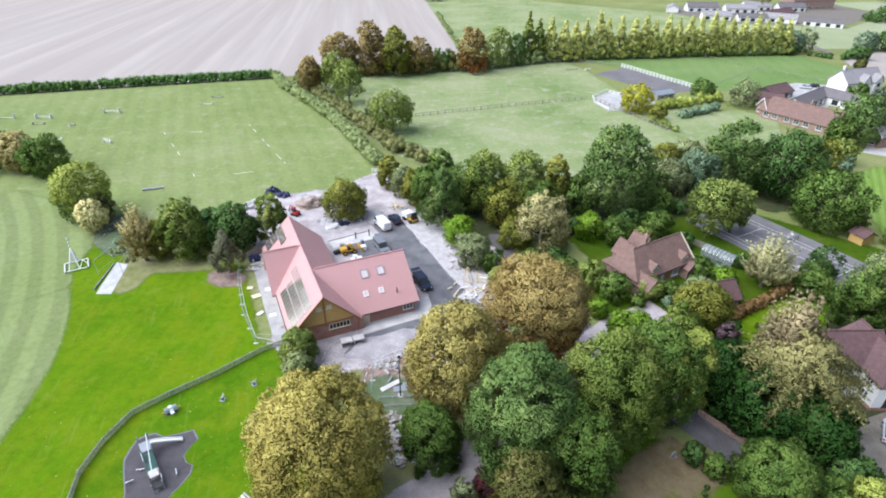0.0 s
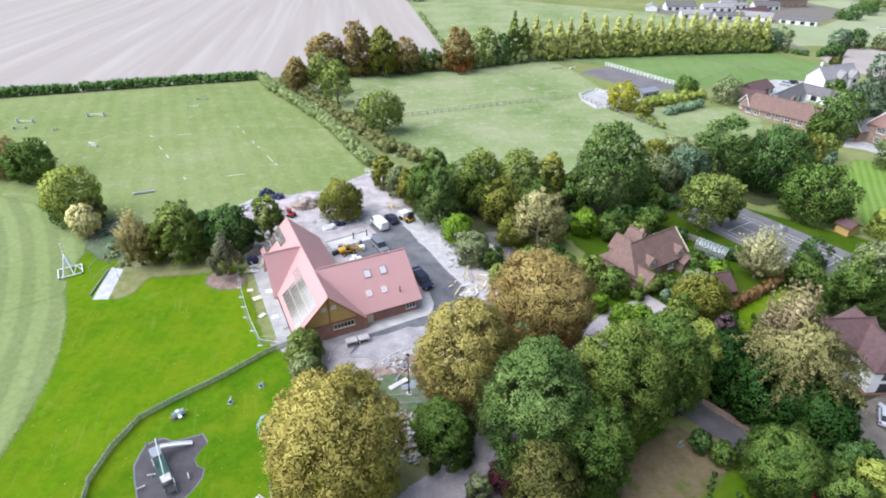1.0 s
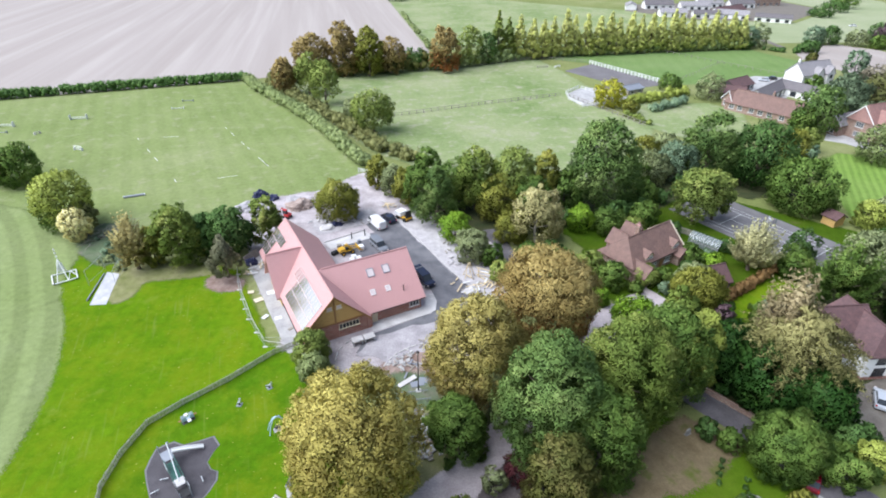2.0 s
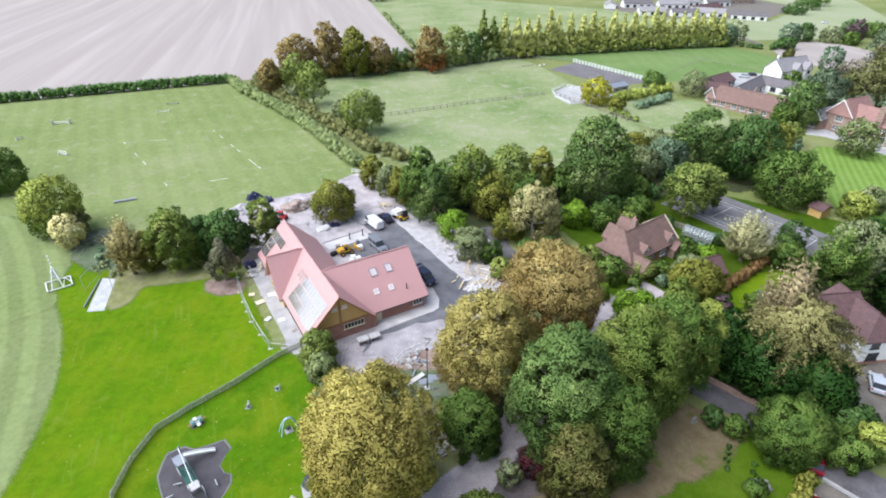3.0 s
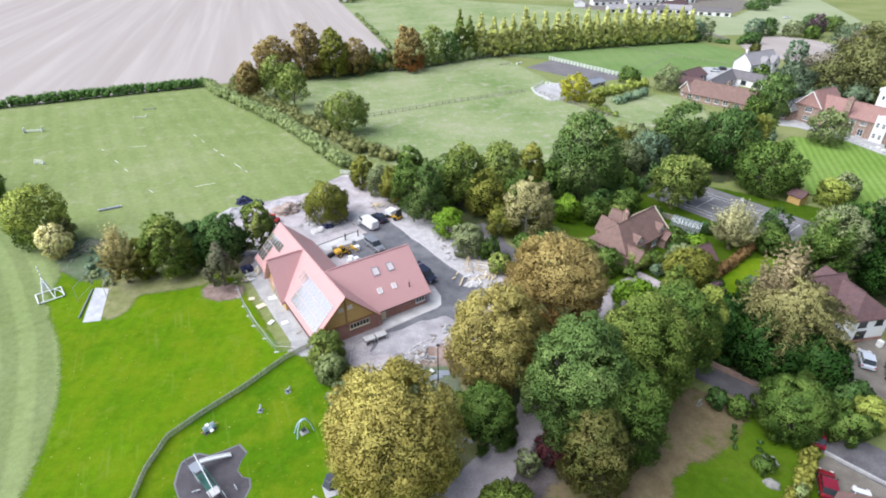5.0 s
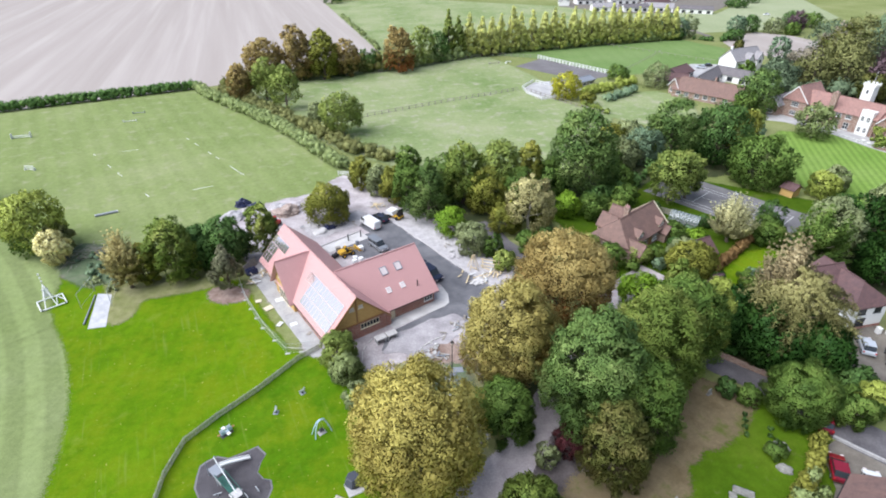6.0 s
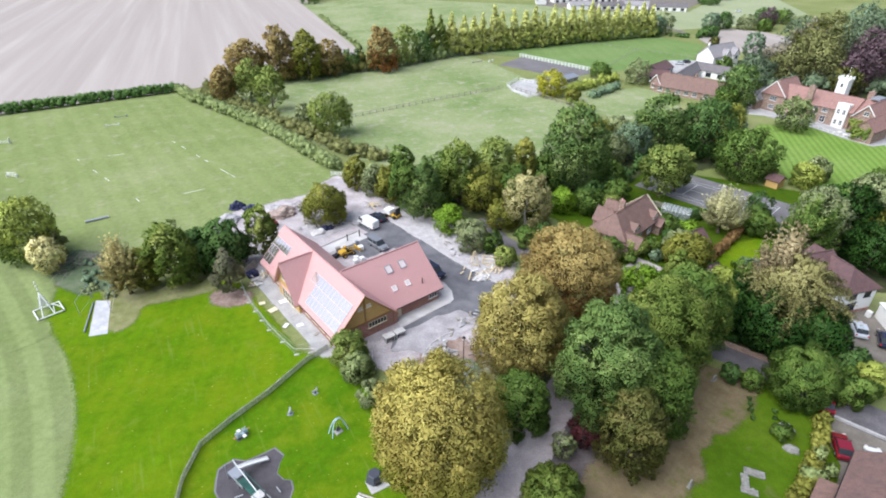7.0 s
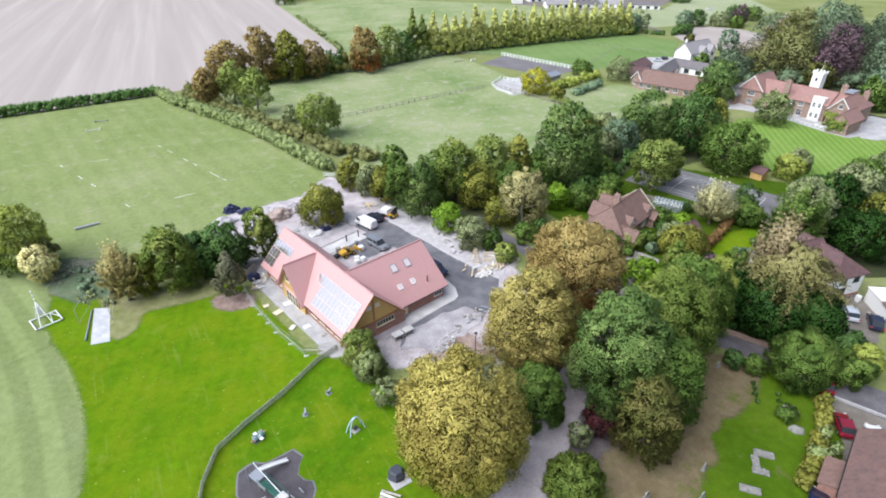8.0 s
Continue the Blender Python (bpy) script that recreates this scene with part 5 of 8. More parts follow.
# the blue and grey leaf tones partly stand in for haze over far trees
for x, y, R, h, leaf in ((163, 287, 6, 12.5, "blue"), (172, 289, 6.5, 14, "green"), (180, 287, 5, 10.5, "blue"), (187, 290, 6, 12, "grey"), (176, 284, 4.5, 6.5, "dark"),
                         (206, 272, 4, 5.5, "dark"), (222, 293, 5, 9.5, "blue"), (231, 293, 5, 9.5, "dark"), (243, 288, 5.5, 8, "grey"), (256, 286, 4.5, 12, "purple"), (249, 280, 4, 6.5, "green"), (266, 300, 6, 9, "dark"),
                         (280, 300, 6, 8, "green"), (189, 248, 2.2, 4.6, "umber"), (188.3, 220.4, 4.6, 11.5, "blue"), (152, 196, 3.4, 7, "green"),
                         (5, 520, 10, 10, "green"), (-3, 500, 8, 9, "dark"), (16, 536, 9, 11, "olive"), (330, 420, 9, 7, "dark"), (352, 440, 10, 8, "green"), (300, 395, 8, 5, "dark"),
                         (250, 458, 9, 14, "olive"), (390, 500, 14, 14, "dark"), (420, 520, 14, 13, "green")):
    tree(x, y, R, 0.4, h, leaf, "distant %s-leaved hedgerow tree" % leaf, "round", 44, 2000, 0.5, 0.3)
hedge("hedge", [(186, 282), (197, 270), (207, 281), (218, 290)], 1.6, 1.8, "dark", "dark hedge at the pale field", 1.0, 50, 0.45)
# woods behind the manor
GW = "wood behind the manor"
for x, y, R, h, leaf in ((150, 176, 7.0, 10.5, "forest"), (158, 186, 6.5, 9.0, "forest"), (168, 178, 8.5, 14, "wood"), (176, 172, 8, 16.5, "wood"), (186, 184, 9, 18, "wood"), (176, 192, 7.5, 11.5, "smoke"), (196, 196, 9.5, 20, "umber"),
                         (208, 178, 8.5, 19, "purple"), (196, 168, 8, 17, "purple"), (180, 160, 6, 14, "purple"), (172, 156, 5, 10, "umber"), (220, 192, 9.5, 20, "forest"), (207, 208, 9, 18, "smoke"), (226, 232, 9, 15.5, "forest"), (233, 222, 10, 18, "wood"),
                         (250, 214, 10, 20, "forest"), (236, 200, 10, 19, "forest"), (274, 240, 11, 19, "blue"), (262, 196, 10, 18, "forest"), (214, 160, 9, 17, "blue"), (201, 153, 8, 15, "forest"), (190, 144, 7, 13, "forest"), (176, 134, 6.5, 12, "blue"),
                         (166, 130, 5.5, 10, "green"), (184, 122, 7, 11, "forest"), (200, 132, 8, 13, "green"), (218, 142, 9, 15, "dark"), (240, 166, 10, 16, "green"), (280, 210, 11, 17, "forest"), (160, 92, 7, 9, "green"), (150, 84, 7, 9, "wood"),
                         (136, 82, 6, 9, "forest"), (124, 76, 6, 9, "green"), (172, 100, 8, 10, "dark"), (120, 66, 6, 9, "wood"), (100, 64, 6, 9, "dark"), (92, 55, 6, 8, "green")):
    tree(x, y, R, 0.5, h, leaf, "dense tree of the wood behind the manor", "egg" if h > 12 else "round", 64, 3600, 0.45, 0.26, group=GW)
tree(37.6, 54.0, 4.6, 0.5, 8.8, "yew", "dark green tree beside the road, shade put into its leaves", "round", 80, 8000, 0.32, 0.24)
tree(46.0, 40.0, 2.6, 0.4, 5.0, "dark", "dark shrub tree at the drive entrance", "round", 50, 5000, 0.28, 0.27)
hedge("scrub", [(134, 166), (146, 172), (160, 168), (172, 164), (184, 156), (190, 148)], 4.0, 4.0, "forest", "green understorey behind the manor", 1.6, 60, 0.42, "scrub", 0.6, 0.3)
hedge("hedge", [(12, 288), (10.5, 312), (5.6, 361), (0.5, 425)], 1.3, 1.7, "hedge", "scrappy hedge along the stubble edge", 1.2, 40, 0.4, "hedge", 0.7, 0.4)
# hedges
hedge("hedge", [(-54, 223), (-46, 232), (-20, 240), (4, 245.5), (22, 250)], 3.4, 5.5, "umber", "dense brown-green hedge under the autumn trees", 2.6, 60, 0.42, bough=0.7, ragged=0.25)
hedge("hedge", [(-420, 122), (-300, 160), (-163, 204.5), (-112, 219.5), (-67, 232)], 1.9, 3.5, "dark", "long dark hawthorn hedge at the stubble field", 9.0, 110, 0.27, bough=0.55, ragged=0.04)
hedge("hedge", [(-66, 229), (-60, 216), (-34.5, 175.5), (-15.5, 134.5)], 2.2, 3.4, "hedge", "pale green clipped hedge at the pitch", 9.0, 260, 0.22, bough=0.46, ragged=0.06)
hedge("scrub", [(-58, 229), (-28, 178), (-13, 150), (-3, 138)], 3.2, 1.9, "wood", "rough grey-brown scrub strip behind the hedge", 4.5, 190, 0.26, "scrub", 0.42, 0.3)
hedge("hedge", [(76.0, 187), (104.0, 199)], 1.6, 2.8, "lime", "clipped yellow-green garden hedge", 3.0, 150, 0.26)
hedge("hedge", [(70.2, 174.5), (74.6, 164)], 1.0, 1.6, "mixed", "low clipped garden hedge", 3.0, 150, 0.26)
hedge("flower_bed", [(80, 177), (97, 188)], 2.6, 1.8, "blue", "shrubby garden border below the barn", 2.4, 120, 0.3, "flower bed", 0.5, 0.3)
tree(101, 207, 4.4, 0.3, 5.6, "green", "round bush beside the arena", "round", 40, 2600, 0.34, 0.3, name="bush", category="bush")
tree(109, 192, 5.0, 0.4, 9.2, "grey", "grey-brown tree beside the barn", "round", 50, 3200, 0.34, 0.28)
tree(68.2, 185, 5.2, 0.4, 9.4, "lemon", "brilliant yellow round tree by the stables", "round", 80, 6000, 0.32, 0.24)
tree(72.5, 176, 2.6, 0.3, 4.6, "olive", "small olive tree under the yellow one", "round", 34, 2000, 0.32, 0.3)
hedge("hedge", [(47.6, 70.2), (62.6, 79.2)], 0.7, 1.9, "beech", "clipped brown beech hedge", 7.0, 420, 0.16, bough=0.9, ragged=0.03)
hedge("hedge", [(36.2, 34.2), (31.6, 30.2), (26.6, 27.2), (22.6, 25.0)], 0.95, 2.1, "goldhedge", "clipped yellow-green hedge beside the churchyard", 22.0, 800, 0.12, bough=0.46, ragged=0.03)
hedge("scrub", [(30.6, 28.4), (27.0, 26.6)], 1.3, 2.2, "hedge", "grey-green shrubs against the hedge", 3.0, 260, 0.24, "scrub", 0.6, 0.3)
hedge("bramble_patch", [(-67, 103), (-62, 95), (-56, 90.5)], 3.4, 0.5, "blue", "low weeds and brambles round the cut branches", 3.0, 130, 0.2, "brambles", 0.3, 0.4)
hedge("bramble_patch", [(-64, 92.5), (-58, 88.5)], 1.8, 0.6, "grey", "rough grass and brambles by the practice pitch", 3.5, 120, 0.2, "brambles", 0.4, 0.4)
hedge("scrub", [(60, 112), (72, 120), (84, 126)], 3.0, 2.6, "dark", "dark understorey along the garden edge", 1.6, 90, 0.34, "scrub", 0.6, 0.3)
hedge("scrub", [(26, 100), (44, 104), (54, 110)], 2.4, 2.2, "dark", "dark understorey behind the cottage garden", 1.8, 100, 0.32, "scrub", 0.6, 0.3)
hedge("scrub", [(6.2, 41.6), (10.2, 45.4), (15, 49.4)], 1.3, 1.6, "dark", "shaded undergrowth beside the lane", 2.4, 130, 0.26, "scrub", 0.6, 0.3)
hedge("scrub", [(35.4, 52.4), (38.6, 47.6), (41.6, 42.6)], 1.2, 1.8, "yew", "undergrowth along the road, shade put into its dark leaves", 2.4, 130, 0.26, "scrub", 0.6, 0.3)
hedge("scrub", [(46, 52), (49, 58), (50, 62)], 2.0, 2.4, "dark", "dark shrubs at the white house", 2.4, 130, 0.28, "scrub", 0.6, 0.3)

# ---- buildings ----
def roof_mesh(half, y0, y1, eave, ridge, thick=0.22, hip0=0.0, hip1=0.0):
    """A pitched roof as one thick shell, its ridge along y; hip0 and hip1 draw the ridge in at either end."""
    bm = bmesh.new()
    pts = [(-half, y0, eave), (half, y0, eave), (half, y1, eave), (-half, y1, eave), (0, y0 + hip0, ridge), (0, y1 - hip1, ridge)]
    t = [bm.verts.new(p) for p in pts]
    b = [bm.verts.new((p[0], p[1], p[2] - thick)) for p in pts]
    tops = [(0, 4, 5, 3), (1, 2, 5, 4)] + ([(0, 1, 4)] if hip0 else []) + ([(2, 3, 5)] if hip1 else [])
    for f in tops:
        bm.faces.new([t[i] for i in f])
        bm.faces.new([b[i] for i in f][::-1])
    loop = [0, 1] if hip0 else [0, 4, 1]
    loop += [2, 3] if hip1 else [2, 5, 3]
    for i, j in zip(loop, loop[1:] + loop[:1]):
        bm.faces.new((t[i], b[i], b[j], t[j]))
    return bm


def ridge_tiles(a, b, r=0.13):
    """Half-round ridge tiles laid end to end."""
    bm = bmesh.new()
    a, b = Vector(a), Vector(b)
    n = max(1, int((b - a).length / 0.45))
    for i in range(n):
        tube(bm, a.lerp(b, i / n), a.lerp(b, (i + 0.94) / n), r, r * 0.93, 8)
    return bm


WINDOW_CACHE = {}


def window(parent, at, turn, w, h, lights=2, rows=1, mat="white", name="window", glass="glass"):
    """A framed window set in a wall: frame, sill and a pane, facing along -y before its turn."""
    key = (w, h, lights, rows, mat, glass)
    if key not in WINDOW_CACHE:
        bm = bmesh.new()
        t, d = 0.08, 0.05
        box(bm, -w / 2 - t, w / 2 + t, -d, 0.05, 0, t)
        box(bm, -w / 2 - t, w / 2 + t, -d, 0.05, h - t, h)
        for i in range(lights + 1):
            x = -w / 2 + w * i / lights
            box(bm, x - t / 2, x + t / 2, -d - 0.002, 0.05, t, h - t)
        for j in range(1, rows):
            z = h * j / rows
            box(bm, -w / 2, w / 2, -d + 0.004, 0.05, z - t / 3, z + t / 3)
        box(bm, -w / 2 - 0.15, w / 2 + 0.15, -0.13, 0.02, -0.08, 0.004)
        me = bpy.data.meshes.new("window")
        bm.to_mesh(me)
        bm.free()
        me.materials.append(M[mat])
        pane = mesh_from("pane", [(-w / 2, -0.015, t / 2), (w / 2, -0.015, t / 2), (w / 2, -0.015, h - t / 2), (-w / 2, -0.015, h - t / 2)], [(0, 1, 2, 3)], M[glass])
        WINDOW_CACHE[key] = (me, pane)
    me, pane = WINDOW_CACHE[key]
    ob = piece(name, me, parent, pose(*at, 0, 0, turn))
    piece("pane", pane, ob, Matrix.Identity(4))
    return ob


def gable_walls(half, y0, y1, eave_at_wall, ridge, hip0=0.0, hip1=0.0):
    bm = bmesh.new()
    if hip0 or hip1:
        box(bm, -half, half, y0, y1, -0.2, eave_at_wall)
        if not hip0:
            prism(bm, [(-half, eave_at_wall), (half, eave_at_wall), (0, ridge)], y0, y0 + 0.3)
        if not hip1:
            prism(bm, [(-half, eave_at_wall), (half, eave_at_wall), (0, ridge)], y1 - 0.3, y1)
    else:
        prism(bm, [(-half, -0.2), (half, -0.2), (half, eave_at_wall), (0, ridge), (-half, eave_at_wall)], y0, y1)
    return bm


def wing(parent, half, y0, y1, eave, ridge, wall, roof, over=0.35, hip0=0.0, hip1=0.0, m=None):
    """Walls, roof and ridge tiles of one range of a house, its ridge along y."""
    slope = (ridge - eave) / (half + over)
    w = part("wall", gable_walls(half, y0, y1, eave + over * slope - 0.24, ridge - 0.24, hip0, hip1), M[wall], parent)
    r = part("roof", roof_mesh(half + over, y0 - over, y1 + over, eave, ridge, 0.22, hip0, hip1), M[roof], parent)
    t = part("ridge", ridge_tiles((0, y0 - over + hip0, ridge + 0.02), (0, y1 + over - hip1, ridge + 0.02)), M[roof], r)
    if m is not None:
        w.matrix_local, r.matrix_local = m, m
    return w, r


def barge(parent, half, y, eave, ridge, m, over=0.35):
    """White painted boards along the two slopes of a gable, at the roof's edge y."""
    for sx in (-1, 1):
        bm = bmesh.new()
        prism(bm, [(sx * (half + over), eave - 0.32), (sx * (half + over), eave + 0.03), (0, ridge + 0.03), (0, ridge - 0.32)], y, y + 0.08)
        ob = part("bargeboard", bm, M["white"], parent, "white painted bargeboard")
        ob.matrix_local = m


def chimney(parent, x, y, z0, z1, w=0.8, d=0.6, mat="brick_old", pots=2):
    bm = bmesh.new()
    box(bm, x - w / 2, x + w / 2, y - d / 2, y + d / 2, z0, z1)
    box(bm, x - w / 2 - 0.08, x + w / 2 + 0.08, y - d / 2 - 0.08, y + d / 2 + 0.08, z1 - 0.35, z1 - 0.18)
    ob = part("chimney", bm, M[mat], parent)
    for i in range(pots):
        px = x + (i - (pots - 1) / 2) * w * 0.5
        part("chimney_pot", piped((px, y, z1), (px, y, z1 + 0.4), 0.13, 0.11, 8), M["roof_new"], ob)
    return ob


def dormer(parent, at, turn, w, h, depth, wall, roof):
    """A small gabled dormer with a window, facing -y before its turn."""
    m = pose(*at, 0, 0, turn)
    bm = bmesh.new()
    prism(bm, [(-w / 2, 0), (w / 2, 0), (w / 2, h), (0, h + w * 0.45), (-w / 2, h)], 0, depth)
    body = part("dormer", bm, M[wall], parent)
    body.matrix_local = m
    part("dormer_roof", roof_mesh(w / 2 + 0.2, -0.2, depth, h - 0.1, h + w * 0.45 + 0.1, 0.1), M[roof], body)
    window(body, (0, -0.01, 0.25), 0, w * 0.6, h * 0.75, 2, 2)


# the new hall: a long range, an east wing, and a cross gable to the west
hall = thing("hall", pose(-17.2, 65.6, 0, 0, 0, 23.3), "new brick and oak-clad hall with pink-red tiled roofs", "building")
EAVE, RIDGE = 2.5, 8.25
part("wall", gable_walls(5.05, 0.7, 27.6, 3.0, RIDGE - 0.4), M["brick"], hall, "red brick wall")
part("roof", roof_mesh(5.65, 0.1, 28.2, EAVE, RIDGE, 0.25), M["roof_new"], hall, "long pink-red tiled roof")
wm = pose(0, 8.2, 0, 0, 0, -90)
o = part("wall", gable_walls(6.5, 0.5, 14.9, 2.9, RIDGE - 0.4), M["brick"], hall, "red brick wing wall")
o.matrix_local = wm
o = part("roof", roof_mesh(7.2, 0.0, 15.5, EAVE, RIDGE - 0.02, 0.25), M["roof_new"], hall, "tiled roof of the east wing")
o.matrix_local = wm
part("ridge", ridge_tiles((0, 0.6, RIDGE + 0.01), (0, 15.5, RIDGE + 0.01)), M["roof_new"], o)
cm = pose(0, 16.6, 0, 0, 0, 90)
o = part("wall", gable_walls(3.9, 1.0, 5.5, 2.7, RIDGE - 0.5), M["timber"], hall, "oak-clad cross gable wall")
o.matrix_local = cm
o = part("roof", roof_mesh(4.45, 0.0, 6.3, 2.2, RIDGE - 0.04, 0.25), M["roof_new"], hall, "tiled roof of the cross gable")
o.matrix_local = cm
part("ridge", ridge_tiles((0, 0.6, RIDGE), (0, 6.3, RIDGE)), M["roof_new"], o)
part("ridge", ridge_tiles((0, 0.1, RIDGE + 0.02), (0, 28.2, RIDGE + 0.02)), M["roof_new"], hall)
# oak cladding and beams on the near gable
bm = bmesh.new()
prism(bm, [(-4.95, 3.0), (4.95, 3.0), (0, RIDGE - 0.45)], 0.62, 0.75)
part("cladding", bm, M["timber"], hall, "warm oak cladding on the gable")
for sx in (-1, 1):
    bm = bmesh.new()
    prism(bm, [(sx * 5.6, EAVE - 0.35), (sx * 5.6, EAVE - 0.02), (0, RIDGE - 0.03), (0, RIDGE - 0.36)], 0.02, 0.10)
    part("bargeboard", bm, M["oak"], hall, "oak bargeboard")
part("beam", boxed(-0.13, 0.13, 0.54, 0.7, 3.0, RIDGE - 0.6), M["oak"], hall)
part("beam", boxed(-5.0, 5.0, 0.53, 0.7, 2.9, 3.12), M["oak"], hall)
window(hall, (2.1, 0.7, 1.55), 0, 3.2, 1.0, 6, 1, "cream")
for x in (-0.75, 0.75):
    window(hall, (x, 0.62, 5.6), 0, 0.7, 0.6, 1, 1, "cream", glass="skylight")
part("door", boxed(-0.55, 0.55, -0.05, 0.05, 0, 2.1, pose(6.6, 1.62, 0)), M["cream"], hall, "pale plywood door panel")
window(hall, (13.7, 1.68, 0.9), 0, 1.6, 1.1, 3, 1)
for y in (3.2, 5.6, 8.0, 10.4, 22.6, 25.0):
    window(hall, (-5.06, y, 0.9), -90, 1.6, 1.2, 3, 1, "cream")
part("door_frame", boxed(-5.62, -5.5, 14.6, 18.6, 0, 2.5), M["oak"], hall, "oak framed garden doors")
for y in (15.1, 16.1, 17.1, 18.1):
    window(hall, (-5.63, y, 0.15), -90, 0.8, 2.2, 1, 2, "cream")
for y in (15.6, 17.6):
    window(hall, (-5.52, y, 4.2), -90, 1.1, 1.3, 2, 1, "cream")
part("gutter", piped((-5.72, 0.1, EAVE - 0.12), (-5.72, 12.0, EAVE - 0.12), 0.07), M["black"], hall)
part("gutter", piped((5.72, 1.0, EAVE - 0.12), (15.4, 1.0, EAVE - 0.12), 0.07), M["black"], hall)
part("downpipe", piped((5.5, 0.95, 0), (5.5, 0.95, EAVE - 0.2), 0.05), M["black"], hall)
part("porch_pier", boxed(5.1, 5.9, 0.7, 1.5, -0.1, 2.5), M["brick"], hall)
# solar panels lie in the west slope
slope = math.atan2(RIDGE - EAVE, 5.65)
panel_bm = boxed(-0.5, 0.5, -0.82, 0.82, 0, 0.05)
panel_me = bpy.data.meshes.new("solar_panel")
panel_bm.to_mesh(panel_me)
panel_bm.free()
panel_me.materials.append(M["panel"])
rim_bm = bmesh.new()
for a in ((-0.498, -0.475, -0.825, 0.825), (0.475, 0.498, -0.825, 0.825), (-0.475, 0.475, -0.825, -0.78), (-0.475, 0.475, 0.78, 0.825)):
    box(rim_bm, *a, -0.01, 0.065)
rim_me = bpy.data.meshes.new("panel_rim")
rim_bm.to_mesh(rim_me)
rim_bm.free()
rim_me.materials.append(M["panel_frame"])


def on_west_slope(down, y, lift=0.03):
    """A pose on the hall's west slope, down metres from the ridge."""
    m = Matrix.Translation((-down * math.cos(slope), y, RIDGE - down * math.sin(slope))) @ pose(0, 0, 0, 0, -math.degrees(slope), 0) @ pose(0, 0, lift, 0, 0, 90)
    return m


for down, start, count in ((3.06, 0.95, 12), (4.72, 0.95, 10), (6.38, 0.95, 10), (2.95, 22.1, 6), (4.61, 25.0, 3), (6.27, 25.0, 3)):
    for i in range(count):
        p = piece("solar_panel", panel_me, hall, on_west_slope(down, start + 0.5 + i * 1.0), "dark glossy solar panel reflecting the sky")
        piece("panel_rim", rim_me, p, Matrix.Identity(4))
# roof lights on the wing's south slope
ws = math.atan2(RIDGE - EAVE, 7.2)


def on_wing_slope(down, x, lift=0.0):
    return Matrix.Translation((x, 8.2 - down * math.cos(ws), RIDGE - down * math.sin(ws))) @ pose(0, 0, lift, math.degrees(ws), 0, 0)


for x, d, w, h in ((8.0, 2.7, 1.0, 1.25), (10.7, 2.7, 1.0, 1.25), (7.3, 6.0, 0.62, 0.75), (9.9, 6.0, 0.62, 0.75)):
    bm = bmesh.new()
    for a in ((-w / 2 - 0.1, -w / 2, -h / 2 - 0.1, h / 2 + 0.1), (w / 2, w / 2 + 0.1, -h / 2 - 0.1, h / 2 + 0.1), (-w / 2, w / 2, -h / 2 - 0.1, -h / 2), (-w / 2, w / 2, h / 2, h / 2 + 0.1)):
        box(bm, *a, -0.05, 0.12)
    o = part("roof_light", bm, M["lead"] if h > 1 else M["white"], hall, "grey-framed roof light")
    o.matrix_local = on_wing_slope(d, x)
    part("pane", boxed(-w / 2, w / 2, -h / 2, h / 2, 0.02, 0.07), M["skylight"], o)
part("flue", piped((12.3, 2.7, 3.6), (12.3, 2.7, 4.9), 0.09, 0.09, 8), M["black"], hall)

# the tile-hung cottage
cottage = thing("cottage", pose(34.3, 82.2, 0, 0, 0, -60.95), "old cottage with weathered clay tiles and dormers", "house")
wing(cottage, 3.8, -2.6, 11.2, 2.9, 6.7, "brick_old", "roof_rose", 0.45, 2.6, 0.0)
verge = bmesh.new()
for sx in (-1, 1):
    prism(verge, [(sx * 4.28, 2.72), (sx * 4.28, 3.0), (0, 6.8), (0, 6.5)], 11.62, 11.86)
part("verge", verge, M["cream"], cottage, "pale stone verge of the gable")
for y in (1.8, 9.4):
    dormer(cottage, (3.75, y, 2.75), 90, 1.9, 1.25, 3.2, "cream", "roof_rose")
wing(cottage, 1.5, 2.8, 6.4, 2.3, 4.0, "brick_old", "roof_rose", 0.3, 0, 0, pose(0, -1.2, 0, 0, 0, -90))
wing(cottage, 1.6, 2.0, 5.4, 3.2, 5.9, "brick_old", "roof_rose", 0.3, 0, 0, pose(0, 6.0, 0, 0, 0, 90))
wing(cottage, 1.5, 2.0, 5.2, 3.2, 5.6, "brick_old", "roof_rose", 0.3, 0, 0, pose(0, 2.2, 0, 0, 0, 90))
wing(cottage, 1.1, 3.0, 5.2, 2.1, 3.4, "brick_old", "roof_rose", 0.3, 0, 0, pose(0, 10.2, 0, 0, 0, -90))
chimney(cottage, -0.5, 2.8, 4.5, 8.0)
chimney(cottage, -1.6, 4.4, 4.5, 7.4, 0.7, 0.6, pots=1)
window(cottage, (3.82, 3.4, 0.9), 90, 1.4, 1.2, 3, 2)
window(cottage, (3.82, 7.4, 0.9), 90, 1.4, 1.2, 3, 2)
window(cottage, (-0.6, -2.62, 0.9), 0, 1.6, 1.3, 3, 2, "cream")
part("door", boxed(-0.45, 0.45, -0.04, 0.04, 0, 2.0, pose(3.83, 5.6, 0, 0, 0, 90)), M["oak"], cottage)
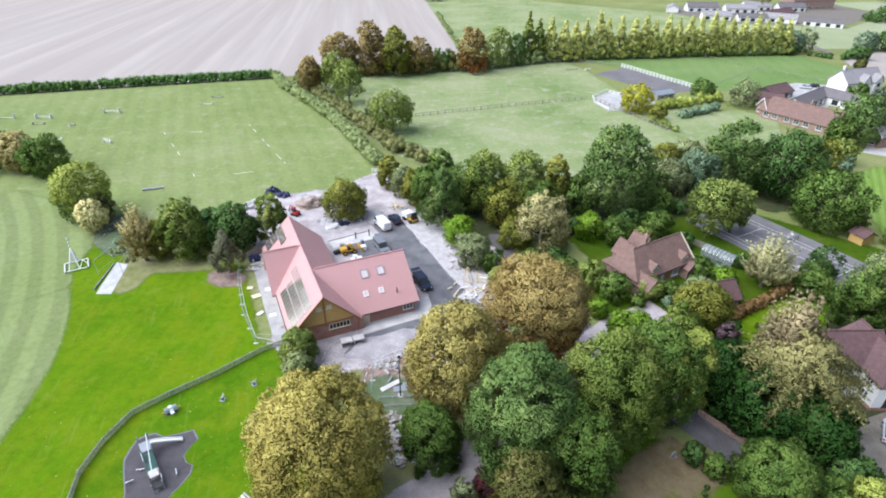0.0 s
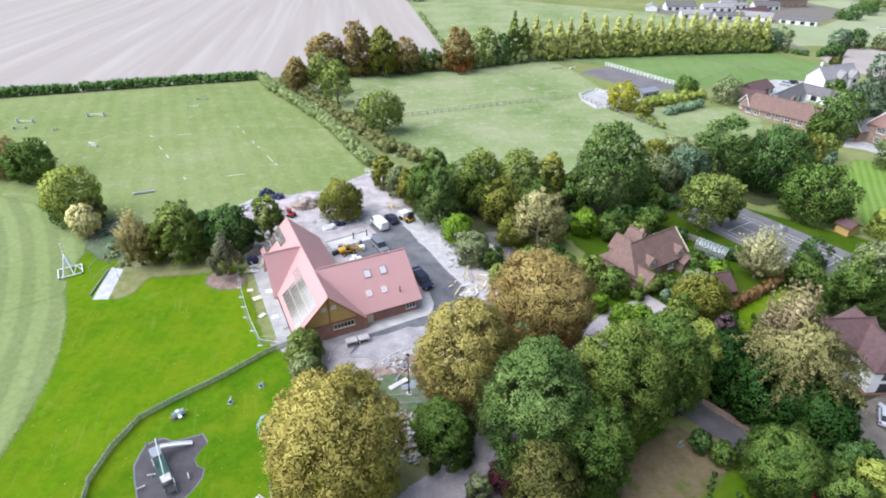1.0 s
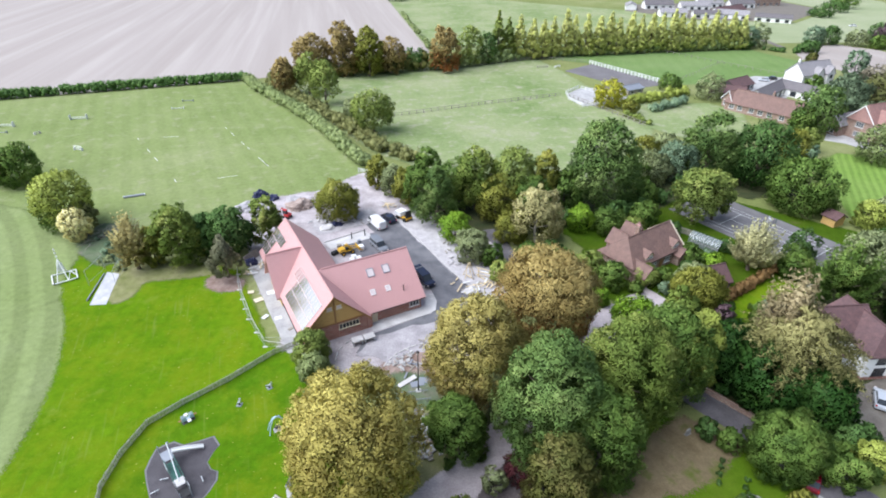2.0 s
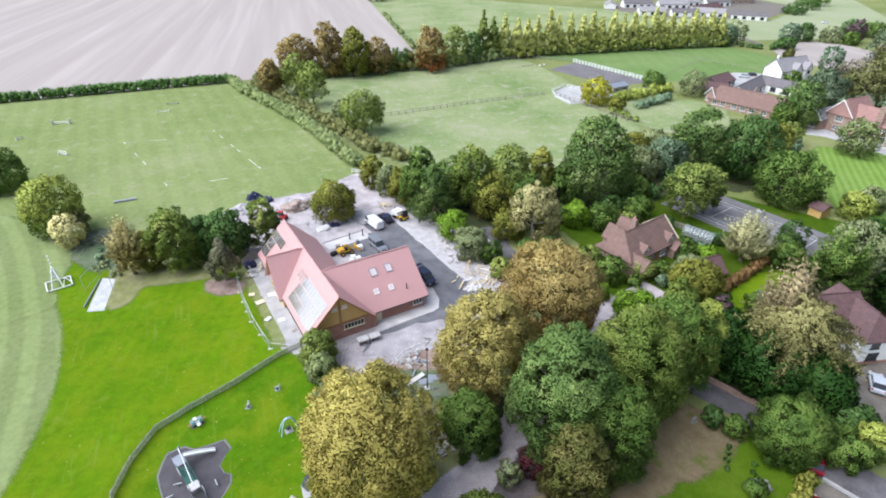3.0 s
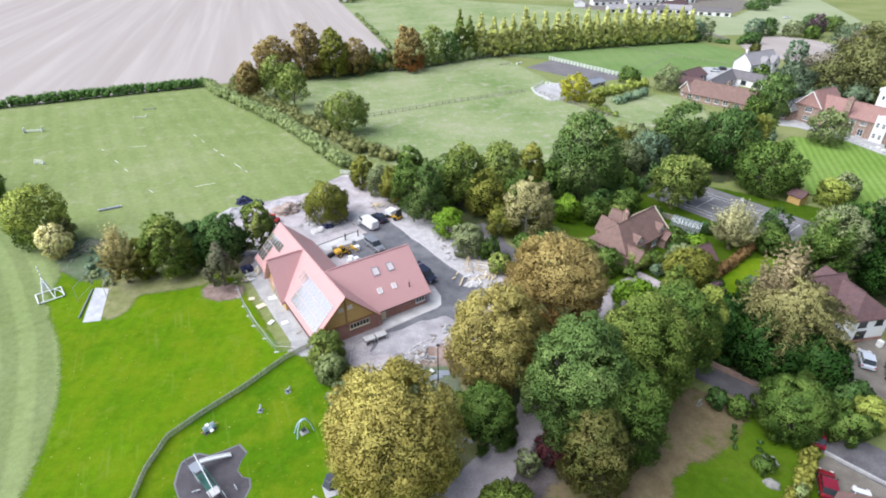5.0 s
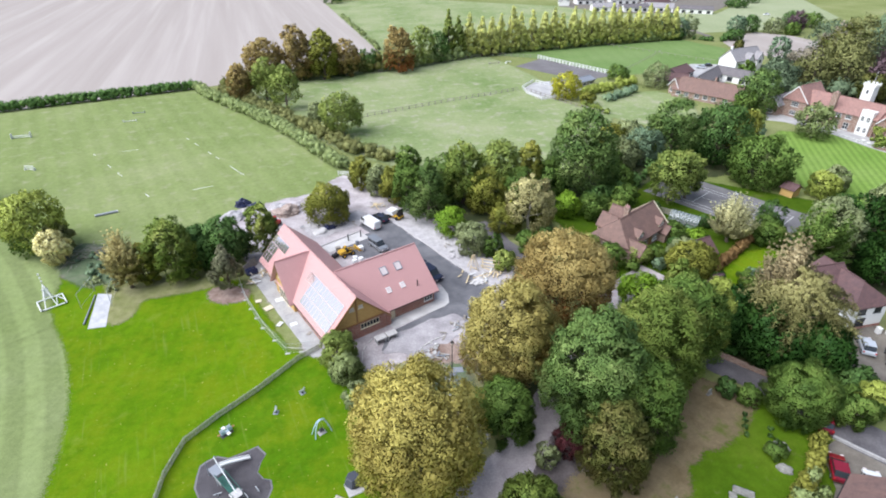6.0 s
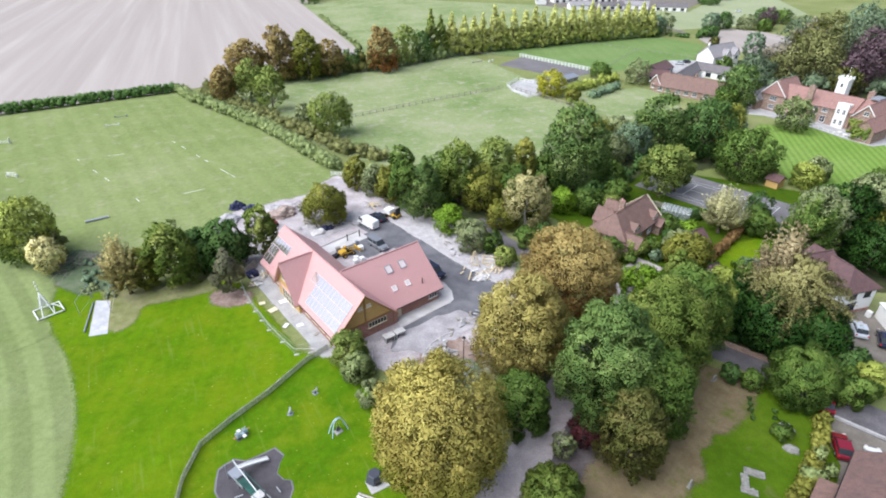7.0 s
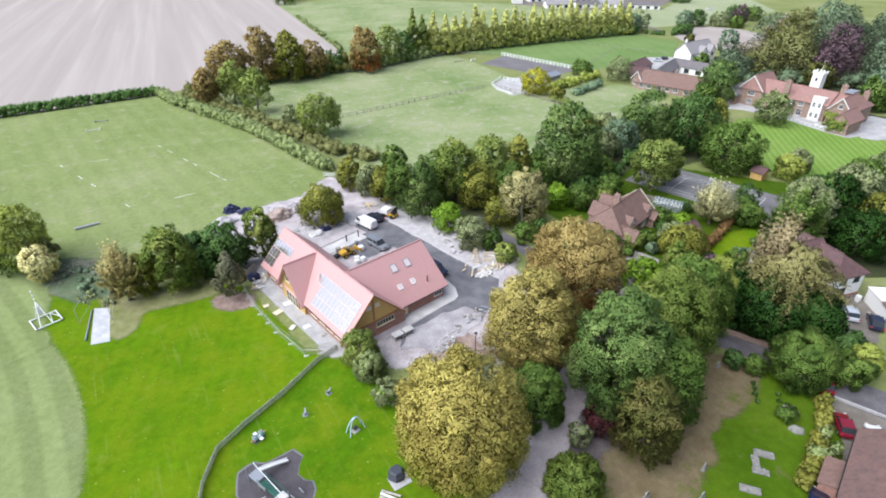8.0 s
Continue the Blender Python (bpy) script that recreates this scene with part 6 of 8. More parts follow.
# its outhouse and greenhouse
hut = thing("outhouse", pose(46.2, 75.2, 0, 0, 0, -78), "small brick outhouse with an old tiled roof", "outhouse")
wing(hut, 2.5, -2.6, 3.2, 2.2, 4.4, "brick_old", "roof_old", 0.35)
part("door", boxed(-0.5, 0.5, -0.04, 0.04, 0, 2.0, pose(2.53, 0.5, 0, 0, 0, 90)), M["oak"], hut)
gh = thing("greenhouse", pose(53.6, 88.6, 0, 0, 0, 38), "small glass greenhouse with a grey metal frame", "greenhouse")
prof = [(-1.3, 0), (-1.3, 1.5), (-0.8, 2.2), (0, 2.5), (0.8, 2.2), (1.3, 1.5), (1.3, 0)]
for y in np.linspace(-3, 3, 9):
    bm = bmesh.new()
    for a, b in zip(prof, prof[1:]):
        tube(bm, (a[0], y, a[1]), (b[0], y, b[1]), 0.025, n=5)
    part("rib", bm, M["steel"], gh)
for i, (a, b) in enumerate(zip(prof, prof[1:])):
    bm = bmesh.new()
    d = Vector((b[0] - a[0], b[1] - a[1])).normalized()
    nx, nz = -d.y * 0.01, d.x * 0.01
    prism(bm, [(a[0] - nx, a[1] - nz), (b[0] - nx, b[1] - nz), (b[0] + nx, b[1] + nz), (a[0] + nx, a[1] + nz)], -3, 3)
    part("glazing", bm, M["clear"], gh)
part("bench", boxed(-1.2, -0.5, -2.6, 2.6, 0.7, 0.76), M["grey_wood"], gh)

# the white house beside the drive
wh = thing("white_house", pose(58.6, 58.6, 0), "white-walled house with dark red hipped tiles", "house")
wing(wh, 3.3, -7.4, 2.6, 4.5, 7.2, "plaster", "roof_old", 0.45, 3.0, 0, pose(1.6, 0, 0))
wing(wh, 3.5, -8.6, 2.0, 4.6, 7.6, "plaster", "roof_old", 0.45, 0, 0, pose(0, 0, 0, 0, 0, -90))
chimney(wh, -7.8, 0.4, 4.0, 9.2, 1.1, 0.8)
window(wh, (0.3, -7.42, 2.9), 0, 1.3, 1.2, 3, 2, "black")
window(wh, (3.2, -7.42, 2.9), 0, 1.2, 1.2, 3, 2, "black")
window(wh, (0.6, -7.42, 0.7), 0, 1.7, 1.4, 3, 2, "black")
window(wh, (-1.72, -5.4, 2.9), -90, 1.4, 1.2, 3, 2)
window(wh, (-1.72, -5.4, 0.7), -90, 1.7, 1.4, 3, 2)
window(wh, (-4.2, -3.52, 2.9), 0, 1.3, 1.1, 3, 2)
window(wh, (-6.6, -3.52, 0.7), 0, 1.5, 1.3, 3, 2)
part("plinth", boxed(-1.76, 4.96, -7.46, 2.6, -0.1, 0.55), M["brick"], wh)
part("porch", boxed(-3.6, -1.8, -5.0, -3.4, 0, 2.3), M["plaster"], wh)
part("porch_roof", boxed(-3.8, -1.72, -5.2, -3.3, 2.3, 2.45), M["roof_old"], wh)
bm = bmesh.new()
tube(bm, (-7.8, 0.4, 9.0), (-7.8, 0.4, 11.4), 0.03, n=5)
for i in range(6):
    tube(bm, (-8.4 + i * 0.22, 0.0, 11.2), (-8.4 + i * 0.22, 0.9, 11.2), 0.015, n=4)
tube(bm, (-8.5, 0.4, 11.2), (-7.2, 0.4, 11.2), 0.02, n=5)
part("aerial", bm, M["steel"], wh)
gar = thing("garage", pose(64.2, 45.4, 0, 0, 0, -25), "white flat-roofed garage with a red lean-to in front", "garage")
part("wall", boxed(-3.0, 3.0, -1.05, 3.0, -0.1, 2.6), M["plaster"], gar)
part("lower_wall", boxed(-3.0, 3.0, -3.0, -1.053, -0.1, 2.1), M["plaster"], gar)
part("front", boxed(-2.98, 2.98, -3.12, -3.003, -0.1, 2.08), M["brick"], gar)
part("roof", boxed(-3.15, 3.15, -1.0, 3.15, 2.6, 2.78), M["plaster"], gar)
bm = bmesh.new()
prism(bm, [(-3.6, 2.05), (-1.02, 2.66), (-1.02, 2.8), (-3.6, 2.18)], -3.2, 3.2, "x")
part("lean_to_roof", bm, M["roof_rose"], gar, "red-brown tiled lean-to roof")
part("garage_door", boxed(-1.3, 1.3, -3.16, -3.122, 0, 2.05), M["white"], gar)

# the house beside the car park
rh = thing("roadside_house", pose(23.5, 16.6, 0, 0, 0, -60), "low house with a broad brown-red tiled roof", "house")
wing(rh, 4.4, 0.0, 13.2, 3.45, 7.0, "brick", "roof_brown", 0.5)
bm = bmesh.new()
prism(bm, [(-6.5, 0), (-4.403, 0), (-4.403, 2.45), (-6.5, 2.0)], 4.0, 8.2)
part("lean_to", bm, M["brick"], rh, "brick lean-to")
bm = bmesh.new()
prism(bm, [(-6.75, 1.95), (-4.41, 2.456), (-4.41, 2.62), (-6.75, 2.1)], 3.8, 8.4)
part("lean_to_roof", bm, M["roof_rose"], rh, "brown-red tiled lean-to roof")
part("gutter", piped((-4.95, -0.4, 3.28), (-4.95, 13.6, 3.28), 0.06, n=6), M["black"], rh)
window(rh, (1.2, 13.22, 0.9), 180, 1.4, 1.2, 3, 1)
window(rh, (-4.42, 10.6, 0.9), -90, 1.4, 1.2, 3, 1)

# the manor
mr = thing("manor", pose(131.0, 151.3, 0, 0, 0, -163.1), "long brick manor with red roofs and a white tower", "house")
wing(mr, 4.2, 6.0, 28.0, 5.2, 8.8, "brick_old", "roof_pink", 0.4, 0, 0, pose(-4.6, 0, 0))
wing(mr, 3.9, 0.0, 11.0, 5.6, 10.2, "brick_old", "roof_pink", 0.4, 0, 1.2, pose(-10.5, 4.0, 0, 0, 0, -90))
barge(mr, 3.9, 11.4, 5.6, 10.2, pose(-10.5, 4.0, 0, 0, 0, -90))
wing(mr, 3.0, 0.0, 6.0, 5.0, 8.6, "brick_old", "roof_pink", 0.4, 0, 0, pose(-14, 1.5, 0, 0, 0, -90))
wing(mr, 2.4, 0.0, 9.6, 3.4, 6.2, "brick_old", "roof_grey", 0.3, 0, 0, pose(-6.0, -1.6, 0, 0, 0, -90))
barge(mr, 2.4, 9.9, 3.4, 6.2, pose(-6.0, -1.6, 0, 0, 0, -90))
wing(mr, 5.4, 25.5, 36.0, 5.4, 9.4, "brick_old", "roof_pink", 0.4, 4.5, 4.5, pose(-7.0, 0, 0))
wing(mr, 3.2, 0.0, 9.6, 5.2, 9.2, "brick_old", "roof_pink", 0.4, 0, 0, pose(-7.2, 32.8, 0, 0, 0, -90))
barge(mr, 3.2, 10.0, 5.2, 9.2, pose(-7.2, 32.8, 0, 0, 0, -90))
wing(mr, 2.6, 0.0, 9.4, 3.6, 6.6, "brick_old", "roof_pink", 0.4, 0, 0, pose(-1.0, 35.8, 0, 0, 0, -90))
bm = bmesh.new()
box(bm, -2.4, 0.3, 23.6, 27.0, 0, 7.2)
for i in range(5):
    box(bm, 0.0, 0.3, 23.6 + i * 0.73, 24.0 + i * 0.73, 7.2, 7.7)
part("bay", bm, M["plaster"], mr, "white plastered bay")
tower = part("tower", boxed(-11.3, -8.3, 17.9, 20.9, 0, 12.4), M["plaster"], mr, "white square tower")
for i in range(4):
    for a in ((-11.4 + i * 0.9, -10.9 + i * 0.9, 17.6, 17.95), (-11.4 + i * 0.9, -10.9 + i * 0.9, 20.85, 21.2)):
        part("battlement", boxed(*a, 12.3, 13.2), M["plaster"], tower)
for i in range(1, 3):
    for a in ((-11.6, -11.25, 17.6 + i * 0.95, 18.1 + i * 0.95), (-8.35, -8.0, 17.6 + i * 0.95, 18.1 + i * 0.95)):
        part("battlement", boxed(*a, 12.3, 13.2), M["plaster"], tower)
part("flagpole", piped((-10.4, 19.4, 12.2), (-10.4, 19.4, 16.6), 0.06, 0.03, 6), M["white"], tower)
window(mr, (-8.28, 19.4, 10.0), 90, 0.7, 1.2, 1, 1, glass="glass")
for y in (24.5, 26.1):
    for z in (1.0, 4.2):
        window(mr, (0.31, y, z), 90, 0.8, 1.5, 2, 2)
for y in (9.0, 12.0, 17.4, 20.4):
    window(mr, (-0.38, y, 3.6), 90, 1.6, 1.3, 3, 2)
for y in (12.2, 17.4, 20.4):
    window(mr, (-0.38, y, 0.4), 90, 1.5, 2.1, 2, 2)
window(mr, (0.52, 4.2, 3.6), 90, 2.2, 1.5, 3, 2)
window(mr, (0.52, 4.2, 0.9), 90, 1.8, 1.4, 3, 2)
window(mr, (3.62, -1.6, 0.6), 90, 1.8, 2.0, 3, 2)
window(mr, (2.42, 32.8, 5.9), 90, 1.3, 1.3, 2, 2)
window(mr, (8.42, 35.0, 0.9), 90, 0.9, 1.4, 2, 1)
window(mr, (8.42, 36.8, 0.9), 90, 0.9, 1.4, 2, 1)
chimney(mr, -0.1, 15.0, 0.0, 10.6, 1.0, 1.7)
chimney(mr, -10.6, 27.6, 6.0, 10.0, 1.1, 1.7)
chimney(mr, -10.2, 34.2, 5.0, 9.6, 1.1, 1.6)
part("lead_flat", boxed(-9.4, -5.0, 29.6, 32.2, 9.0, 9.5), M["lead"], mr, "flat lead roof between the hips")
rngi = np.random.default_rng(5)
ic = np.concatenate([np.column_stack([8.4 + rngi.uniform(-0.1, 0.2, 26), rngi.uniform(33.4, 37.6, 26), rngi.uniform(0.6, 4.2, 26)]),
                     np.column_stack([2.45 + rngi.uniform(-0.1, 0.15, 30), rngi.uniform(29.8, 33.4, 30), rngi.uniform(0.6, 4.6, 30)])])
iv = new("ivy", foliage_mesh("ivy", L["tipped"], rngi, ic, rngi.uniform(0.4, 0.8, 56), 5200, 0.22))
iv.parent = mr
iv["label"] = "yellow-green creeper on the wall"

# the converted barn and the farm behind it
bn = thing("barn_house", pose(112.4, 181.2, 0, 0, 0, -148), "converted barn with red-brown tiles and white windows", "house")
wing(bn, 4.3, -1.0, 22.0, 2.7, 6.7, "brick_old", "roof_rose", 0.4, 1.6, 0)
for y in (1.5, 4.4, 8.4, 11.4, 14.4, 18.4):
    window(bn, (4.32, y, 0.9), 90, 1.6, 1.5, 2, 2)
cross = pose(112.4, 181.2, 0, 0, 0, -148).inverted() @ pose(109.9, 181.2, 0, 0, 0, -90)
wing(bn, 3.3, 0.0, 7.0, 2.7, 6.1, "brick_old", "roof_rose", 0.4, 0, 0, cross)
barge(bn, 3.3, -0.5, 2.7, 6.1, cross, 0.4)
o = window(bn, (0, 0, 0), 0, 4.4, 1.5, 5, 2)
o.matrix_local = cross @ pose(0, -0.02, 0.9)
chimney(bn, -0.6, 12.0, 5.5, 7.8, 0.7, 0.6)


def farm_range(name, m, half, length, eave, ridge, wall, roof, label, openings=0, side=1):
    ob = thing(name, m, label, "farm building")
    wing(ob, half, 0, length, eave, ridge, wall, roof, 0.35)
    for i in range(openings):
        window(ob, (side * (half + 0.02), (i + 0.5) * length / openings, 0.5), 90 * side, length / openings * 0.42, min(1.8, eave * 0.6), 2, 1, "white" if wall != "plaster" else "black")
    return ob


farm_range("dark_barn", pose(112.6, 198.4, 0, 0, 0, -124), 3.3, 12, 2.3, 4.5, "dark_boards", "roof_old", "low dark boarded barn with old tiles", 3)
farm_range("dark_barn", pose(121.2, 201.6, 0, 0, 0, -60), 3.7, 13, 2.4, 4.7, "dark_boards", "roof_old", "dark boarded barn in the yard", 3)
farm_range("cart_shed", pose(122.8, 185.6, 0, 0, 0, -52), 3.1, 24, 2.7, 5.0, "plaster", "roof_dark", "white-walled cart shed with dark tiles", 5)
farm_range("cart_shed", pose(142.2, 200.6, 0, 0, 0, -157), 3.0, 15, 2.7, 5.0, "plaster", "roof_dark", "white outbuilding with a slate roof", 3)
fh = farm_range("farmhouse", pose(152.6, 208.6, 0, 0, 0, -75), 4.2, 17, 5.0, 9.3, "plaster", "roof_grey", "white farmhouse with a slate roof", 4)
for y in (7.5, 13.5):
    wing(fh, 1.8, 3.0, 5.6, 5.0, 8.0, "plaster", "roof_grey", 0.25, 0, 0, pose(0, y, 0, 0, 0, -90))
    window(fh, (5.62, y, 3.6), 90, 1.2, 1.2, 2, 2, "black")
chimney(fh, 0, 0.8, 8.0, 10.6, 0.8, 0.7, "plaster")
GS = "distant stable ranges"
for x, y, rz, half, ln, e, r, wall, roof in ((222, 398, -124, 4.5, 48, 3.0, 5.6, "plaster", "roof_grey"), (184, 404, -100, 4.5, 40, 3.0, 5.6, "plaster", "roof_grey"), (190, 446, -96, 5.0, 48, 3.2, 6.4, "plaster", "roof_dark"),
                                             (176, 436, -20, 4.0, 16, 3.0, 5.0, "plaster", "roof_grey"), (236, 452, -90, 5.0, 44, 3.2, 6.6, "plaster", "roof_grey"), (222, 398, -60, 4.5, 34, 3.4, 6.4, "plaster", "roof_old")):
    for i in range(2 if ln > 36 else 1):
        n = ln * (0.46 if ln > 36 else 1.0)
        m = pose(x, y, 0, 0, 0, rz) @ pose(0.9 * half * i, i * ln * 0.55, 0)
        ob = farm_range("stables", m, half * (1 - 0.15 * i), n, e, r - 0.5 * i, wall, ("roof_grey" if roof == "roof_dark" else "roof_dark") if i else roof, "distant white stable range with a dark roof", int(n / 5))
        ob["group"] = GS
bh = farm_range("brick_house", pose(276, 462, 0, 0, 0, -84), 8.0, 34, 6.5, 13.0, "brick_old", "roof_brown", "large distant red brick house", 6)
farm_range("field_shelter", pose(75, 196.5, 0, 0, 0, 20), 2.0, 5.5, 2.2, 2.9, "plaster", "roof_dark", "small white field shelter", 1)
farm_range("field_shelter", pose(79.5, 201.0, 0, 0, 0, -65), 2.8, 8.0, 2.2, 3.2, "grey_wood", "lead", "low stable with a pale grey felt roof", 2)
shed = farm_range("shed", pose(86.6, 94.6, 0, 0, 0, 20), 1.6, 2.8, 2.0, 3.0, "timber", "roof_old", "small brown timber summerhouse", 1)

# ---- vehicles ----
def wheel_mesh(r, w):
    bm = bmesh.new()
    tube(bm, (-w / 2, 0, 0), (w / 2, 0, 0), r, n=16)
    return bm


def car(name, x, y, turn, paint_key, label, length=4.3, width=1.78, height=1.45, kind="car", base=0.07):
    """A car, van or pick-up, its nose along +y: shaped body, dark glazing, lamps and wheels."""
    ob = thing(name, pose(x, y, base + 0.04, 0, 0, turn), label, name.replace("_", " "))
    h, l, w = height, length / 2, width / 2
    if kind == "van":
        low = [(-l, 0.35), (-l, h * 0.97), (-l + 0.08, h), (l * 0.42, h), (l * 0.62, h * 0.93), (l * 0.80, h * 0.56), (l * 0.98, h * 0.44), (l, 0.35)]
        cab = None
    elif kind in ("canopy", "estate"):
        low = [(-l, 0.4), (-l, 0.98), (l * 0.5, 1.0), (l * 0.96, 0.92), (l, 0.4)]
        cab = [(-l * 0.97, 0.98), (-l * 0.92, h - 0.05), (-l * 0.85, h), (l * 0.22, h - 0.02), (l * 0.52, 0.98)]
    else:
        low = [(-l, 0.3), (-l, 0.78), (-l * 0.9, 0.9), (l * 0.5, 0.9), (l * 0.95, 0.72), (l, 0.3)]
        cab = [(-l * 0.86, 0.88), (-l * 0.66, h - 0.04), (-l * 0.4, h), (l * 0.12, h - 0.02), (l * 0.52, 0.88)]
    bm = bmesh.new()
    prism(bm, low, -w, w, "x")
    bmesh.ops.recalc_face_normals(bm, faces=bm.faces)
    if kind == "van":
        for v in bm.verts:
            v.co.x *= 1.0 - 0.14 * max(0.0, (v.co.z - 0.9) / (h - 0.9))
    bmesh.ops.bevel(bm, geom=bm.edges[:], offset=0.16 if kind == "van" else 0.07, segments=3, affect="EDGES")
    part("body", bm, M[paint_key], ob)
    if cab:
        bm = bmesh.new()
        prism(bm, cab, -w + 0.14, w - 0.14, "x")
        part("glazing", bm, M["glass"], ob)
        top = [p for p in cab if p[1] > 1.0]
        bm = bmesh.new()
        prism(bm, [(top[0][0] + 0.06, h - 0.06), (top[0][0] + 0.14, h + 0.02), (top[-1][0] - 0.05, h + 0.02), (top[-1][0] + 0.04, h - 0.06)], -w + 0.12, w - 0.12, "x")
        part("roof", bm, M[paint_key], ob)
        for i, yy in enumerate((cab[1][0] + 0.02, (cab[1][0] + cab[3][0]) / 2, cab[3][0])):
            for sx in (-1, 1):
                part("pillar", boxed(sx * (w - 0.15) - 0.03, sx * (w - 0.15) + 0.03, yy - 0.05, yy + 0.05, 0.85, h), M[paint_key], ob)
    else:
        bm = bmesh.new()
        prism(bm, [(l * 0.635, h * 0.90), (l * 0.655, h * 0.915), (l * 0.815, h * 0.575), (l * 0.795, h * 0.56)], -w + 0.12, w - 0.12, "x")
        part("windscreen", bm, M["glass"], ob)
        for sx in (-1, 1):
            part("side_window", boxed(sx * w - 0.02, sx * w + 0.02, l * 0.30, l * 0.66, h * 0.58, h * 0.86), M["glass"], ob)
    if kind == "canopy":
        part("canopy", boxed(-w + 0.10, w - 0.10, -l + 0.02, -l * 0.18, 0.96, h + 0.06, None, 0.06), M[paint_key], ob, "grey fibreglass canopy")
        for sx in (-1, 1):
            part("side_window", boxed(sx * (w - 0.1) - 0.012, sx * (w - 0.1) + 0.012, -l * 0.9, -l * 0.25, 1.15, h - 0.2), M["glass"], ob)
    if kind == "estate":
        part("tailgate", boxed(-w + 0.14, w - 0.14, -l - 0.75, -l + 0.04, h + 0.02, h + 0.08, None, 0.02), M[paint_key], ob, "raised tailgate")
    for sy in (-0.62, 0.62):
        for sx in (-1, 1):
            wl = part("wheel", wheel_mesh(0.33, 0.22), M["tyre"], ob)
            wl.location = (sx * (w - 0.1), sy * l, 0.33 - 0.09 + 0.05)
            part("rim", wheel_mesh(0.2, 0.235), M["steel"], wl)
    for sx in (-1, 1):
        part("headlight", boxed(sx * w * 0.72 - 0.16, sx * w * 0.72 + 0.16, l - 0.12, l + 0.015, 0.62, 0.76), M["skylight"], ob)
        part("tail_lamp", boxed(sx * w * 0.84 - 0.1, sx * w * 0.84 + 0.1, -l - 0.015, -l + 0.08, 0.66, 0.9), M["lamp_red"], ob)
        part("mirror", boxed(sx * (w + 0.08) - 0.08, sx * (w + 0.08) + 0.08, l * 0.36, l * 0.36 + 0.1, 0.92, 1.08), M["black"], ob)
    return ob


car("van", -12.0, 102.2, 30, "car_white", "white panel van parked on the drive", 5.4, 1.95, 2.15, "van")
car("car", -9.5, 104.6, 28, "car_navy", "dark blue estate car beside the van", 4.4)
car("pickup", -11.4, 92.9, 208, "car_grey", "grey pick-up truck with a tall canopy over its bed", 5.0, 1.85, 1.8, "canopy")
car("off_roader", -3.1, 80.4, 207, "car_navy", "dark blue off-roader with its tailgate open beside the hall", 4.7, 1.9, 1.85, "estate")
car("car", 56.6, 47.0, -37, "car_silver", "silver hatchback on the gravel drive", 4.2, 1.8, 1.5)
car("car", 58.2, 44.0, -45, "car_navy", "dark blue car on the gravel drive", 4.4, 1.8, 1.6)
car("car", 34.9, 30.1, -36, "car_red", "dark red hatchback on the forecourt", 4.1, 1.75, 1.45)
car("car", 37.0, 27.3, -36, "car_white", "white car behind the roadside house", 4.1, 1.75, 1.45)
car("car", 38.9, 36.4, -36, "car_red", "red car half under the roadside tree", 4.0, 1.75, 1.45)
car("car", 146.5, 217.0, 60, "car_silver", "silver car in the farm courtyard", 4.3)
car("car", 151.0, 219.0, 75, "car_black", "dark car in the farm courtyard", 4.3)
car("car", 22.4, 22.9, -58, "car_navy", "dark blue car beside the lean-to", 4.2)
car("car", 292.0, 352.0, 70, "car_white", "white car on grass beyond the stables", 4.3, base=0.0)


# ---- site machines ----
def digger(x, y, turn, label, paint_key="yellow_paint", s=1.0):
    ob = thing("excavator", pose(x, y, 0.1, 0, 0, turn), label, "excavator")
    ob.scale = (s, s, s)
    for sx in (-1, 1):
        bm = bmesh.new()
        prism(bm, [(-1.3, 0.25), (-1.1, 0.0), (1.1, 0.0), (1.3, 0.25), (1.1, 0.55), (-1.1, 0.55)], sx * 0.75 - 0.2, sx * 0.75 + 0.2, "x")
        part("track", bm, M["tyre"], ob)
    part("body", boxed(-0.85, 0.85, -1.2, 0.5, 0.65, 1.35, None, 0.1), M[paint_key], ob)
    part("cab", boxed(-0.8, 0.1, -0.4, 0.75, 1.35, 2.5, None, 0.08), M["glass"], ob)
    part("cab_roof", boxed(-0.85, 0.15, -0.45, 0.8, 2.5, 2.6), M[paint_key], ob)
    part("boom", piped((0.45, 0.5, 1.2), (0.45, 1.9, 2.5), 0.16, 0.13, 6), M[paint_key], ob)
    part("arm", piped((0.45, 1.9, 2.5), (0.45, 2.9, 1.1), 0.13, 0.09, 6), M[paint_key], ob)
    bm = bmesh.new()
    prism(bm, [(2.7, 1.15), (3.2, 1.0), (3.2, 0.5), (2.75, 0.25), (2.55, 0.6)], 0.1, 0.8, "x")
    part("bucket", bm, M["steel"], ob)
    return ob


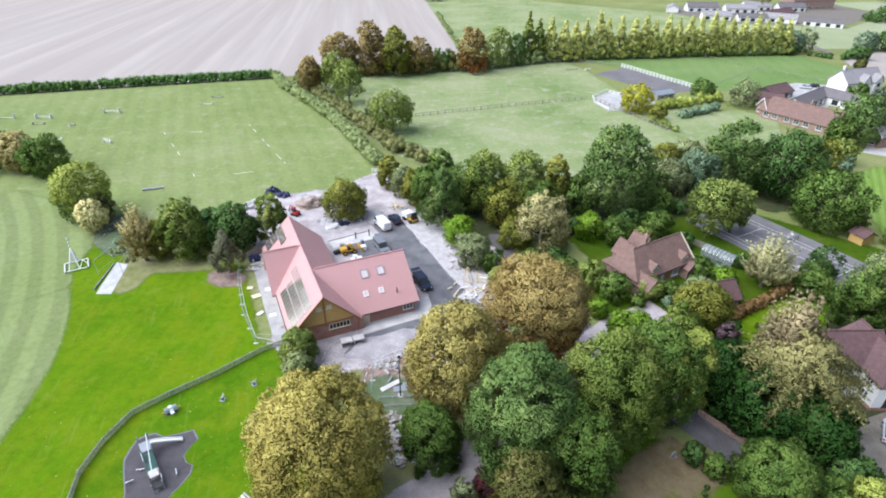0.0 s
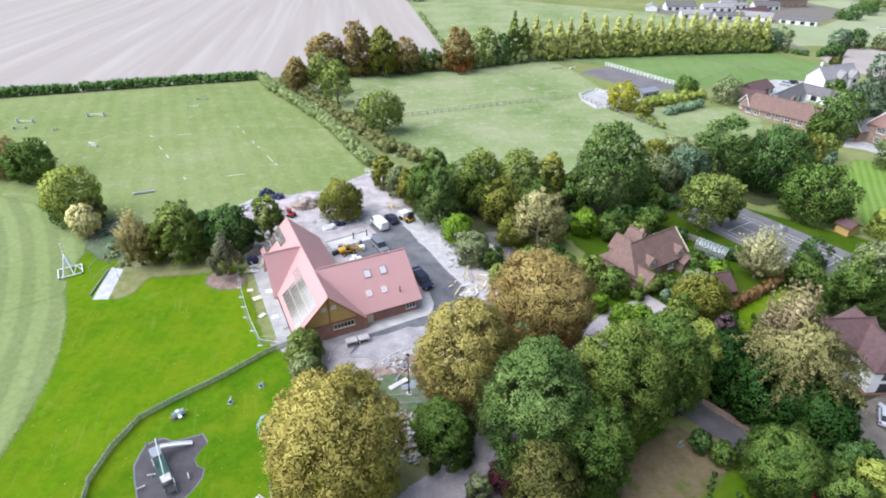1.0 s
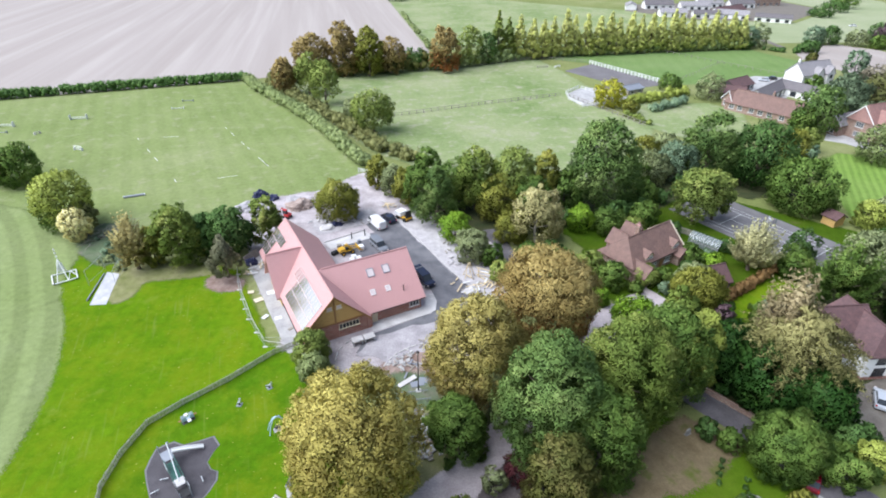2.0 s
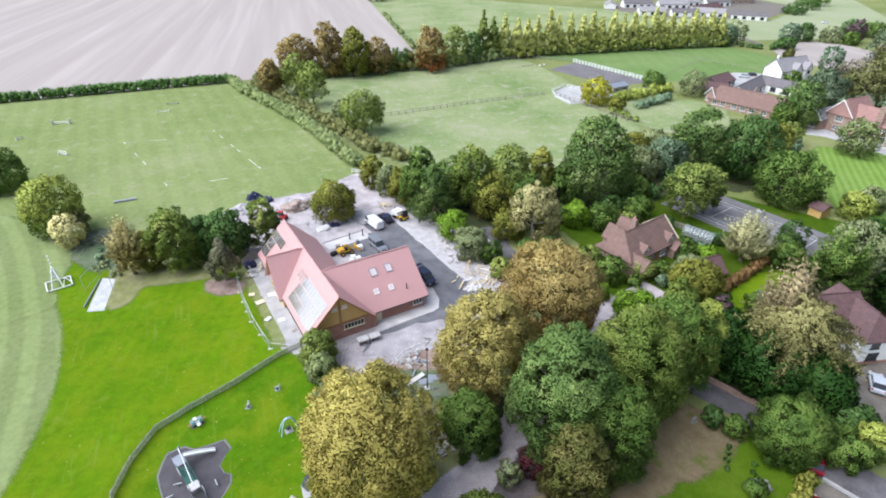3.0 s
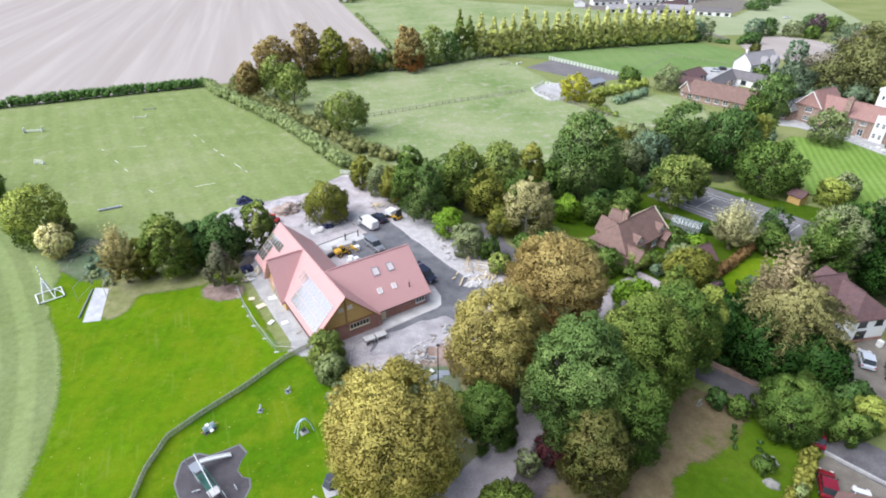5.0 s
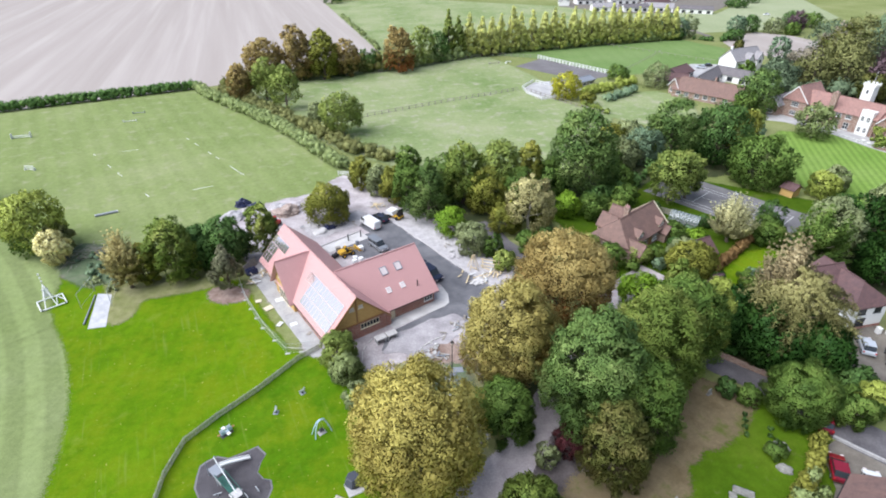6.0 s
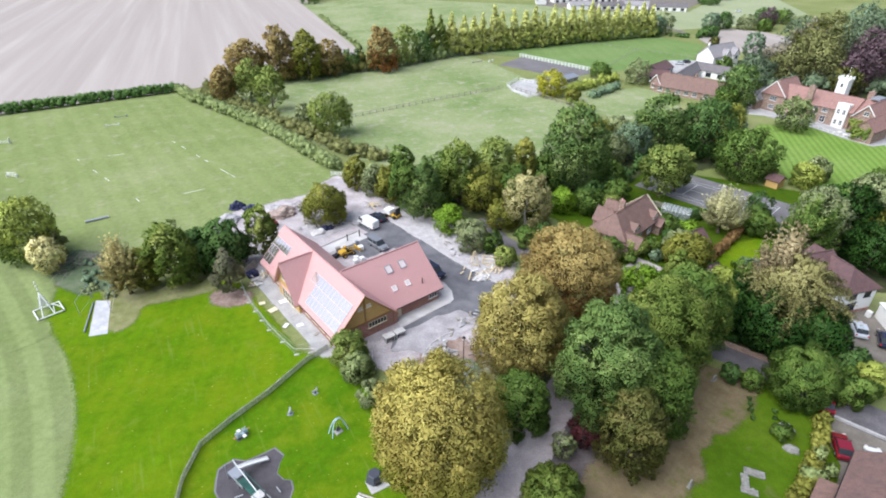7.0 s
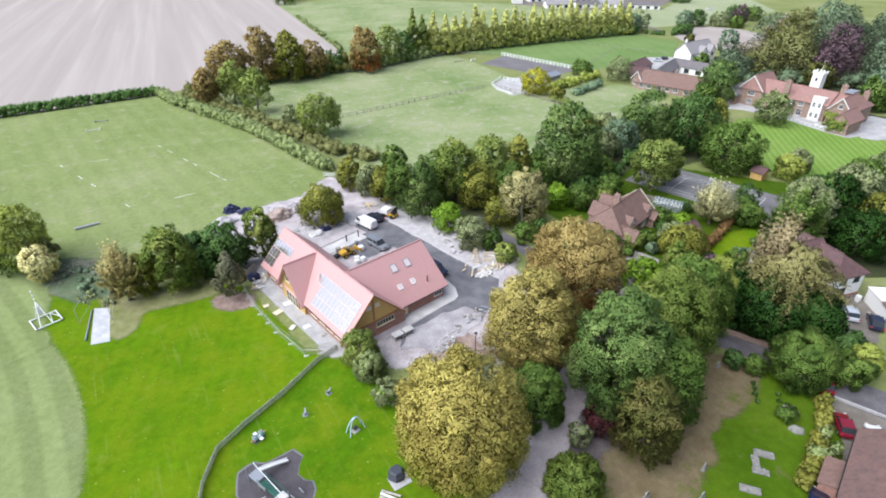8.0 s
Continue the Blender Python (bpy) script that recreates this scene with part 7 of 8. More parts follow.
def loader(x, y, turn, label):
    """A small wheeled loader with its boom folded low: body, bonnet, canopy, boom and bucket."""
    ob = thing("loader", pose(x, y, 0.1, 0, 0, turn), label, "loader")
    part("chassis", boxed(-0.55, 0.55, -1.5, 1.2, 0.45, 0.8, None, 0.05), M["black"], ob)
    bm = bmesh.new()
    prism(bm, [(-1.7, 0.7), (-1.7, 1.15), (-1.5, 1.32), (-0.5, 1.38), (-0.4, 0.8), (1.1, 0.8), (1.1, 0.6)], -0.62, 0.62, "x")
    part("bonnet", bm, M["yellow_paint"], ob)
    part("seat", boxed(-0.28, 0.28, -0.3, 0.25, 0.85, 1.25, None, 0.05), M["black"], ob)
    part("steering_column", piped((0, 0.75, 0.8), (0, 0.5, 1.4), 0.05, n=6), M["black"], ob)
    for sx in (-1, 1):
        part("roll_bar", piped((sx * 0.5, -0.42, 0.9), (sx * 0.45, -0.42, 1.9), 0.05, n=6), M["black"], ob)
        part("boom", piped((sx * 0.42, 0.3, 1.2), (sx * 0.42, 2.2, 0.75), 0.1, 0.09, 6), M["yellow_paint"], ob)
        part("ram", piped((sx * 0.42, 0.7, 0.75), (sx * 0.42, 1.8, 0.85), 0.05, n=6), M["steel"], ob)
        for sy in (-1.05, 0.85):
            o = part("wheel", wheel_mesh(0.42, 0.32), M["tyre"], ob)
            o.location = (sx * 0.72, sy, 0.4)
            part("rim", wheel_mesh(0.22, 0.335), M["yellow_paint"], o)
    bm = bmesh.new()
    prism(bm, [(2.1, 1.0), (2.2, 0.35), (3.0, 0.2), (3.05, 0.28), (2.5, 0.55), (2.35, 1.0)], -0.95, 0.95, "x")
    part("bucket", bm, M["yellow_paint"], ob, "scuffed yellow bucket")
    return ob


loader(-17.6, 91.6, -62, "yellow wheeled loader parked behind the hall")
for x, y, sx, sy, sz, mk, words in ((-19.9, 91.2, 1.3, 0.8, 0.7, "black", "stack of black drainage fittings"), (-19.2, 93.4, 0.9, 0.7, 0.9, "grey_wood", "wooden crate of site fittings"), (-16.2, 89.6, 0.9, 0.8, 0.6, "white", "white wrapped pallet of blocks"),
                                    (-15.4, 94.6, 0.6, 0.5, 1.1, "lead", "grey generator box on the slab"), (-17.9, 93.9, 0.7, 0.5, 0.6, "yellow_paint", "small yellow plate compactor")):
    ob = part("site_box", boxed(-sx / 2, sx / 2, -sy / 2, sy / 2, 0, sz, None, 0.06), M[mk])
    ob.matrix_world = pose(x, y, 0.1, 0, 0, x * 37 % 60)
    tagged(ob, words, "site material")
digger(-31.6, 107.6, 60, "small red excavator at the earth mound", "red_paint", 0.75)
dump = thing("dumper", pose(-6.2, 105.0, 0.1, 0, 0, 40), "yellow and white site dumper", "dumper")
part("chassis", boxed(-0.8, 0.8, -1.7, 1.7, 0.45, 0.8), M["yellow_paint"], dump)
bm = bmesh.new()
prism(bm, [(-0.1, 0.85), (0.1, 1.7), (1.9, 1.7), (1.6, 0.85)], -1.0, 1.0, "x")
part("skip", bm, M["white"], dump, "white tipping skip")
part("seat", boxed(-0.4, 0.4, -1.3, -0.6, 0.8, 1.4), M["black"], dump)
part("roll_bar", boxed(-0.75, 0.75, -1.55, -1.4, 0.8, 2.4), M["black"], dump)
for sx in (-1, 1):
    for sy in (-1.1, 1.1):
        o = part("wheel", wheel_mesh(0.45, 0.35), M["tyre"], dump)
        o.location = (sx * 0.9, sy, 0.4)


def lump(name, x, y, rx, ry, h, mat, label, category, rough=0.35, seed=1, turn=0):
    """An uneven heap with a broken surface."""
    bm = bmesh.new()
    bmesh.ops.create_icosphere(bm, subdivisions=4, radius=1.0)
    for v in bm.verts:
        n1 = noise.noise(Vector(v.co) * 1.6 + Vector((seed, 0, 0))) + 0.5 * noise.noise(Vector(v.co) * 4.5 + Vector((0, seed, 0)))
        s = 1 + rough * n1
        v.co = (v.co.x * rx * s, v.co.y * ry * s, max(-0.2, v.co.z) * h * s)
    ob = part(name, bm, M[mat])
    ob.matrix_world = pose(x, y, 0.03, 0, 0, turn)
    return tagged(ob, label, category)


lump("earth_mound", -29.6, 112.4, 3.2, 2.2, 1.7, "soil_pale", "heap of red-brown dug earth behind the hall", "mound", 0.4, 3, 20)
lump("earth_mound", -26.2, 115.2, 2.6, 1.8, 1.2, "dirt", "low heap of pale soil", "mound", 0.45, 5, 60)
lump("earth_mound", -41.5, 112.5, 3.4, 2.0, 1.3, "rubble", "heap of grey stone at the field edge", "mound", 0.4, 8, 30)
lump("earth_mound", -31.5, 116.5, 2.0, 1.5, 0.8, "rubble", "small heap of broken stone", "mound", 0.45, 9, 0)
lump("sand_heap", -22.4, 101.9, 1.7, 1.3, 0.8, "concrete", "heap of pale sand on the yard", "mound", 0.3, 12, 0)
lump("tarpaulin_load", -39.6, 118.8, 1.7, 1.2, 1.5, "navy", "bulky load under dark blue tarpaulin", "tarpaulin", 0.5, 15, 20)
lump("tarpaulin_load", -36.6, 117.2, 1.6, 1.1, 1.1, "navy", "second load under dark blue tarpaulin", "tarpaulin", 0.5, 18, -20)
lump("tarpaulin_load", -20.6, 103.2, 1.3, 0.9, 0.8, "navy", "dark blue sheeted bundle on the yard", "tarpaulin", 0.6, 21, 10)
lump("tarpaulin_load", -35.2, 88.8, 1.0, 0.8, 1.4, "navy", "dark sheeted stack at the hall end", "tarpaulin", 0.5, 25, 10)
lump("stone_heap", 4.9, 77.0, 1.3, 0.9, 0.6, "concrete", "heap of pale stone blocks", "stone heap", 0.6, 31, 10)
lump("stone_heap", 3.0, 86.6, 1.4, 1.1, 0.5, "rubble", "low heap of grey rubble", "stone heap", 0.6, 35, 10)
lump("flint_tomb", 29.2, 31.6, 0.9, 0.6, 0.6, "stone", "weathered stone tomb in rough grass", "tomb", 0.25, 41, -40)
lump("flint_tomb", 31.0, 34.4, 1.0, 0.8, 0.6, "stone", "broken stone monument under the hedge", "tomb", 0.35, 44, -40)
rngs = random.Random(11)


def scatter_planks(name, x, y, sx, sy, n, label, mats, long=(0.8, 2.6), turn=0, category="timber pile"):
    """Loose boards and blocks thrown in a heap; every board is a piece of its own."""
    ob = thing(name, pose(x, y, 0.05, 0, 0, turn), label, category)
    shared = {}
    for i in range(n):
        ln = round(rngs.uniform(*long), 1)
        mk = rngs.choice(mats)
        if (ln, mk) not in shared:
            b = boxed(-ln / 2, ln / 2, -0.11, 0.11, -0.04, 0.04)
            me = bpy.data.meshes.new("board")
            b.to_mesh(me)
            b.free()
            me.materials.append(M[mk])
            shared[(ln, mk)] = me
        piece("board", shared[(ln, mk)], ob, pose(rngs.gauss(0, sx), rngs.gauss(0, sy), 0.06 + i * 0.4 / n + rngs.uniform(0, 0.08), rngs.uniform(-9, 9), rngs.uniform(-9, 9), rngs.uniform(0, 180)))
    return ob


def rubble_heap(name, x, y, sx, sy, n, label, mats, turn=0):
    """Broken blocks and slabs of many sizes tipped in a long heap."""
    ob = thing(name, pose(x, y, 0.05, 0, 0, turn), label, "rubble")
    shared = []
    for i in range(14):
        a, b, c = rngs.uniform(0.14, 0.5), rngs.uniform(0.1, 0.3), rngs.uniform(0.04, 0.14)
        bm = boxed(-a, a, -b, b, -c, c)
        for v in bm.verts:
            v.co += Vector((rngs.uniform(-0.3, 0.3) * a, rngs.uniform(-0.3, 0.3) * b, rngs.uniform(-0.3, 0.3) * c))
        me = bpy.data.meshes.new("block")
        bm.to_mesh(me)
        bm.free()
        me.materials.append(M[mats[i % len(mats)]])
        shared.append(me)
    for i in range(n):
        across = rngs.gauss(0, sx)
        piece("block", rngs.choice(shared), ob, pose(across, rngs.uniform(-sy, sy), 0.1 + rngs.uniform(0, 0.5) * math.exp(-(across / sx) ** 2), rngs.uniform(-25, 25), rngs.uniform(-25, 25), rngs.uniform(0, 180)))
    return ob


rubble_heap("rubble_heap", -5.9, 46.8, 0.75, 4.0, 120, "pale broken concrete and bricks tipped beside the lane", ("concrete", "slab", "grey_wood", "concrete_grey", "soil_pale"), 8)
scatter_planks("timber_pile", -6.2, 58.6, 1.4, 0.9, 14, "boards and sheet waste in a dug pit", ("slab", "grey_wood", "lead"), (0.5, 1.6))
rubble_heap("rubble_heap", -7.6, 60.6, 0.5, 1.9, 36, "pale broken stone along the new kerbs", ("concrete", "slab", "soil_pale"), -48)
sheet = part("concrete_slab", boxed(-1.45, 1.45, -0.36, 0.36, 0.0, 0.16, None, 0.02), M["concrete"])
sheet.matrix_world = pose(-7.0, 55.9, 0.16, 4, -5, 32)
tagged(sheet, "long pale concrete slab lying in the bed", "slab")
for x, y, a in ((-5.6, 55.4, 14), (-4.4, 56.0, -6)):
    sheet = part("insulation_sheet", boxed(-0.95, 0.95, -0.5, 0.5, 0.0, 0.06), M["lead"])
    sheet.matrix_world = pose(x, y, 0.14, 3, 2, a)
    tagged(sheet, "blue-grey insulation sheet lying in the bed", "sheet")
scatter_planks("timber_pile", -21.8, 104.2, 1.6, 0.8, 22, "site waste lying on the yard", ("grey_wood", "steel", "black", "concrete"), (0.5, 1.6))
scatter_planks("timber_pile", -17.6, 104.6, 1.6, 0.6, 22, "bundles of site material on the yard", ("grey_wood", "navy", "concrete"), (0.5, 1.4))
scatter_planks("timber_pile", 6.8, 79.0, 1.8, 1.4, 26, "loose sawn timber beside the drive", ("new_wood", "grey_wood", "white"), (0.8, 3.0))
scatter_planks("timber_pile", 2.4, 90.2, 1.2, 1.6, 14, "loose kerbstones and boards on the verge", ("grey_wood", "concrete"), (0.5, 1.4))
scatter_planks("timber_pile", -9.5, 111.5, 1.8, 0.5, 14, "pale boards stacked under the trees", ("new_wood", "concrete"), (1.2, 3.0), -30)
scatter_planks("timber_pile", -1.6, 66.4, 1.8, 0.6, 18, "kerbstones and debris along the drive edge", ("concrete", "grey_wood", "steel"), (0.6, 1.6), 30)
scatter_planks("timber_pile", -33.8, 87.0, 0.9, 1.3, 16, "timber and sheeting at the hall end", ("grey_wood", "new_wood", "white"), (0.8, 2.6))
brush = thing("brush_heap", pose(-66.8, 103.4, 0.05), "tangle of grey cut branches on rough ground", "brush pile")
for i in range(70):
    ln, a0, rise = rngs.uniform(1.2, 3.8), rngs.gauss(-0.5, 0.9), rngs.uniform(0.02, 0.35)
    bx, by, bz = rngs.gauss(0, 2.4), rngs.gauss(0, 2.6), rngs.uniform(0.05, 0.6)
    mid = Vector((bx + ln * 0.5 * math.cos(a0), by + ln * 0.5 * math.sin(a0), bz + rise * 0.7))
    bm = bmesh.new()
    tube(bm, (bx, by, bz), mid, 0.05, 0.035, 5)
    tube(bm, mid, (bx + ln * math.cos(a0 + 0.15), by + ln * math.sin(a0 + 0.15), bz + rise), 0.035, 0.012, 5)
    part("branch", bm, M["grey_wood"], brush)
# timbers leaned together beside the drive
tp = thing("timber_tripod", pose(5.0, 81.6, 0.05), "sawn timbers leaned together as a tripod", "timber stack")
for a in range(5):
    part("pole", piped((1.1 * math.cos(a * 1.3), 1.1 * math.sin(a * 1.3), 0), (0.15 * math.cos(a), 0.15 * math.sin(a), 2.9), 0.07, n=5), M["new_wood"], tp)
tp2 = thing("timber_rack", pose(8.0, 80.4, 0.05, 0, 0, -30), "rough rack of sawn timber", "timber stack")
for x in (-1.5, 1.5):
    part("post", boxed(x - 0.07, x + 0.07, -0.07, 0.07, 0, 2.2), M["new_wood"], tp2)
for z in (0.7, 1.4, 2.1):
    part("rail", boxed(-1.9, 1.9, -0.12, -0.07, z - 0.08, z + 0.08), M["new_wood"], tp2)
# sheets and pallets on the path along the hall
for x, y, a, b, mk, lab, tr in ((-29.9, 79.2, 1.4, 1.0, "white", "white board lying on the path", 20), (-31.6, 77.2, 1.5, 1.1, "cream", "pale plywood sheet lying on the grass", 35), (-27.4, 71.9, 1.1, 0.8, "white", "small pale board on the path", 20),
                                (-25.0, 69.0, 0.9, 0.5, "grey_wood", "grey pallet on the path", 50), (-33.4, 79.6, 1.0, 0.8, "cream", "pale slab lying on the grass", 10), (-29.6, 72.4, 1.2, 0.7, "white", "white sheet on the grass", 60),
                                (-28.4, 78.4, 1.0, 1.2, "concrete", "paving slab leaning on the path", 20)):
    ob = part("board", boxed(-a / 2, a / 2, -b / 2, b / 2, 0, 0.07, None, 0.01), M[mk])
    ob.matrix_world = pose(x, y, 0.12, 2, 3, tr)
    tagged(ob, lab, "board")
# trestle with bags before the gable
tr = thing("mortar_table", pose(-13.4, 64.9, 0.1, 0, 0, 20), "white mixing tables and tubs beside the gable", "work table")
for x in (-0.95, 0.95):
    part("tub", boxed(x - 0.85, x + 0.85, -0.6, 0.6, 0.75, 1.0, None, 0.06), M["concrete"], tr)
    for sx in (-0.7, 0.7):
        part("leg", boxed(x + sx - 0.05, x + sx + 0.05, -0.5, 0.5, 0, 0.75), M["steel"], tr)
tank = part("water_tank", boxed(-0.5, 0.5, -0.5, 0.5, 0, 1.0, None, 0.08), M["white"])
tank.matrix_world = pose(-14.9, 92.6, 0.1, 0, 0, 20)
tagged(tank, "white plastic water tank on the slab", "water tank")
for i in range(2):
    ob = part("bulk_bag", boxed(-0.45, 0.45, -0.45, 0.45, 0, 0.8, None, 0.15), M["white"])
    ob.matrix_world = pose(-16.4 + i * 1.35 * 0.92, 88.2 + i * 1.35 * 0.39, 0.1, 0, 0, 20 + 7 * i)
    tagged(ob, "white bulk bag of building material", "bulk bag", "bulk bags behind the hall")
ob = part("wood_screen", boxed(-1.8, 1.8, -0.05, 0.05, 0, 1.6), M["grey_wood"])
ob.matrix_world = pose(-35.4, 90.4, 0.05, -12, 0, 60)
tagged(ob, "grey boarding leaned at the end of the hall", "boarding")
post = thing("site_post", pose(-17.0, 97.0, 0.08), "dark upright pipe standing on the slab", "post")
part("pipe", piped((0, 0, 0), (0, 0, 1.5), 0.12), M["black"], post)
post2 = copy_thing(post, pose(-14.4, 98.2, 0.08))
# kerbs along the drive, each stone a piece
kerb = thing("kerb", pose(0, 0, 0), "line of pale kerbstones along the drive", "kerb")
kb = boxed(-0.44, 0.44, -0.07, 0.07, 0.0, 0.2, None, 0.015)
kme = bpy.data.meshes.new("kerbstone")
kb.to_mesh(kme)
kb.free()
kme.materials.append(M["concrete"])


def lay(me, name, parent, a, b, step, z=0.0):
    a, b = Vector(a), Vector(b)
    n = int((b - a).length / step)
    ang = math.degrees(math.atan2(b.y - a.y, b.x - a.x))
    for i in range(n):
        p = a.lerp(b, (i + 0.5) / n)
        piece(name, me, parent, pose(p.x, p.y, z, 0, 0, ang))


lay(kme, "kerbstone", kerb, (-8.8, 107.2), (3.3, 81.2), 0.92)
lay(kme, "kerbstone", kerb, (3.3, 81.2), (7.1, 74.7), 0.92)
lay(kme, "kerbstone", kerb, (-22.6, 95.9), (-14.5, 100.5), 0.92, 0.05)
kr = [(-10.6, 56.0), (-10.7, 57.4), (-10.5, 58.9), (-9.7, 60.4), (-8.2, 62.0), (-6.3, 63.2), (-4.2, 63.8)]
kerb2 = thing("kerb", pose(0, 0, 0), "curved line of new kerbs at the planting bed", "kerb")
for p, q in zip(kr, kr[1:]):
    lay(kme, "kerbstone", kerb2, p, q, 0.92, 0.02)
# planting bed, rails and rubble near the lamp
area("bed_soil", [(-10.2, 57.6), (-9.8, 59.6), (-8.2, 61.4), (-6.3, 62.6), (-3.9, 61.6), (-3.4, 57.0), (-9.0, 56.6)], 0.085, M["soil"], "bare red-brown soil inside the kerbs", "ground", 0.2, 0.6)
rail = thing("low_rail", pose(0, 0, 0), "low grey tube rail across the planting bed", "rail")
part("tube", piped((-8.5, 53.5, 0.5), (-4.2, 53.8, 0.5), 0.06, n=6), M["lead"], rail)
for x in (-8.4, -6.6, -4.8):
    part("post", piped((x, 53.6, 0), (x, 53.6, 0.5), 0.05, n=6), M["steel"], rail)
copy_thing(rail, pose(0.3, -1.5, 0))
kerb3 = thing("kerb", pose(0, 0, 0), "curved timber edging on the forecourt", "kerb")
for p, q in zip([(-17.4, 60.9), (-17.2, 62.9), (-16.4, 64.5)], [(-17.2, 62.9), (-16.4, 64.5), (-15.1, 65.8)]):
    lay(kme, "kerbstone", kerb3, p, q, 0.92, 0.02)
area("planting_bed", [(-9.4, 53.5), (-9.6, 56.5), (-8.6, 57.0), (-4.0, 56.5), (-3.6, 52.5), (-6.0, 51.5)], 0.09, M["rank"], "rough grass in a new planting bed", "ground", 0.3, 0.6)

# ---- lamp post ----
lp = thing("lamp_post", pose(-5.5, 54.2, 0), "tall black lamp post beside the forecourt", "street lamp")
part("base", piped((0, 0, 0), (0, 0, 1.2), 0.13, 0.11, 10), M["black"], lp)
part("column", piped((0, 0, 1.2), (0, 0, 6.6), 0.08, 0.06, 10), M["black"], lp)
bm = bmesh.new()
tube(bm, (0, 0, 6.6), (0, 0, 7.0), 0.13, 0.22, 8)
part("lantern", bm, M["skylight"], lp)
part("cap", piped((0, 0, 7.0), (0, 0, 7.3), 0.26, 0.04, 8), M["black"], lp)
part("foot", boxed(-0.35, 0.35, -0.35, 0.35, 0, 0.12), M["concrete"], lp)


# ---- fences ----
def rail_fence(name, line, height, step, mat, label, rails=2, post=0.06, rail_h=0.05, pickets=0.0):
    """Posts with rails along a line; pickets: their spacing, if it has any."""
    ob = thing(name, pose(0, 0, 0), label, "fence")
    pb = boxed(-post, post, -post, post, -0.1, height)
    pme = bpy.data.meshes.new("post")
    pb.to_mesh(pme)
    pb.free()
    pme.materials.append(M[mat])
    if pickets:
        kb = boxed(-pickets * 0.32, pickets * 0.32, -0.012, 0.012, 0.05, height * 1.02)
        kme2 = bpy.data.meshes.new("picket")
        kb.to_mesh(kme2)
        kb.free()
        kme2.materials.append(M[mat])
    left = 300
    for a, b in zip(line, line[1:]):
        a, b = Vector(a), Vector(b)
        ln = (b - a).length
        ang = math.degrees(math.atan2(b.y - a.y, b.x - a.x))
        n = max(1, round(ln / step))
        for i in range(n):
            p = a.lerp(b, i / n)
            piece("post", pme, ob, pose(p.x, p.y, 0, rngs.uniform(-1.5, 1.5), rngs.uniform(-1.5, 1.5), ang))
        for r in range(rails):
            z = height * (0.92 - r * 0.62 / max(1, rails - 1)) if rails > 1 else height * 0.9
            part("rail", boxed(0, ln, post, post + 0.04, z - rail_h, z + rail_h, pose(a.x, a.y, 0, 0, 0, ang)), M[mat], ob)
        if pickets:
            n = int(ln / pickets)
            for i in range(n):
                if left <= 0:
                    break
                left -= 1
                p = a.lerp(b, (i + 0.5) / n)
                piece("picket", kme2, ob, pose(p.x, p.y, rngs.uniform(-0.03, 0.03), rngs.uniform(-2, 2), rngs.uniform(-2, 2), ang))
    return ob


rail_fence("picket_fence", [(-23.6, 65.0), (-26.6, 63.2), (-32.0, 58.0), (-36.8, 54.2), (-40.2, 51.0), (-41.6, 46.5), (-42.0, 42.0), (-41.0, 38.0), (-39.6, 33.0)], 1.05, 1.8, "paling_wood", "low weathered picket fence round the playground", 2, 0.06, 0.05, 0.2)
rail_fence("paddock_fence", [(-7.5, 178.6), (25.0, 190.6), (55.5, 200.3)], 1.3, 2.6, "grey_wood", "post and rail fence across the paddock", 2, 0.09, 0.06)
rail_fence("paddock_fence", [(58.0, 198.2), (72.6, 163.0)], 1.3, 2.6, "grey_wood", "post and rail fence at the stable yard", 2, 0.09, 0.06)
rail_fence("paddock_fence", [(6, 243), (62, 266), (84, 256)], 1.3, 3.2, "grey_wood", "post and rail fence under the trees", 2, 0.09, 0.06)
rail_fence("arena_fence", [(83.8, 253.4), (102.4, 214.5)], 1.8, 2.0, "white", "pale rail fence along the riding arena", 3, 0.13, 0.09)
rail_fence("arena_fence", [(66.0, 209.5), (69.4, 204.0), (78.5, 195.0)], 1.2, 2.4, "white", "white rail fence round the stable yard", 2, 0.09, 0.08)
rail_fence("yard_fence", [(65.4, 211.2), (58.0, 203.2), (56.8, 195.0), (59.2, 185.6), (66.4, 186.8)], 1.2, 2.0, "white", "white boarded fence round the stable yard", 3, 0.07, 0.07)
rail_fence("meadow_fence", [(104, 214), (150, 254)], 1.2, 3.4, "grey_wood", "dark wire fence across the meadow", 1, 0.07, 0.04)
rail_fence("meadow_fence", [(128, 281), (152, 240), (163, 222)], 1.2, 3.4, "grey_wood", "dark post fence across the far meadow", 1, 0.08, 0.04)
rail_fence("garden_fence", [(51.0, 95.0), (59.5, 84.5)], 1.4, 2.0, "grey_wood", "grey garden fence beside the court", 2, 0.06, 0.05, 0.22)
rail_fence("field_gate", [(-17.2, 131.8), (-14.6, 130.6)], 1.25, 2.6, "white", "pale gate at the field corner", 4, 0.08, 0.05)


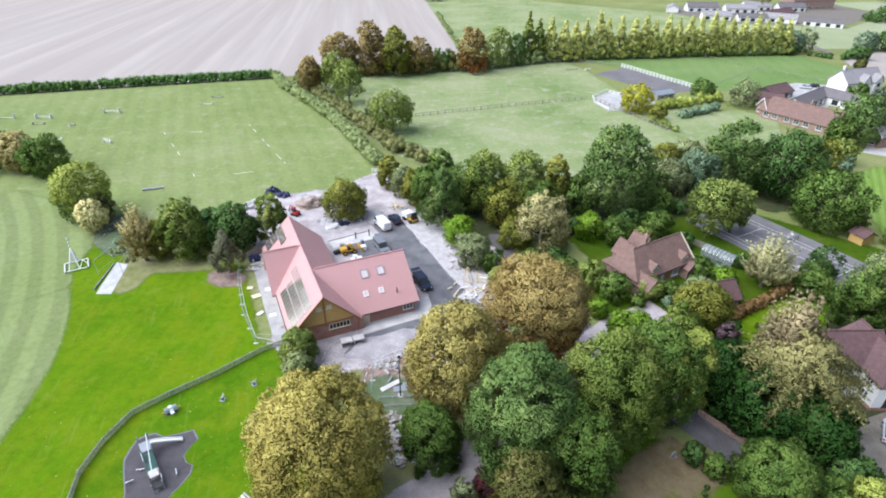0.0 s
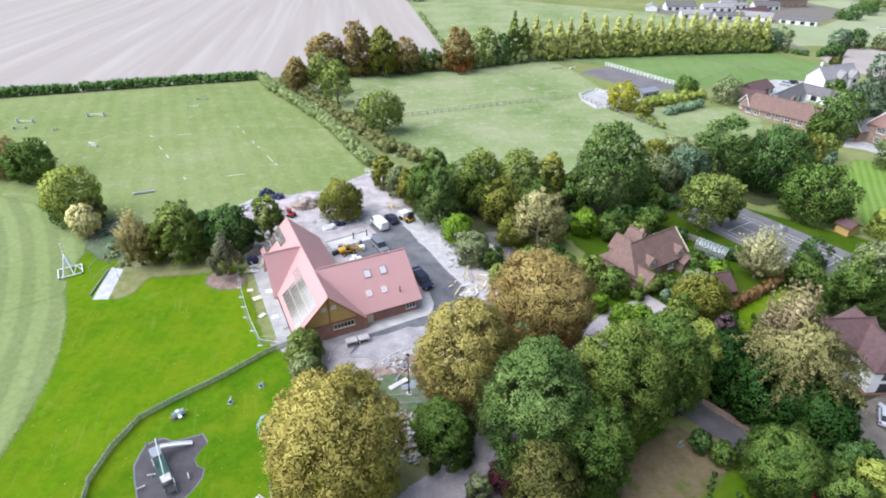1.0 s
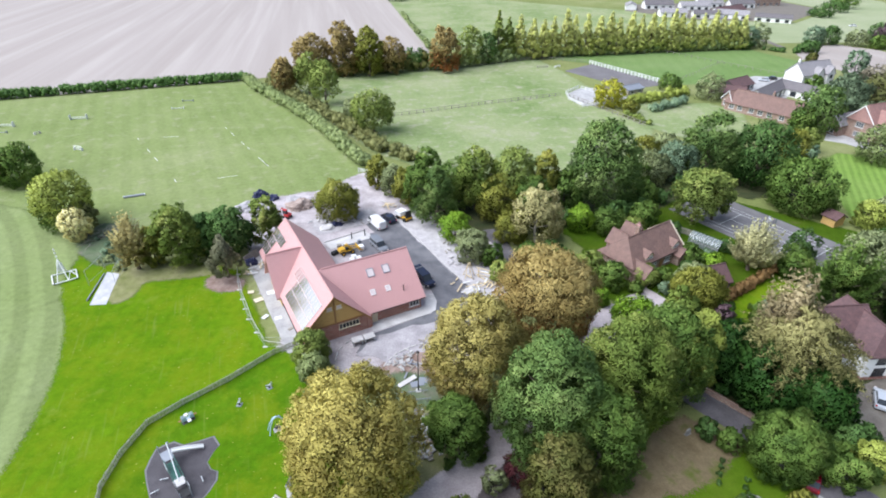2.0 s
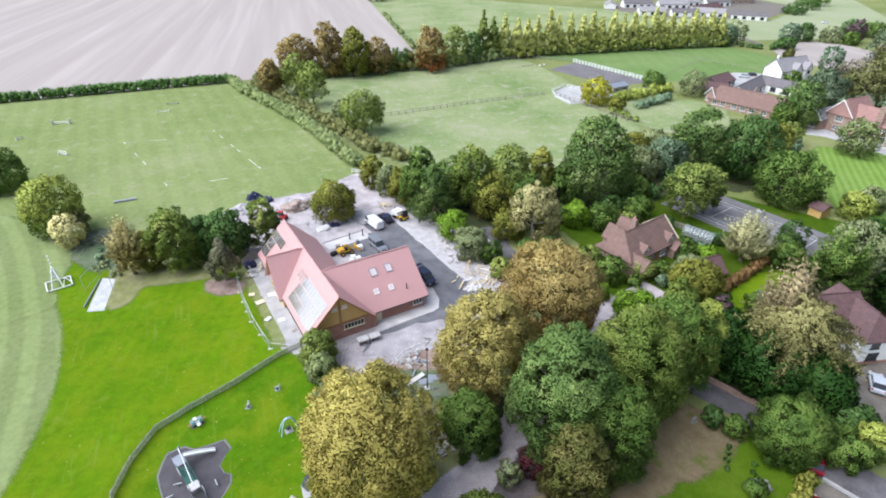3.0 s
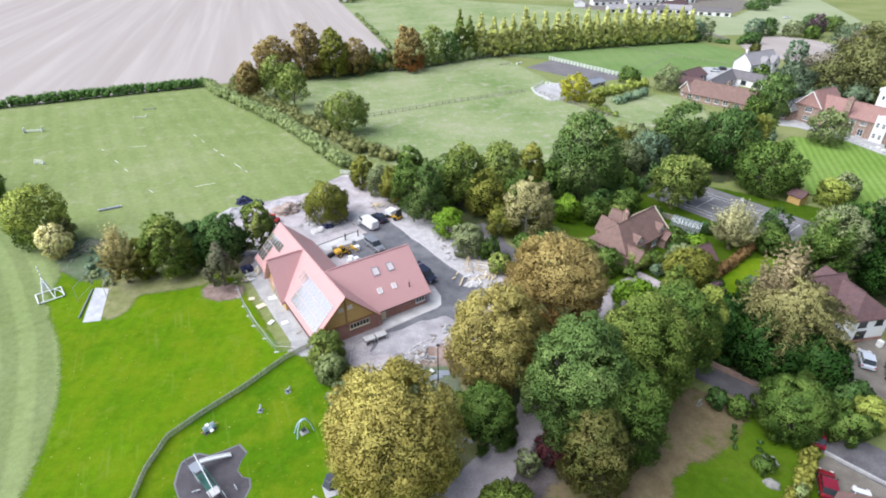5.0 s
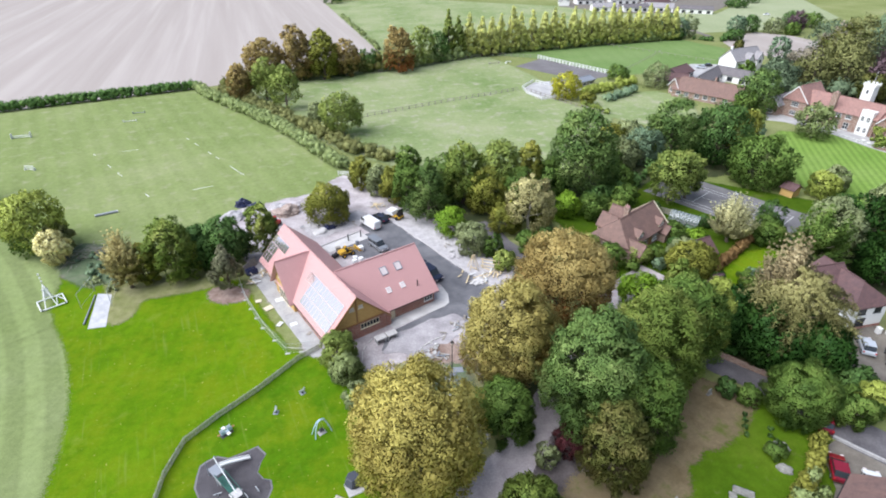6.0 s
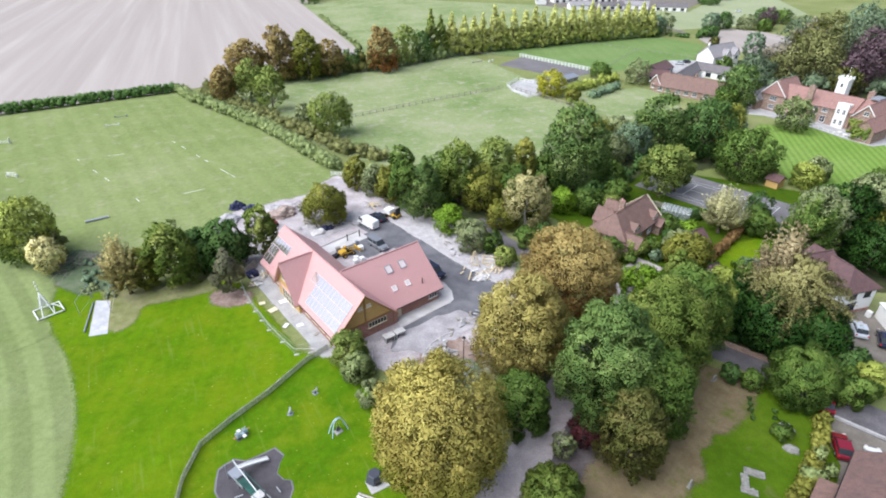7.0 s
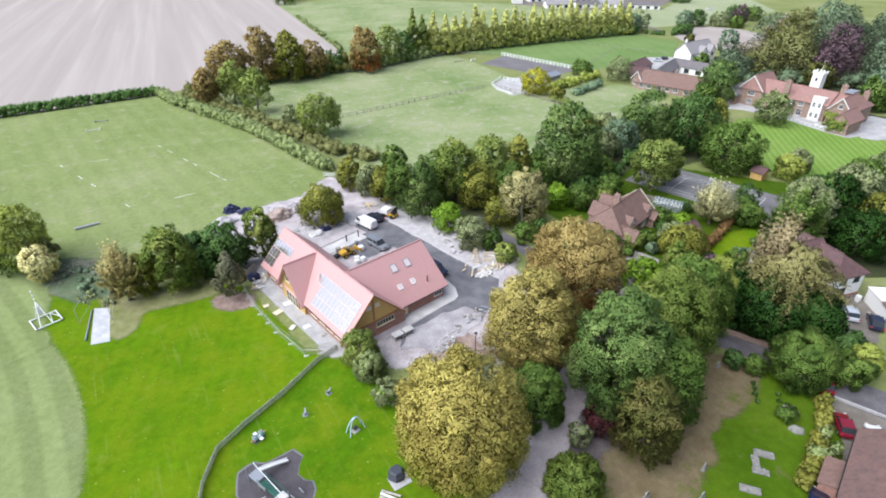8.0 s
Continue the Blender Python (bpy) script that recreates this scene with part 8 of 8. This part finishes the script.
def site_fence(line, label):
    """Wire mesh panels in tubular frames, standing on blocks."""
    ob = thing("site_fence", pose(0, 0, 0), label, "fence")
    for a, b in zip(line, line[1:]):
        a, b = Vector((*a, 0)), Vector((*b, 0))
        n = max(1, round((b - a).length / 3.4))
        for i in range(n):
            p, q = a.lerp(b, i / n), a.lerp(b, (i + 0.97) / n)
            up = Vector((0, 0, 1.9))
            lo = Vector((0, 0, 0.15))
            bm = bmesh.new()
            for s, e in ((p, p + up), (q, q + up), (p + lo, q + lo), (p + up, q + up)):
                tube(bm, s, e, 0.014, n=5)
            fr = part("panel_frame", bm, M["steel"], ob)
            bm = bmesh.new()
            for j in range(1, 14):
                c = p.lerp(q, j / 14)
                tube(bm, c + lo, c + up, 0.006, n=3)
            for j in range(1, 6):
                tube(bm, p + lo + Vector((0, 0, 0.3 * j)), q + lo + Vector((0, 0, 0.3 * j)), 0.006, n=3)
            part("wire_mesh", bm, M["steel"], fr)
            part("foot", boxed(-0.35, 0.35, -0.12, 0.12, 0, 0.14, Matrix.Translation(p)), M["concrete"], ob)
    return ob


site_fence([(-36.9, 85.5), (-35.6, 80.5), (-32.2, 72.0), (-28.2, 65.0), (-26.2, 64.9), (-23.4, 65.0)], "temporary steel mesh fence along the lawn")
site_fence([(9.6, 82.4), (12.0, 77.0)], "temporary steel mesh fence by the timber")
site_fence([(-9.7, 59.6), (-9.5, 54.5)], "temporary mesh fence at the planting bed")
hose = thing("hose", pose(0, 0, 0), "pale pipe lying along the site fence", "pipe")
for a, b in zip([(-36.4, 84.0), (-35.0, 79.8), (-31.8, 72.4), (-28.6, 66.4)], [(-35.0, 79.8), (-31.8, 72.4), (-28.6, 66.4), (-25.6, 65.6)]):
    part("length", piped((*a, 0.12), (*b, 0.12), 0.035, n=6), M["white"], hose)

# ---- playground ----
pf = thing("climbing_frame", pose(-34.0, 42.9, 0.075, 0, 0, 35.5), "green and grey climbing frame with a white slide", "climbing frame")
for x in (-0.55, 0.55):
    for y, h in ((-3.7, 1.5), (-2.3, 1.9), (1.6, 1.9), (3.6, 2.3)):
        part("post", piped((x, y, 0), (x, y, h), 0.06, n=8), M["lead"], pf)
part("platform", boxed(-0.6, 0.6, 1.8, 3.4, 1.2, 1.28), M["lead"], pf)
part("platform", boxed(-0.6, 0.6, -2.3, -1.2, 1.0, 1.08), M["concrete"], pf, "pale plywood platform")
for i in range(8):
    part("bridge_slat", boxed(-0.42, 0.42, -1.1 + i * 0.35, -0.84 + i * 0.35, 0.95, 1.01), M["green_paint"], pf)
for x in (-0.55, 0.55):
    part("handrail", piped((x, -2.3, 1.7), (x, 1.8, 1.8), 0.04, n=6), M["green_paint"], pf)
    part("net_rail", piped((x, -3.7, 0.8), (x, -2.3, 1.2), 0.05, n=6), M["black"], pf)
part("beam", piped((0.45, 3.6, 2.2), (-0.1, -2.4, 1.9), 0.06, n=8), M["steel"], pf)
part("climbing_net", boxed(-0.5, 0.5, -3.7, -2.35, 0.55, 0.62), M["black"], pf)
part("panel", boxed(-0.66, -0.6, 0.2, 1.5, 1.1, 1.6), M["steel"], pf)
part("panel", boxed(0.6, 0.66, -3.3, -2.5, 1.0, 1.4), M["steel"], pf)
bm = bmesh.new()
swing_round = Matrix.Translation((0.6, 2.9, 0)) @ Matrix.Rotation(radians(-12), 4, "Z")
for i in range(8):
    a, b = i / 8, (i + 1) / 8
    za, zb = 1.3 - 1.1 * a ** 1.3, 1.3 - 1.1 * b ** 1.3
    tilt = swing_round @ Matrix(((1, 0, 0, 0), (0, 1, 0, 0), ((zb - za) / ((b - a) * 3.4), 0, 1, za - (zb - za) / ((b - a) * 3.4) * a * 3.4), (0, 0, 0, 1)))
    box(bm, a * 3.4, b * 3.4, -0.24, 0.24, -0.03, 0.03, tilt)
    for y in (-0.28, 0.22):
        box(bm, a * 3.4, b * 3.4, y, y + 0.06, -0.03, 0.16, tilt)
part("slide", bm, M["white"], pf, "white slide")
part("foot", piped((3.8, 2.1, 0), (3.8, 2.1, 0.22), 0.08, n=6), M["steel"], pf)
for x, y, a in ((-35.2, 42.5, 10), (-30.9, 42.2, -60), (-35.7, 40.9, 30)):
    b = thing("step_post", pose(x, y, 0.075, 0, 0, a), "small pale bar standing on the play surface", "play post")
    part("bar", boxed(-0.45, 0.45, -0.05, 0.05, 0.3, 0.40), M["steel"], b)
    part("leg", boxed(-0.06, 0.06, -0.05, 0.05, 0, 0.3), M["steel"], b)
sw = thing("arch_swing", pose(-23.6, 49.0, 0.03, 0, 0, 25), "pale blue steel arch swing on the grass", "swing")
arch = [(-1.1, 0), (-0.8, 1.2), (-0.35, 2.1), (0.05, 2.3), (0.5, 2.1), (0.9, 1.2), (1.15, 0)]
for y in (-0.5, 0.5):
    for a, b in zip(arch, arch[1:]):
        part("bow", piped((a[0], y * (1 - a[1] / 2.6), a[1]), (b[0], y * (1 - b[1] / 2.6), b[1]), 0.07, n=6), M["rider_blue"], sw)
part("seat", boxed(-0.3, 0.3, -0.3, 0.3, 0.45, 0.52), M["black"], sw)
part("chain", piped((-0.2, 0, 0.5), (0.0, 0, 2.25), 0.02, n=4), M["steel"], sw)
part("chain", piped((0.3, 0, 0.5), (0.1, 0, 2.25), 0.02, n=4), M["steel"], sw)
part("pad", boxed(-0.5, 0.5, -0.4, 0.4, 0.0, 0.03), M["slab"], sw)
GR = "spring riders"
sr = thing("spring_rider", pose(-26.0, 56.4, 0.03, 0, 0, 30), "small grey spring rider on a spring", "spring rider", GR)
part("spring", piped((0, 0, 0), (0, 0, 0.4), 0.13, n=8), M["black"], sr)
bm = bmesh.new()
prism(bm, [(-0.42, 0.4), (-0.46, 0.68), (-0.2, 0.58), (0.2, 0.58), (0.36, 0.9), (0.5, 0.72), (0.4, 0.4)], -0.1, 0.1)
part("seat", bm, M["steel"], sr)
part("footplate", boxed(-0.35, 0.35, -0.35, 0.35, 0, 0.05), M["lead"], sr)
copy_thing(sr, pose(-29.4, 53.6, 0.03, 0, 0, 80))
rk = thing("play_rocker", pose(-35.3, 51.4, 0.03, 0, 0, 38), "four-seat spring rocker with pale blue panels and red-brown seats", "play rocker")
for x in (-0.45, 0.45):
    part("spring", piped((x, 0, 0), (x, 0, 0.42), 0.13, n=10), M["black"], rk)
part("deck", boxed(-0.75, 0.75, -0.16, 0.16, 0.42, 0.5, None, 0.03), M["rider_blue"], rk, "pale blue deck board")
for x in (-0.95, 0.95):
    part("seat", boxed(x - 0.2, x + 0.2, -0.14, 0.14, 0.55, 0.62, None, 0.04), M["oak"], rk, "dull red-brown seat")
    part("side_panel", boxed(x * 0.5 - 0.26, x * 0.5 + 0.26, 0.2, 0.25, 0.4, 1.0, None, 0.02), M["white"], rk, "white side panel")
    part("side_panel", boxed(x * 0.5 - 0.26, x * 0.5 + 0.26, -0.25, -0.2, 0.4, 1.0, None, 0.02), M["rider_blue"], rk, "pale blue side panel")
for y in (-0.62, 0.62):
    part("seat", boxed(-0.22, 0.22, y - 0.24, y + 0.24, 0.55, 0.62, None, 0.04), M["white"], rk, "white seat")
    part("arm", boxed(-0.05, 0.05, min(0, y), max(0, y), 0.5, 0.56), M["steel"], rk)
part("handle", piped((-0.4, 0, 0.95), (0.4, 0, 0.95), 0.03, n=6), M["steel"], rk)
part("base_plate", boxed(-0.8, 0.8, -0.35, 0.35, 0, 0.03), M["rubber"], rk)
dr = thing("play_dome", pose(-20.2, 41.0, 0.03, 0, 0, 15), "low dark six-sided play dome on a pale base", "play dome")
bm = bmesh.new()
tube(bm, (0, 0, 0.1), (0, 0, 1.0), 1.15, 0.75, 6)
part("dome", bm, M["slate_plastic"], dr)
part("top", piped((0, 0, 1.0), (0, 0, 1.06), 0.78, 0.7, 6), M["slate_plastic"], dr)
part("base", boxed(-1.15, 1.15, -1.75, 0.2, 0, 0.1, None, 0.04), M["slab"], dr)
part("opening", boxed(-0.35, 0.35, -1.12, -0.7, 0.2, 0.7), M["black"], dr)
lg = thing("log_stack", pose(-22.4, 38.9, 0.03, 0, 0, -40), "pale peeled logs fanned out on the grass", "logs")
for i in range(4):
    part("log", piped((-0.1 * i, 0.35 * i - 0.5, 0.16), (2.1, 0.55 * i - 1.0, 0.30), 0.15, 0.13, 9), M["pale_bark"] if i % 2 else M["white"], lg)

# ---- cricket ground ----
ss = thing("sight_screen", pose(-67.65, 86.8, 0.05, 0, 0, 30.5), "white timber A-frame mast on a wheeled square base", "cricket frame")
for a, b in (((-1.88, -1.68), (1.88, -1.68)), ((-1.88, 1.68), (1.88, 1.68)), ((-1.88, -1.68), (-1.88, 1.68)), ((1.88, -1.68), (1.88, 1.68))):
    part("base_rail", piped((*a, 0.25), (*b, 0.25), 0.11, n=6), M["white"], ss)
for a, b in (((0.5, -1.68), (1.0, 1.68)), ((1.0, 1.68), (1.88, -0.6))):
    part("brace", piped((*a, 0.25), (*b, 0.25), 0.07, n=6), M["white"], ss)
for x, y in ((-0.95, 1.68), (0.55, 1.68), (-1.2, -1.68), (0.5, -1.68)):
    part("strut", piped((x, y, 0.25), (-0.15, 1.5, 3.3), 0.08, n=6), M["white"], ss)
part("board", boxed(-0.62, 0.32, 1.46, 1.52, 0.7, 2.4), M["white"], ss)
part("pole", piped((-0.15, 1.5, 3.3), (-0.05, 1.55, 5.3), 0.02, n=5), M["steel"], ss)
for z in (3.8, 4.5, 5.2):
    part("marker", piped((-0.1, 1.52, z - 0.16), (-0.1, 1.52, z + 0.16), 0.12, n=6), M["white"], ss)
for sx in (-1, 1):
    o = part("wheel", wheel_mesh(0.2, 0.1), M["tyre"], ss)
    o.location = (sx * 1.7, -1.68, 0.2)
net = thing("practice_net", pose(0, 0, 0.03), "thin steel posts and rails of a practice net", "cricket net")
for a, b in (((-62.2, 84.0), (-61.6, 89.0)), ((-57.4, 83.6), (-58.0, 88.2))):
    for p in (a, b):
        part("post", piped((*p, 0), (*p, 3.0), 0.05, n=6), M["steel"], net)
    part("rail", piped((*a, 3.0), (*b, 3.0), 0.04, n=6), M["steel"], net)
    part("rail", piped((*a, 0.5), (*b, 0.5), 0.025, n=5), M["steel"], net)
rl = thing("drain_pipe", pose(-68.8, 121.0, 0.2, 0, 0, 18), "long grey drainage pipe lying on the pitch", "pipe")
bm = bmesh.new()
tube(bm, (-2.2, 0, 0.05), (2.2, 0, 0.05), 0.3, n=18)
part("barrel", bm, M["lead"], rl)
for x in (-2.22, 2.22):
    part("rim", piped((x - 0.06, 0, 0.05), (x + 0.06, 0, 0.05), 0.32, n=18), M["steel"], rl)
# painted lines on the pitch
ln = thing("pitch_marking", pose(0, 0, 0.036), "broken white painted pitch lines", "pitch marking", kind="structure")
for a, b, cuts in (((-60.7, 171.0), (-41.4, 138.0), ((0.0, 0.05), (0.16, 0.24), (0.42, 0.49), (0.56, 0.62), (0.80, 1.0))), ((-84.0, 162.6), (-60.7, 127.1), ((0.0, 0.04), (0.27, 0.34), (0.46, 0.53), (0.90, 0.95))),
                   ((-52.4, 130.6), (-48.0, 132.0), ((0, 1),)), ((-76.5, 163.0), (-72.5, 163.6), ((0, 1),)), ((-43.0, 140.6), (-41.0, 137.6), ((0, 1),))):
    a, b = Vector(a), Vector(b)
    ang = math.degrees(math.atan2(b.y - a.y, b.x - a.x))
    for s, e in cuts:
        p, l = a.lerp(b, s), (b - a).length * (e - s)
        part("line", boxed(0, l, -0.07, 0.07, 0, 0.01, pose(p.x, p.y, 0, 0, 0, ang)), M["line"], ln)


def jump(x, y, turn, w, label, mat="white", rails=2, wings=True):
    ob = thing("horse_jump", pose(x, y, 0.03, 0, 0, turn), label, "horse jump", "horse jumps on the field")
    for sx in (-1, 1):
        if wings:
            part("wing", boxed(sx * w / 2 - 0.06, sx * w / 2 + 0.06, -0.6, 0.6, 0, 1.5), M[mat], ob)
        else:
            part("stand", boxed(sx * w / 2 - 0.1, sx * w / 2 + 0.1, -0.3, 0.3, 0, 0.7), M[mat], ob)
    for i in range(rails):
        part("pole", piped((-w / 2, 0, 0.25 + 0.45 * i), (w / 2, 0, 0.25 + 0.45 * i), 0.09, n=8), M[mat], ob)
    return ob


jump(-128.9, 176.4, 0, 4.8, "white pole jump with wing stands")
jump(-110.0, 182.7, 5, 5.0, "white pole jump with tall wings")
jump(-96.5, 153.5, -20, 2.6, "small white block jump", "white", 3, False)
jump(-115.3, 168.4, 60, 1.6, "small grey and white jump", "concrete", 2, False)
jump(-111.5, 155.0, 70, 2.0, "low white jump stand", "white", 1, False)
jump(-81.9, 192.4, 8, 3.8, "low white jump beside the hedge", "white", 1, False)
jump(-81.4, 201.8, 4, 3.6, "low grey jump beside the hedge", "lead", 1, False)
jump(-141.0, 176.0, 10, 5.0, "low white jump at the field side", "white", 1, True)
jump(-126.7, 170.0, 0, 3.6, "grey fallen pole jump", "lead", 1, False)
jump(60.0, 247.5, 10, 5.0, "grey jump beside the arena", "grey_wood", 2, False)
jump(67.0, 248.0, 30, 3.0, "white jump beside the arena", "white", 2, False)

# ---- tennis court ----
court = thing("tennis_court", pose(68.2, 93.8, 0, 0, 0, -61.9), "grey hard tennis court with white lines", "tennis court", kind="structure")
part("surface", boxed(-17.0, 17.5, -7.2, 8.8, -0.1, 0.06), M["court"], court)
for a in ((-11.89, 11.89, 5.44, 5.52), (-11.89, 11.89, -5.52, -5.44), (-11.89, 11.89, 4.08, 4.16), (-11.89, 11.89, -4.16, -4.08), (-11.89, -11.79, -5.44, 5.44), (11.79, 11.89, -5.44, 5.44), (-6.45, -6.35, -4.08, 4.08), (6.35, 6.45, -4.08, 4.08), (-6.35, 6.35, -0.04, 0.04)):
    part("line", boxed(*a, 0.055, 0.068), M["line"], court)
for y in (-6.4, 6.4):
    part("net_post", piped((0, y, 0.06), (0, y, 1.1), 0.05, n=8), M["green_paint"], court)
bm = bmesh.new()
for i in range(33):
    tube(bm, (0, -6.4 + 0.4 * i, 0.1), (0, -6.4 + 0.4 * i, 1.0), 0.008, n=3)
for z in (0.2, 0.4, 0.6, 0.8):
    tube(bm, (0, -6.4, z), (0, 6.4, z), 0.008, n=3)
tube(bm, (0, -6.4, 1.0), (0, 6.4, 1.0), 0.035, n=5)
part("net", bm, M["black"], court)
um = thing("umpire_chair", pose(72.0, 96.4, 0.06, 0, 0, 28), "small white umpire chair at the net", "chair")
part("seat", boxed(-0.3, 0.3, -0.25, 0.25, 1.4, 1.46), M["white"], um)
part("backrest", boxed(-0.3, 0.3, 0.22, 0.27, 1.46, 1.9), M["white"], um)
for sx in (-0.3, 0.3):
    for sy in (-0.3, 0.3):
        part("leg", piped((sx * 1.3, sy * 1.5, 0), (sx, sy * 0.8, 1.4), 0.04, n=5), M["white"], um)


# ---- churchyard and village ----
def grave(x, y, turn, label, kind):
    ob = thing("grave", pose(x, y, 0.05, 0, 0, turn), label, "grave", "graves in the churchyard")
    if kind == "ledger":
        part("kerb_slab", boxed(-1.1, 1.1, -0.45, 0.45, 0, 0.28, None, 0.03), M["stone"], ob)
        part("ledger", boxed(-0.95, 0.95, -0.34, 0.34, 0.28, 0.40, None, 0.03), M["stone"], ob)
    elif kind == "cross":
        part("slab", boxed(-0.9, 0.9, -0.4, 0.4, 0, 0.2, None, 0.03), M["stone"], ob)
        part("shaft", boxed(-0.8, 0.8, -0.12, 0.12, 0.2, 0.36, None, 0.02), M["stone"], ob)
        part("arm", boxed(0.2, 0.44, -0.4, 0.4, 0.2, 0.35, None, 0.02), M["stone"], ob)
    else:
        bm = bmesh.new()
        prism(bm, [(-0.35, 0), (0.35, 0), (0.35, 0.8), (0.2, 1.0), (-0.2, 1.0), (-0.35, 0.8)], -0.08, 0.08)
        part("headstone", bm, M["stone"], ob)
        part("plinth", boxed(-0.45, 0.45, -0.2, 0.2, 0, 0.14), M["stone"], ob)
    return ob


grave(22.4, 30.0, -38, "pale stone ledger grave in the grass", "ledger")
grave(20.2, 28.2, -38, "grey stone grave with a raised cross", "cross")
grave(20.7, 29.5, 55, "low weathered stone grave kerb", "cross")
grave(17.2, 26.7, -38, "pale kerbed stone grave", "ledger")
grave(15.6, 25.2, -38, "second pale kerbed grave", "ledger")
grave(14.2, 30.6, 30, "small leaning pale headstone", "stone")
grave(11.4, 27.6, 20, "grey headstone in thin grass", "stone")
grave(5.6, 29.6, 20, "small grey headstone by the lane", "stone")
grave(28.0, 44.0, 20, "thin pale headstone under the trees", "stone")
for x, y in ((30.2, 39.8), (29.6, 38.9), (28.9, 38.0), (28.2, 36.9), (31.8, 37.0), (31.0, 36.0), (30.0, 35.0)):
    t = tree(x, y, 0.32, 0.05, 0.55, "dark", "tiny clipped dark shrub in a row", "round", 8, 260, 0.12, 0.45, name="shrub", category="shrub", trunk=False, group="row of tiny shrubs")
ft = thing("dead_tree", pose(1.6, 38.6, 0), "bare pale dead branch standing in a shrub", "dead tree")
bm = bmesh.new()
tube(bm, (0, 0, 0), (0.2, 0.1, 3.2), 0.09, 0.04, 6)
for a, b, c in (((0.1, 0, 1.6), (1.2, 0.6, 2.9), 0.04), ((0.1, 0, 1.9), (-1.0, 0.4, 3.0), 0.04), ((0.15, 0.05, 2.4), (0.6, -0.8, 3.3), 0.03), ((0.2, 0.1, 2.9), (-0.4, 0.5, 3.9), 0.03), ((0.2, 0.1, 3.1), (0.7, 0.2, 4.1), 0.03)):
    tube(bm, a, b, c, 0.012, 5)
part("branch", bm, M["pale_bark"], ft)
wall = part("roadside_wall", boxed(-4.6, 4.6, -0.15, 0.15, 0, 0.9), M["brick_old"])
wall.matrix_world = pose(36.6, 47.1, 0, 0, 0, -52.5)
tagged(wall, "low old brick wall along the road", "wall", kind="structure")
low_wall = part("forecourt_wall", boxed(-5.2, 5.2, -0.16, 0.16, 0, 0.42, None, 0.03), M["slab"])
low_wall.matrix_world = pose(41.4, 30.0, 0, 0, 0, -55.5)
tagged(low_wall, "low pale rendered wall between forecourt and road", "wall", kind="structure")
bt = part("tarpaulin", boxed(-0.9, 0.9, -0.6, 0.6, 0, 0.35, None, 0.1), M["blue_tarp"])
bt.matrix_world = pose(87.5, 96.6, 0.05, 0, 0, 15)
tagged(bt, "turquoise cover beside the summerhouse", "cover")
wb = part("wheelie_bin", boxed(-0.3, 0.3, -0.35, 0.35, 0, 1.1, None, 0.05), M["white"])
wb.matrix_world = pose(61.6, 49.6, 0.06, 0, 0, 0)
tagged(wb, "pale wheeled bin by the white house", "bin")
rt = rail_fence("terrace_rail", [(131.2, 128.6), (132.4, 117.4)], 0.9, 1.6, "white", "white rail along the manor terrace", 2, 0.06, 0.05)
for x, y in ((133.6, 121.5), (133.2, 119.4)):
    gt = thing("garden_table", pose(x, y, 0.09), "white garden table on the terrace", "table", "terrace tables")
    part("top", piped((0, 0, 0.7), (0, 0, 0.76), 0.6, n=14), M["white"], gt)
    part("leg", piped((0, 0, 0), (0, 0, 0.7), 0.07, n=6), M["white"], gt)

# rolled black netting beside the practice strip
roll = thing("rolled_netting", pose(0, 0, 0.1), "rolled grey netting along the practice strip", "netting")
part("roll", piped((-60.4, 79.2, 0.10), (-61.2, 87.6, 0.10), 0.13, 0.10, 9), M["lead"], roll)
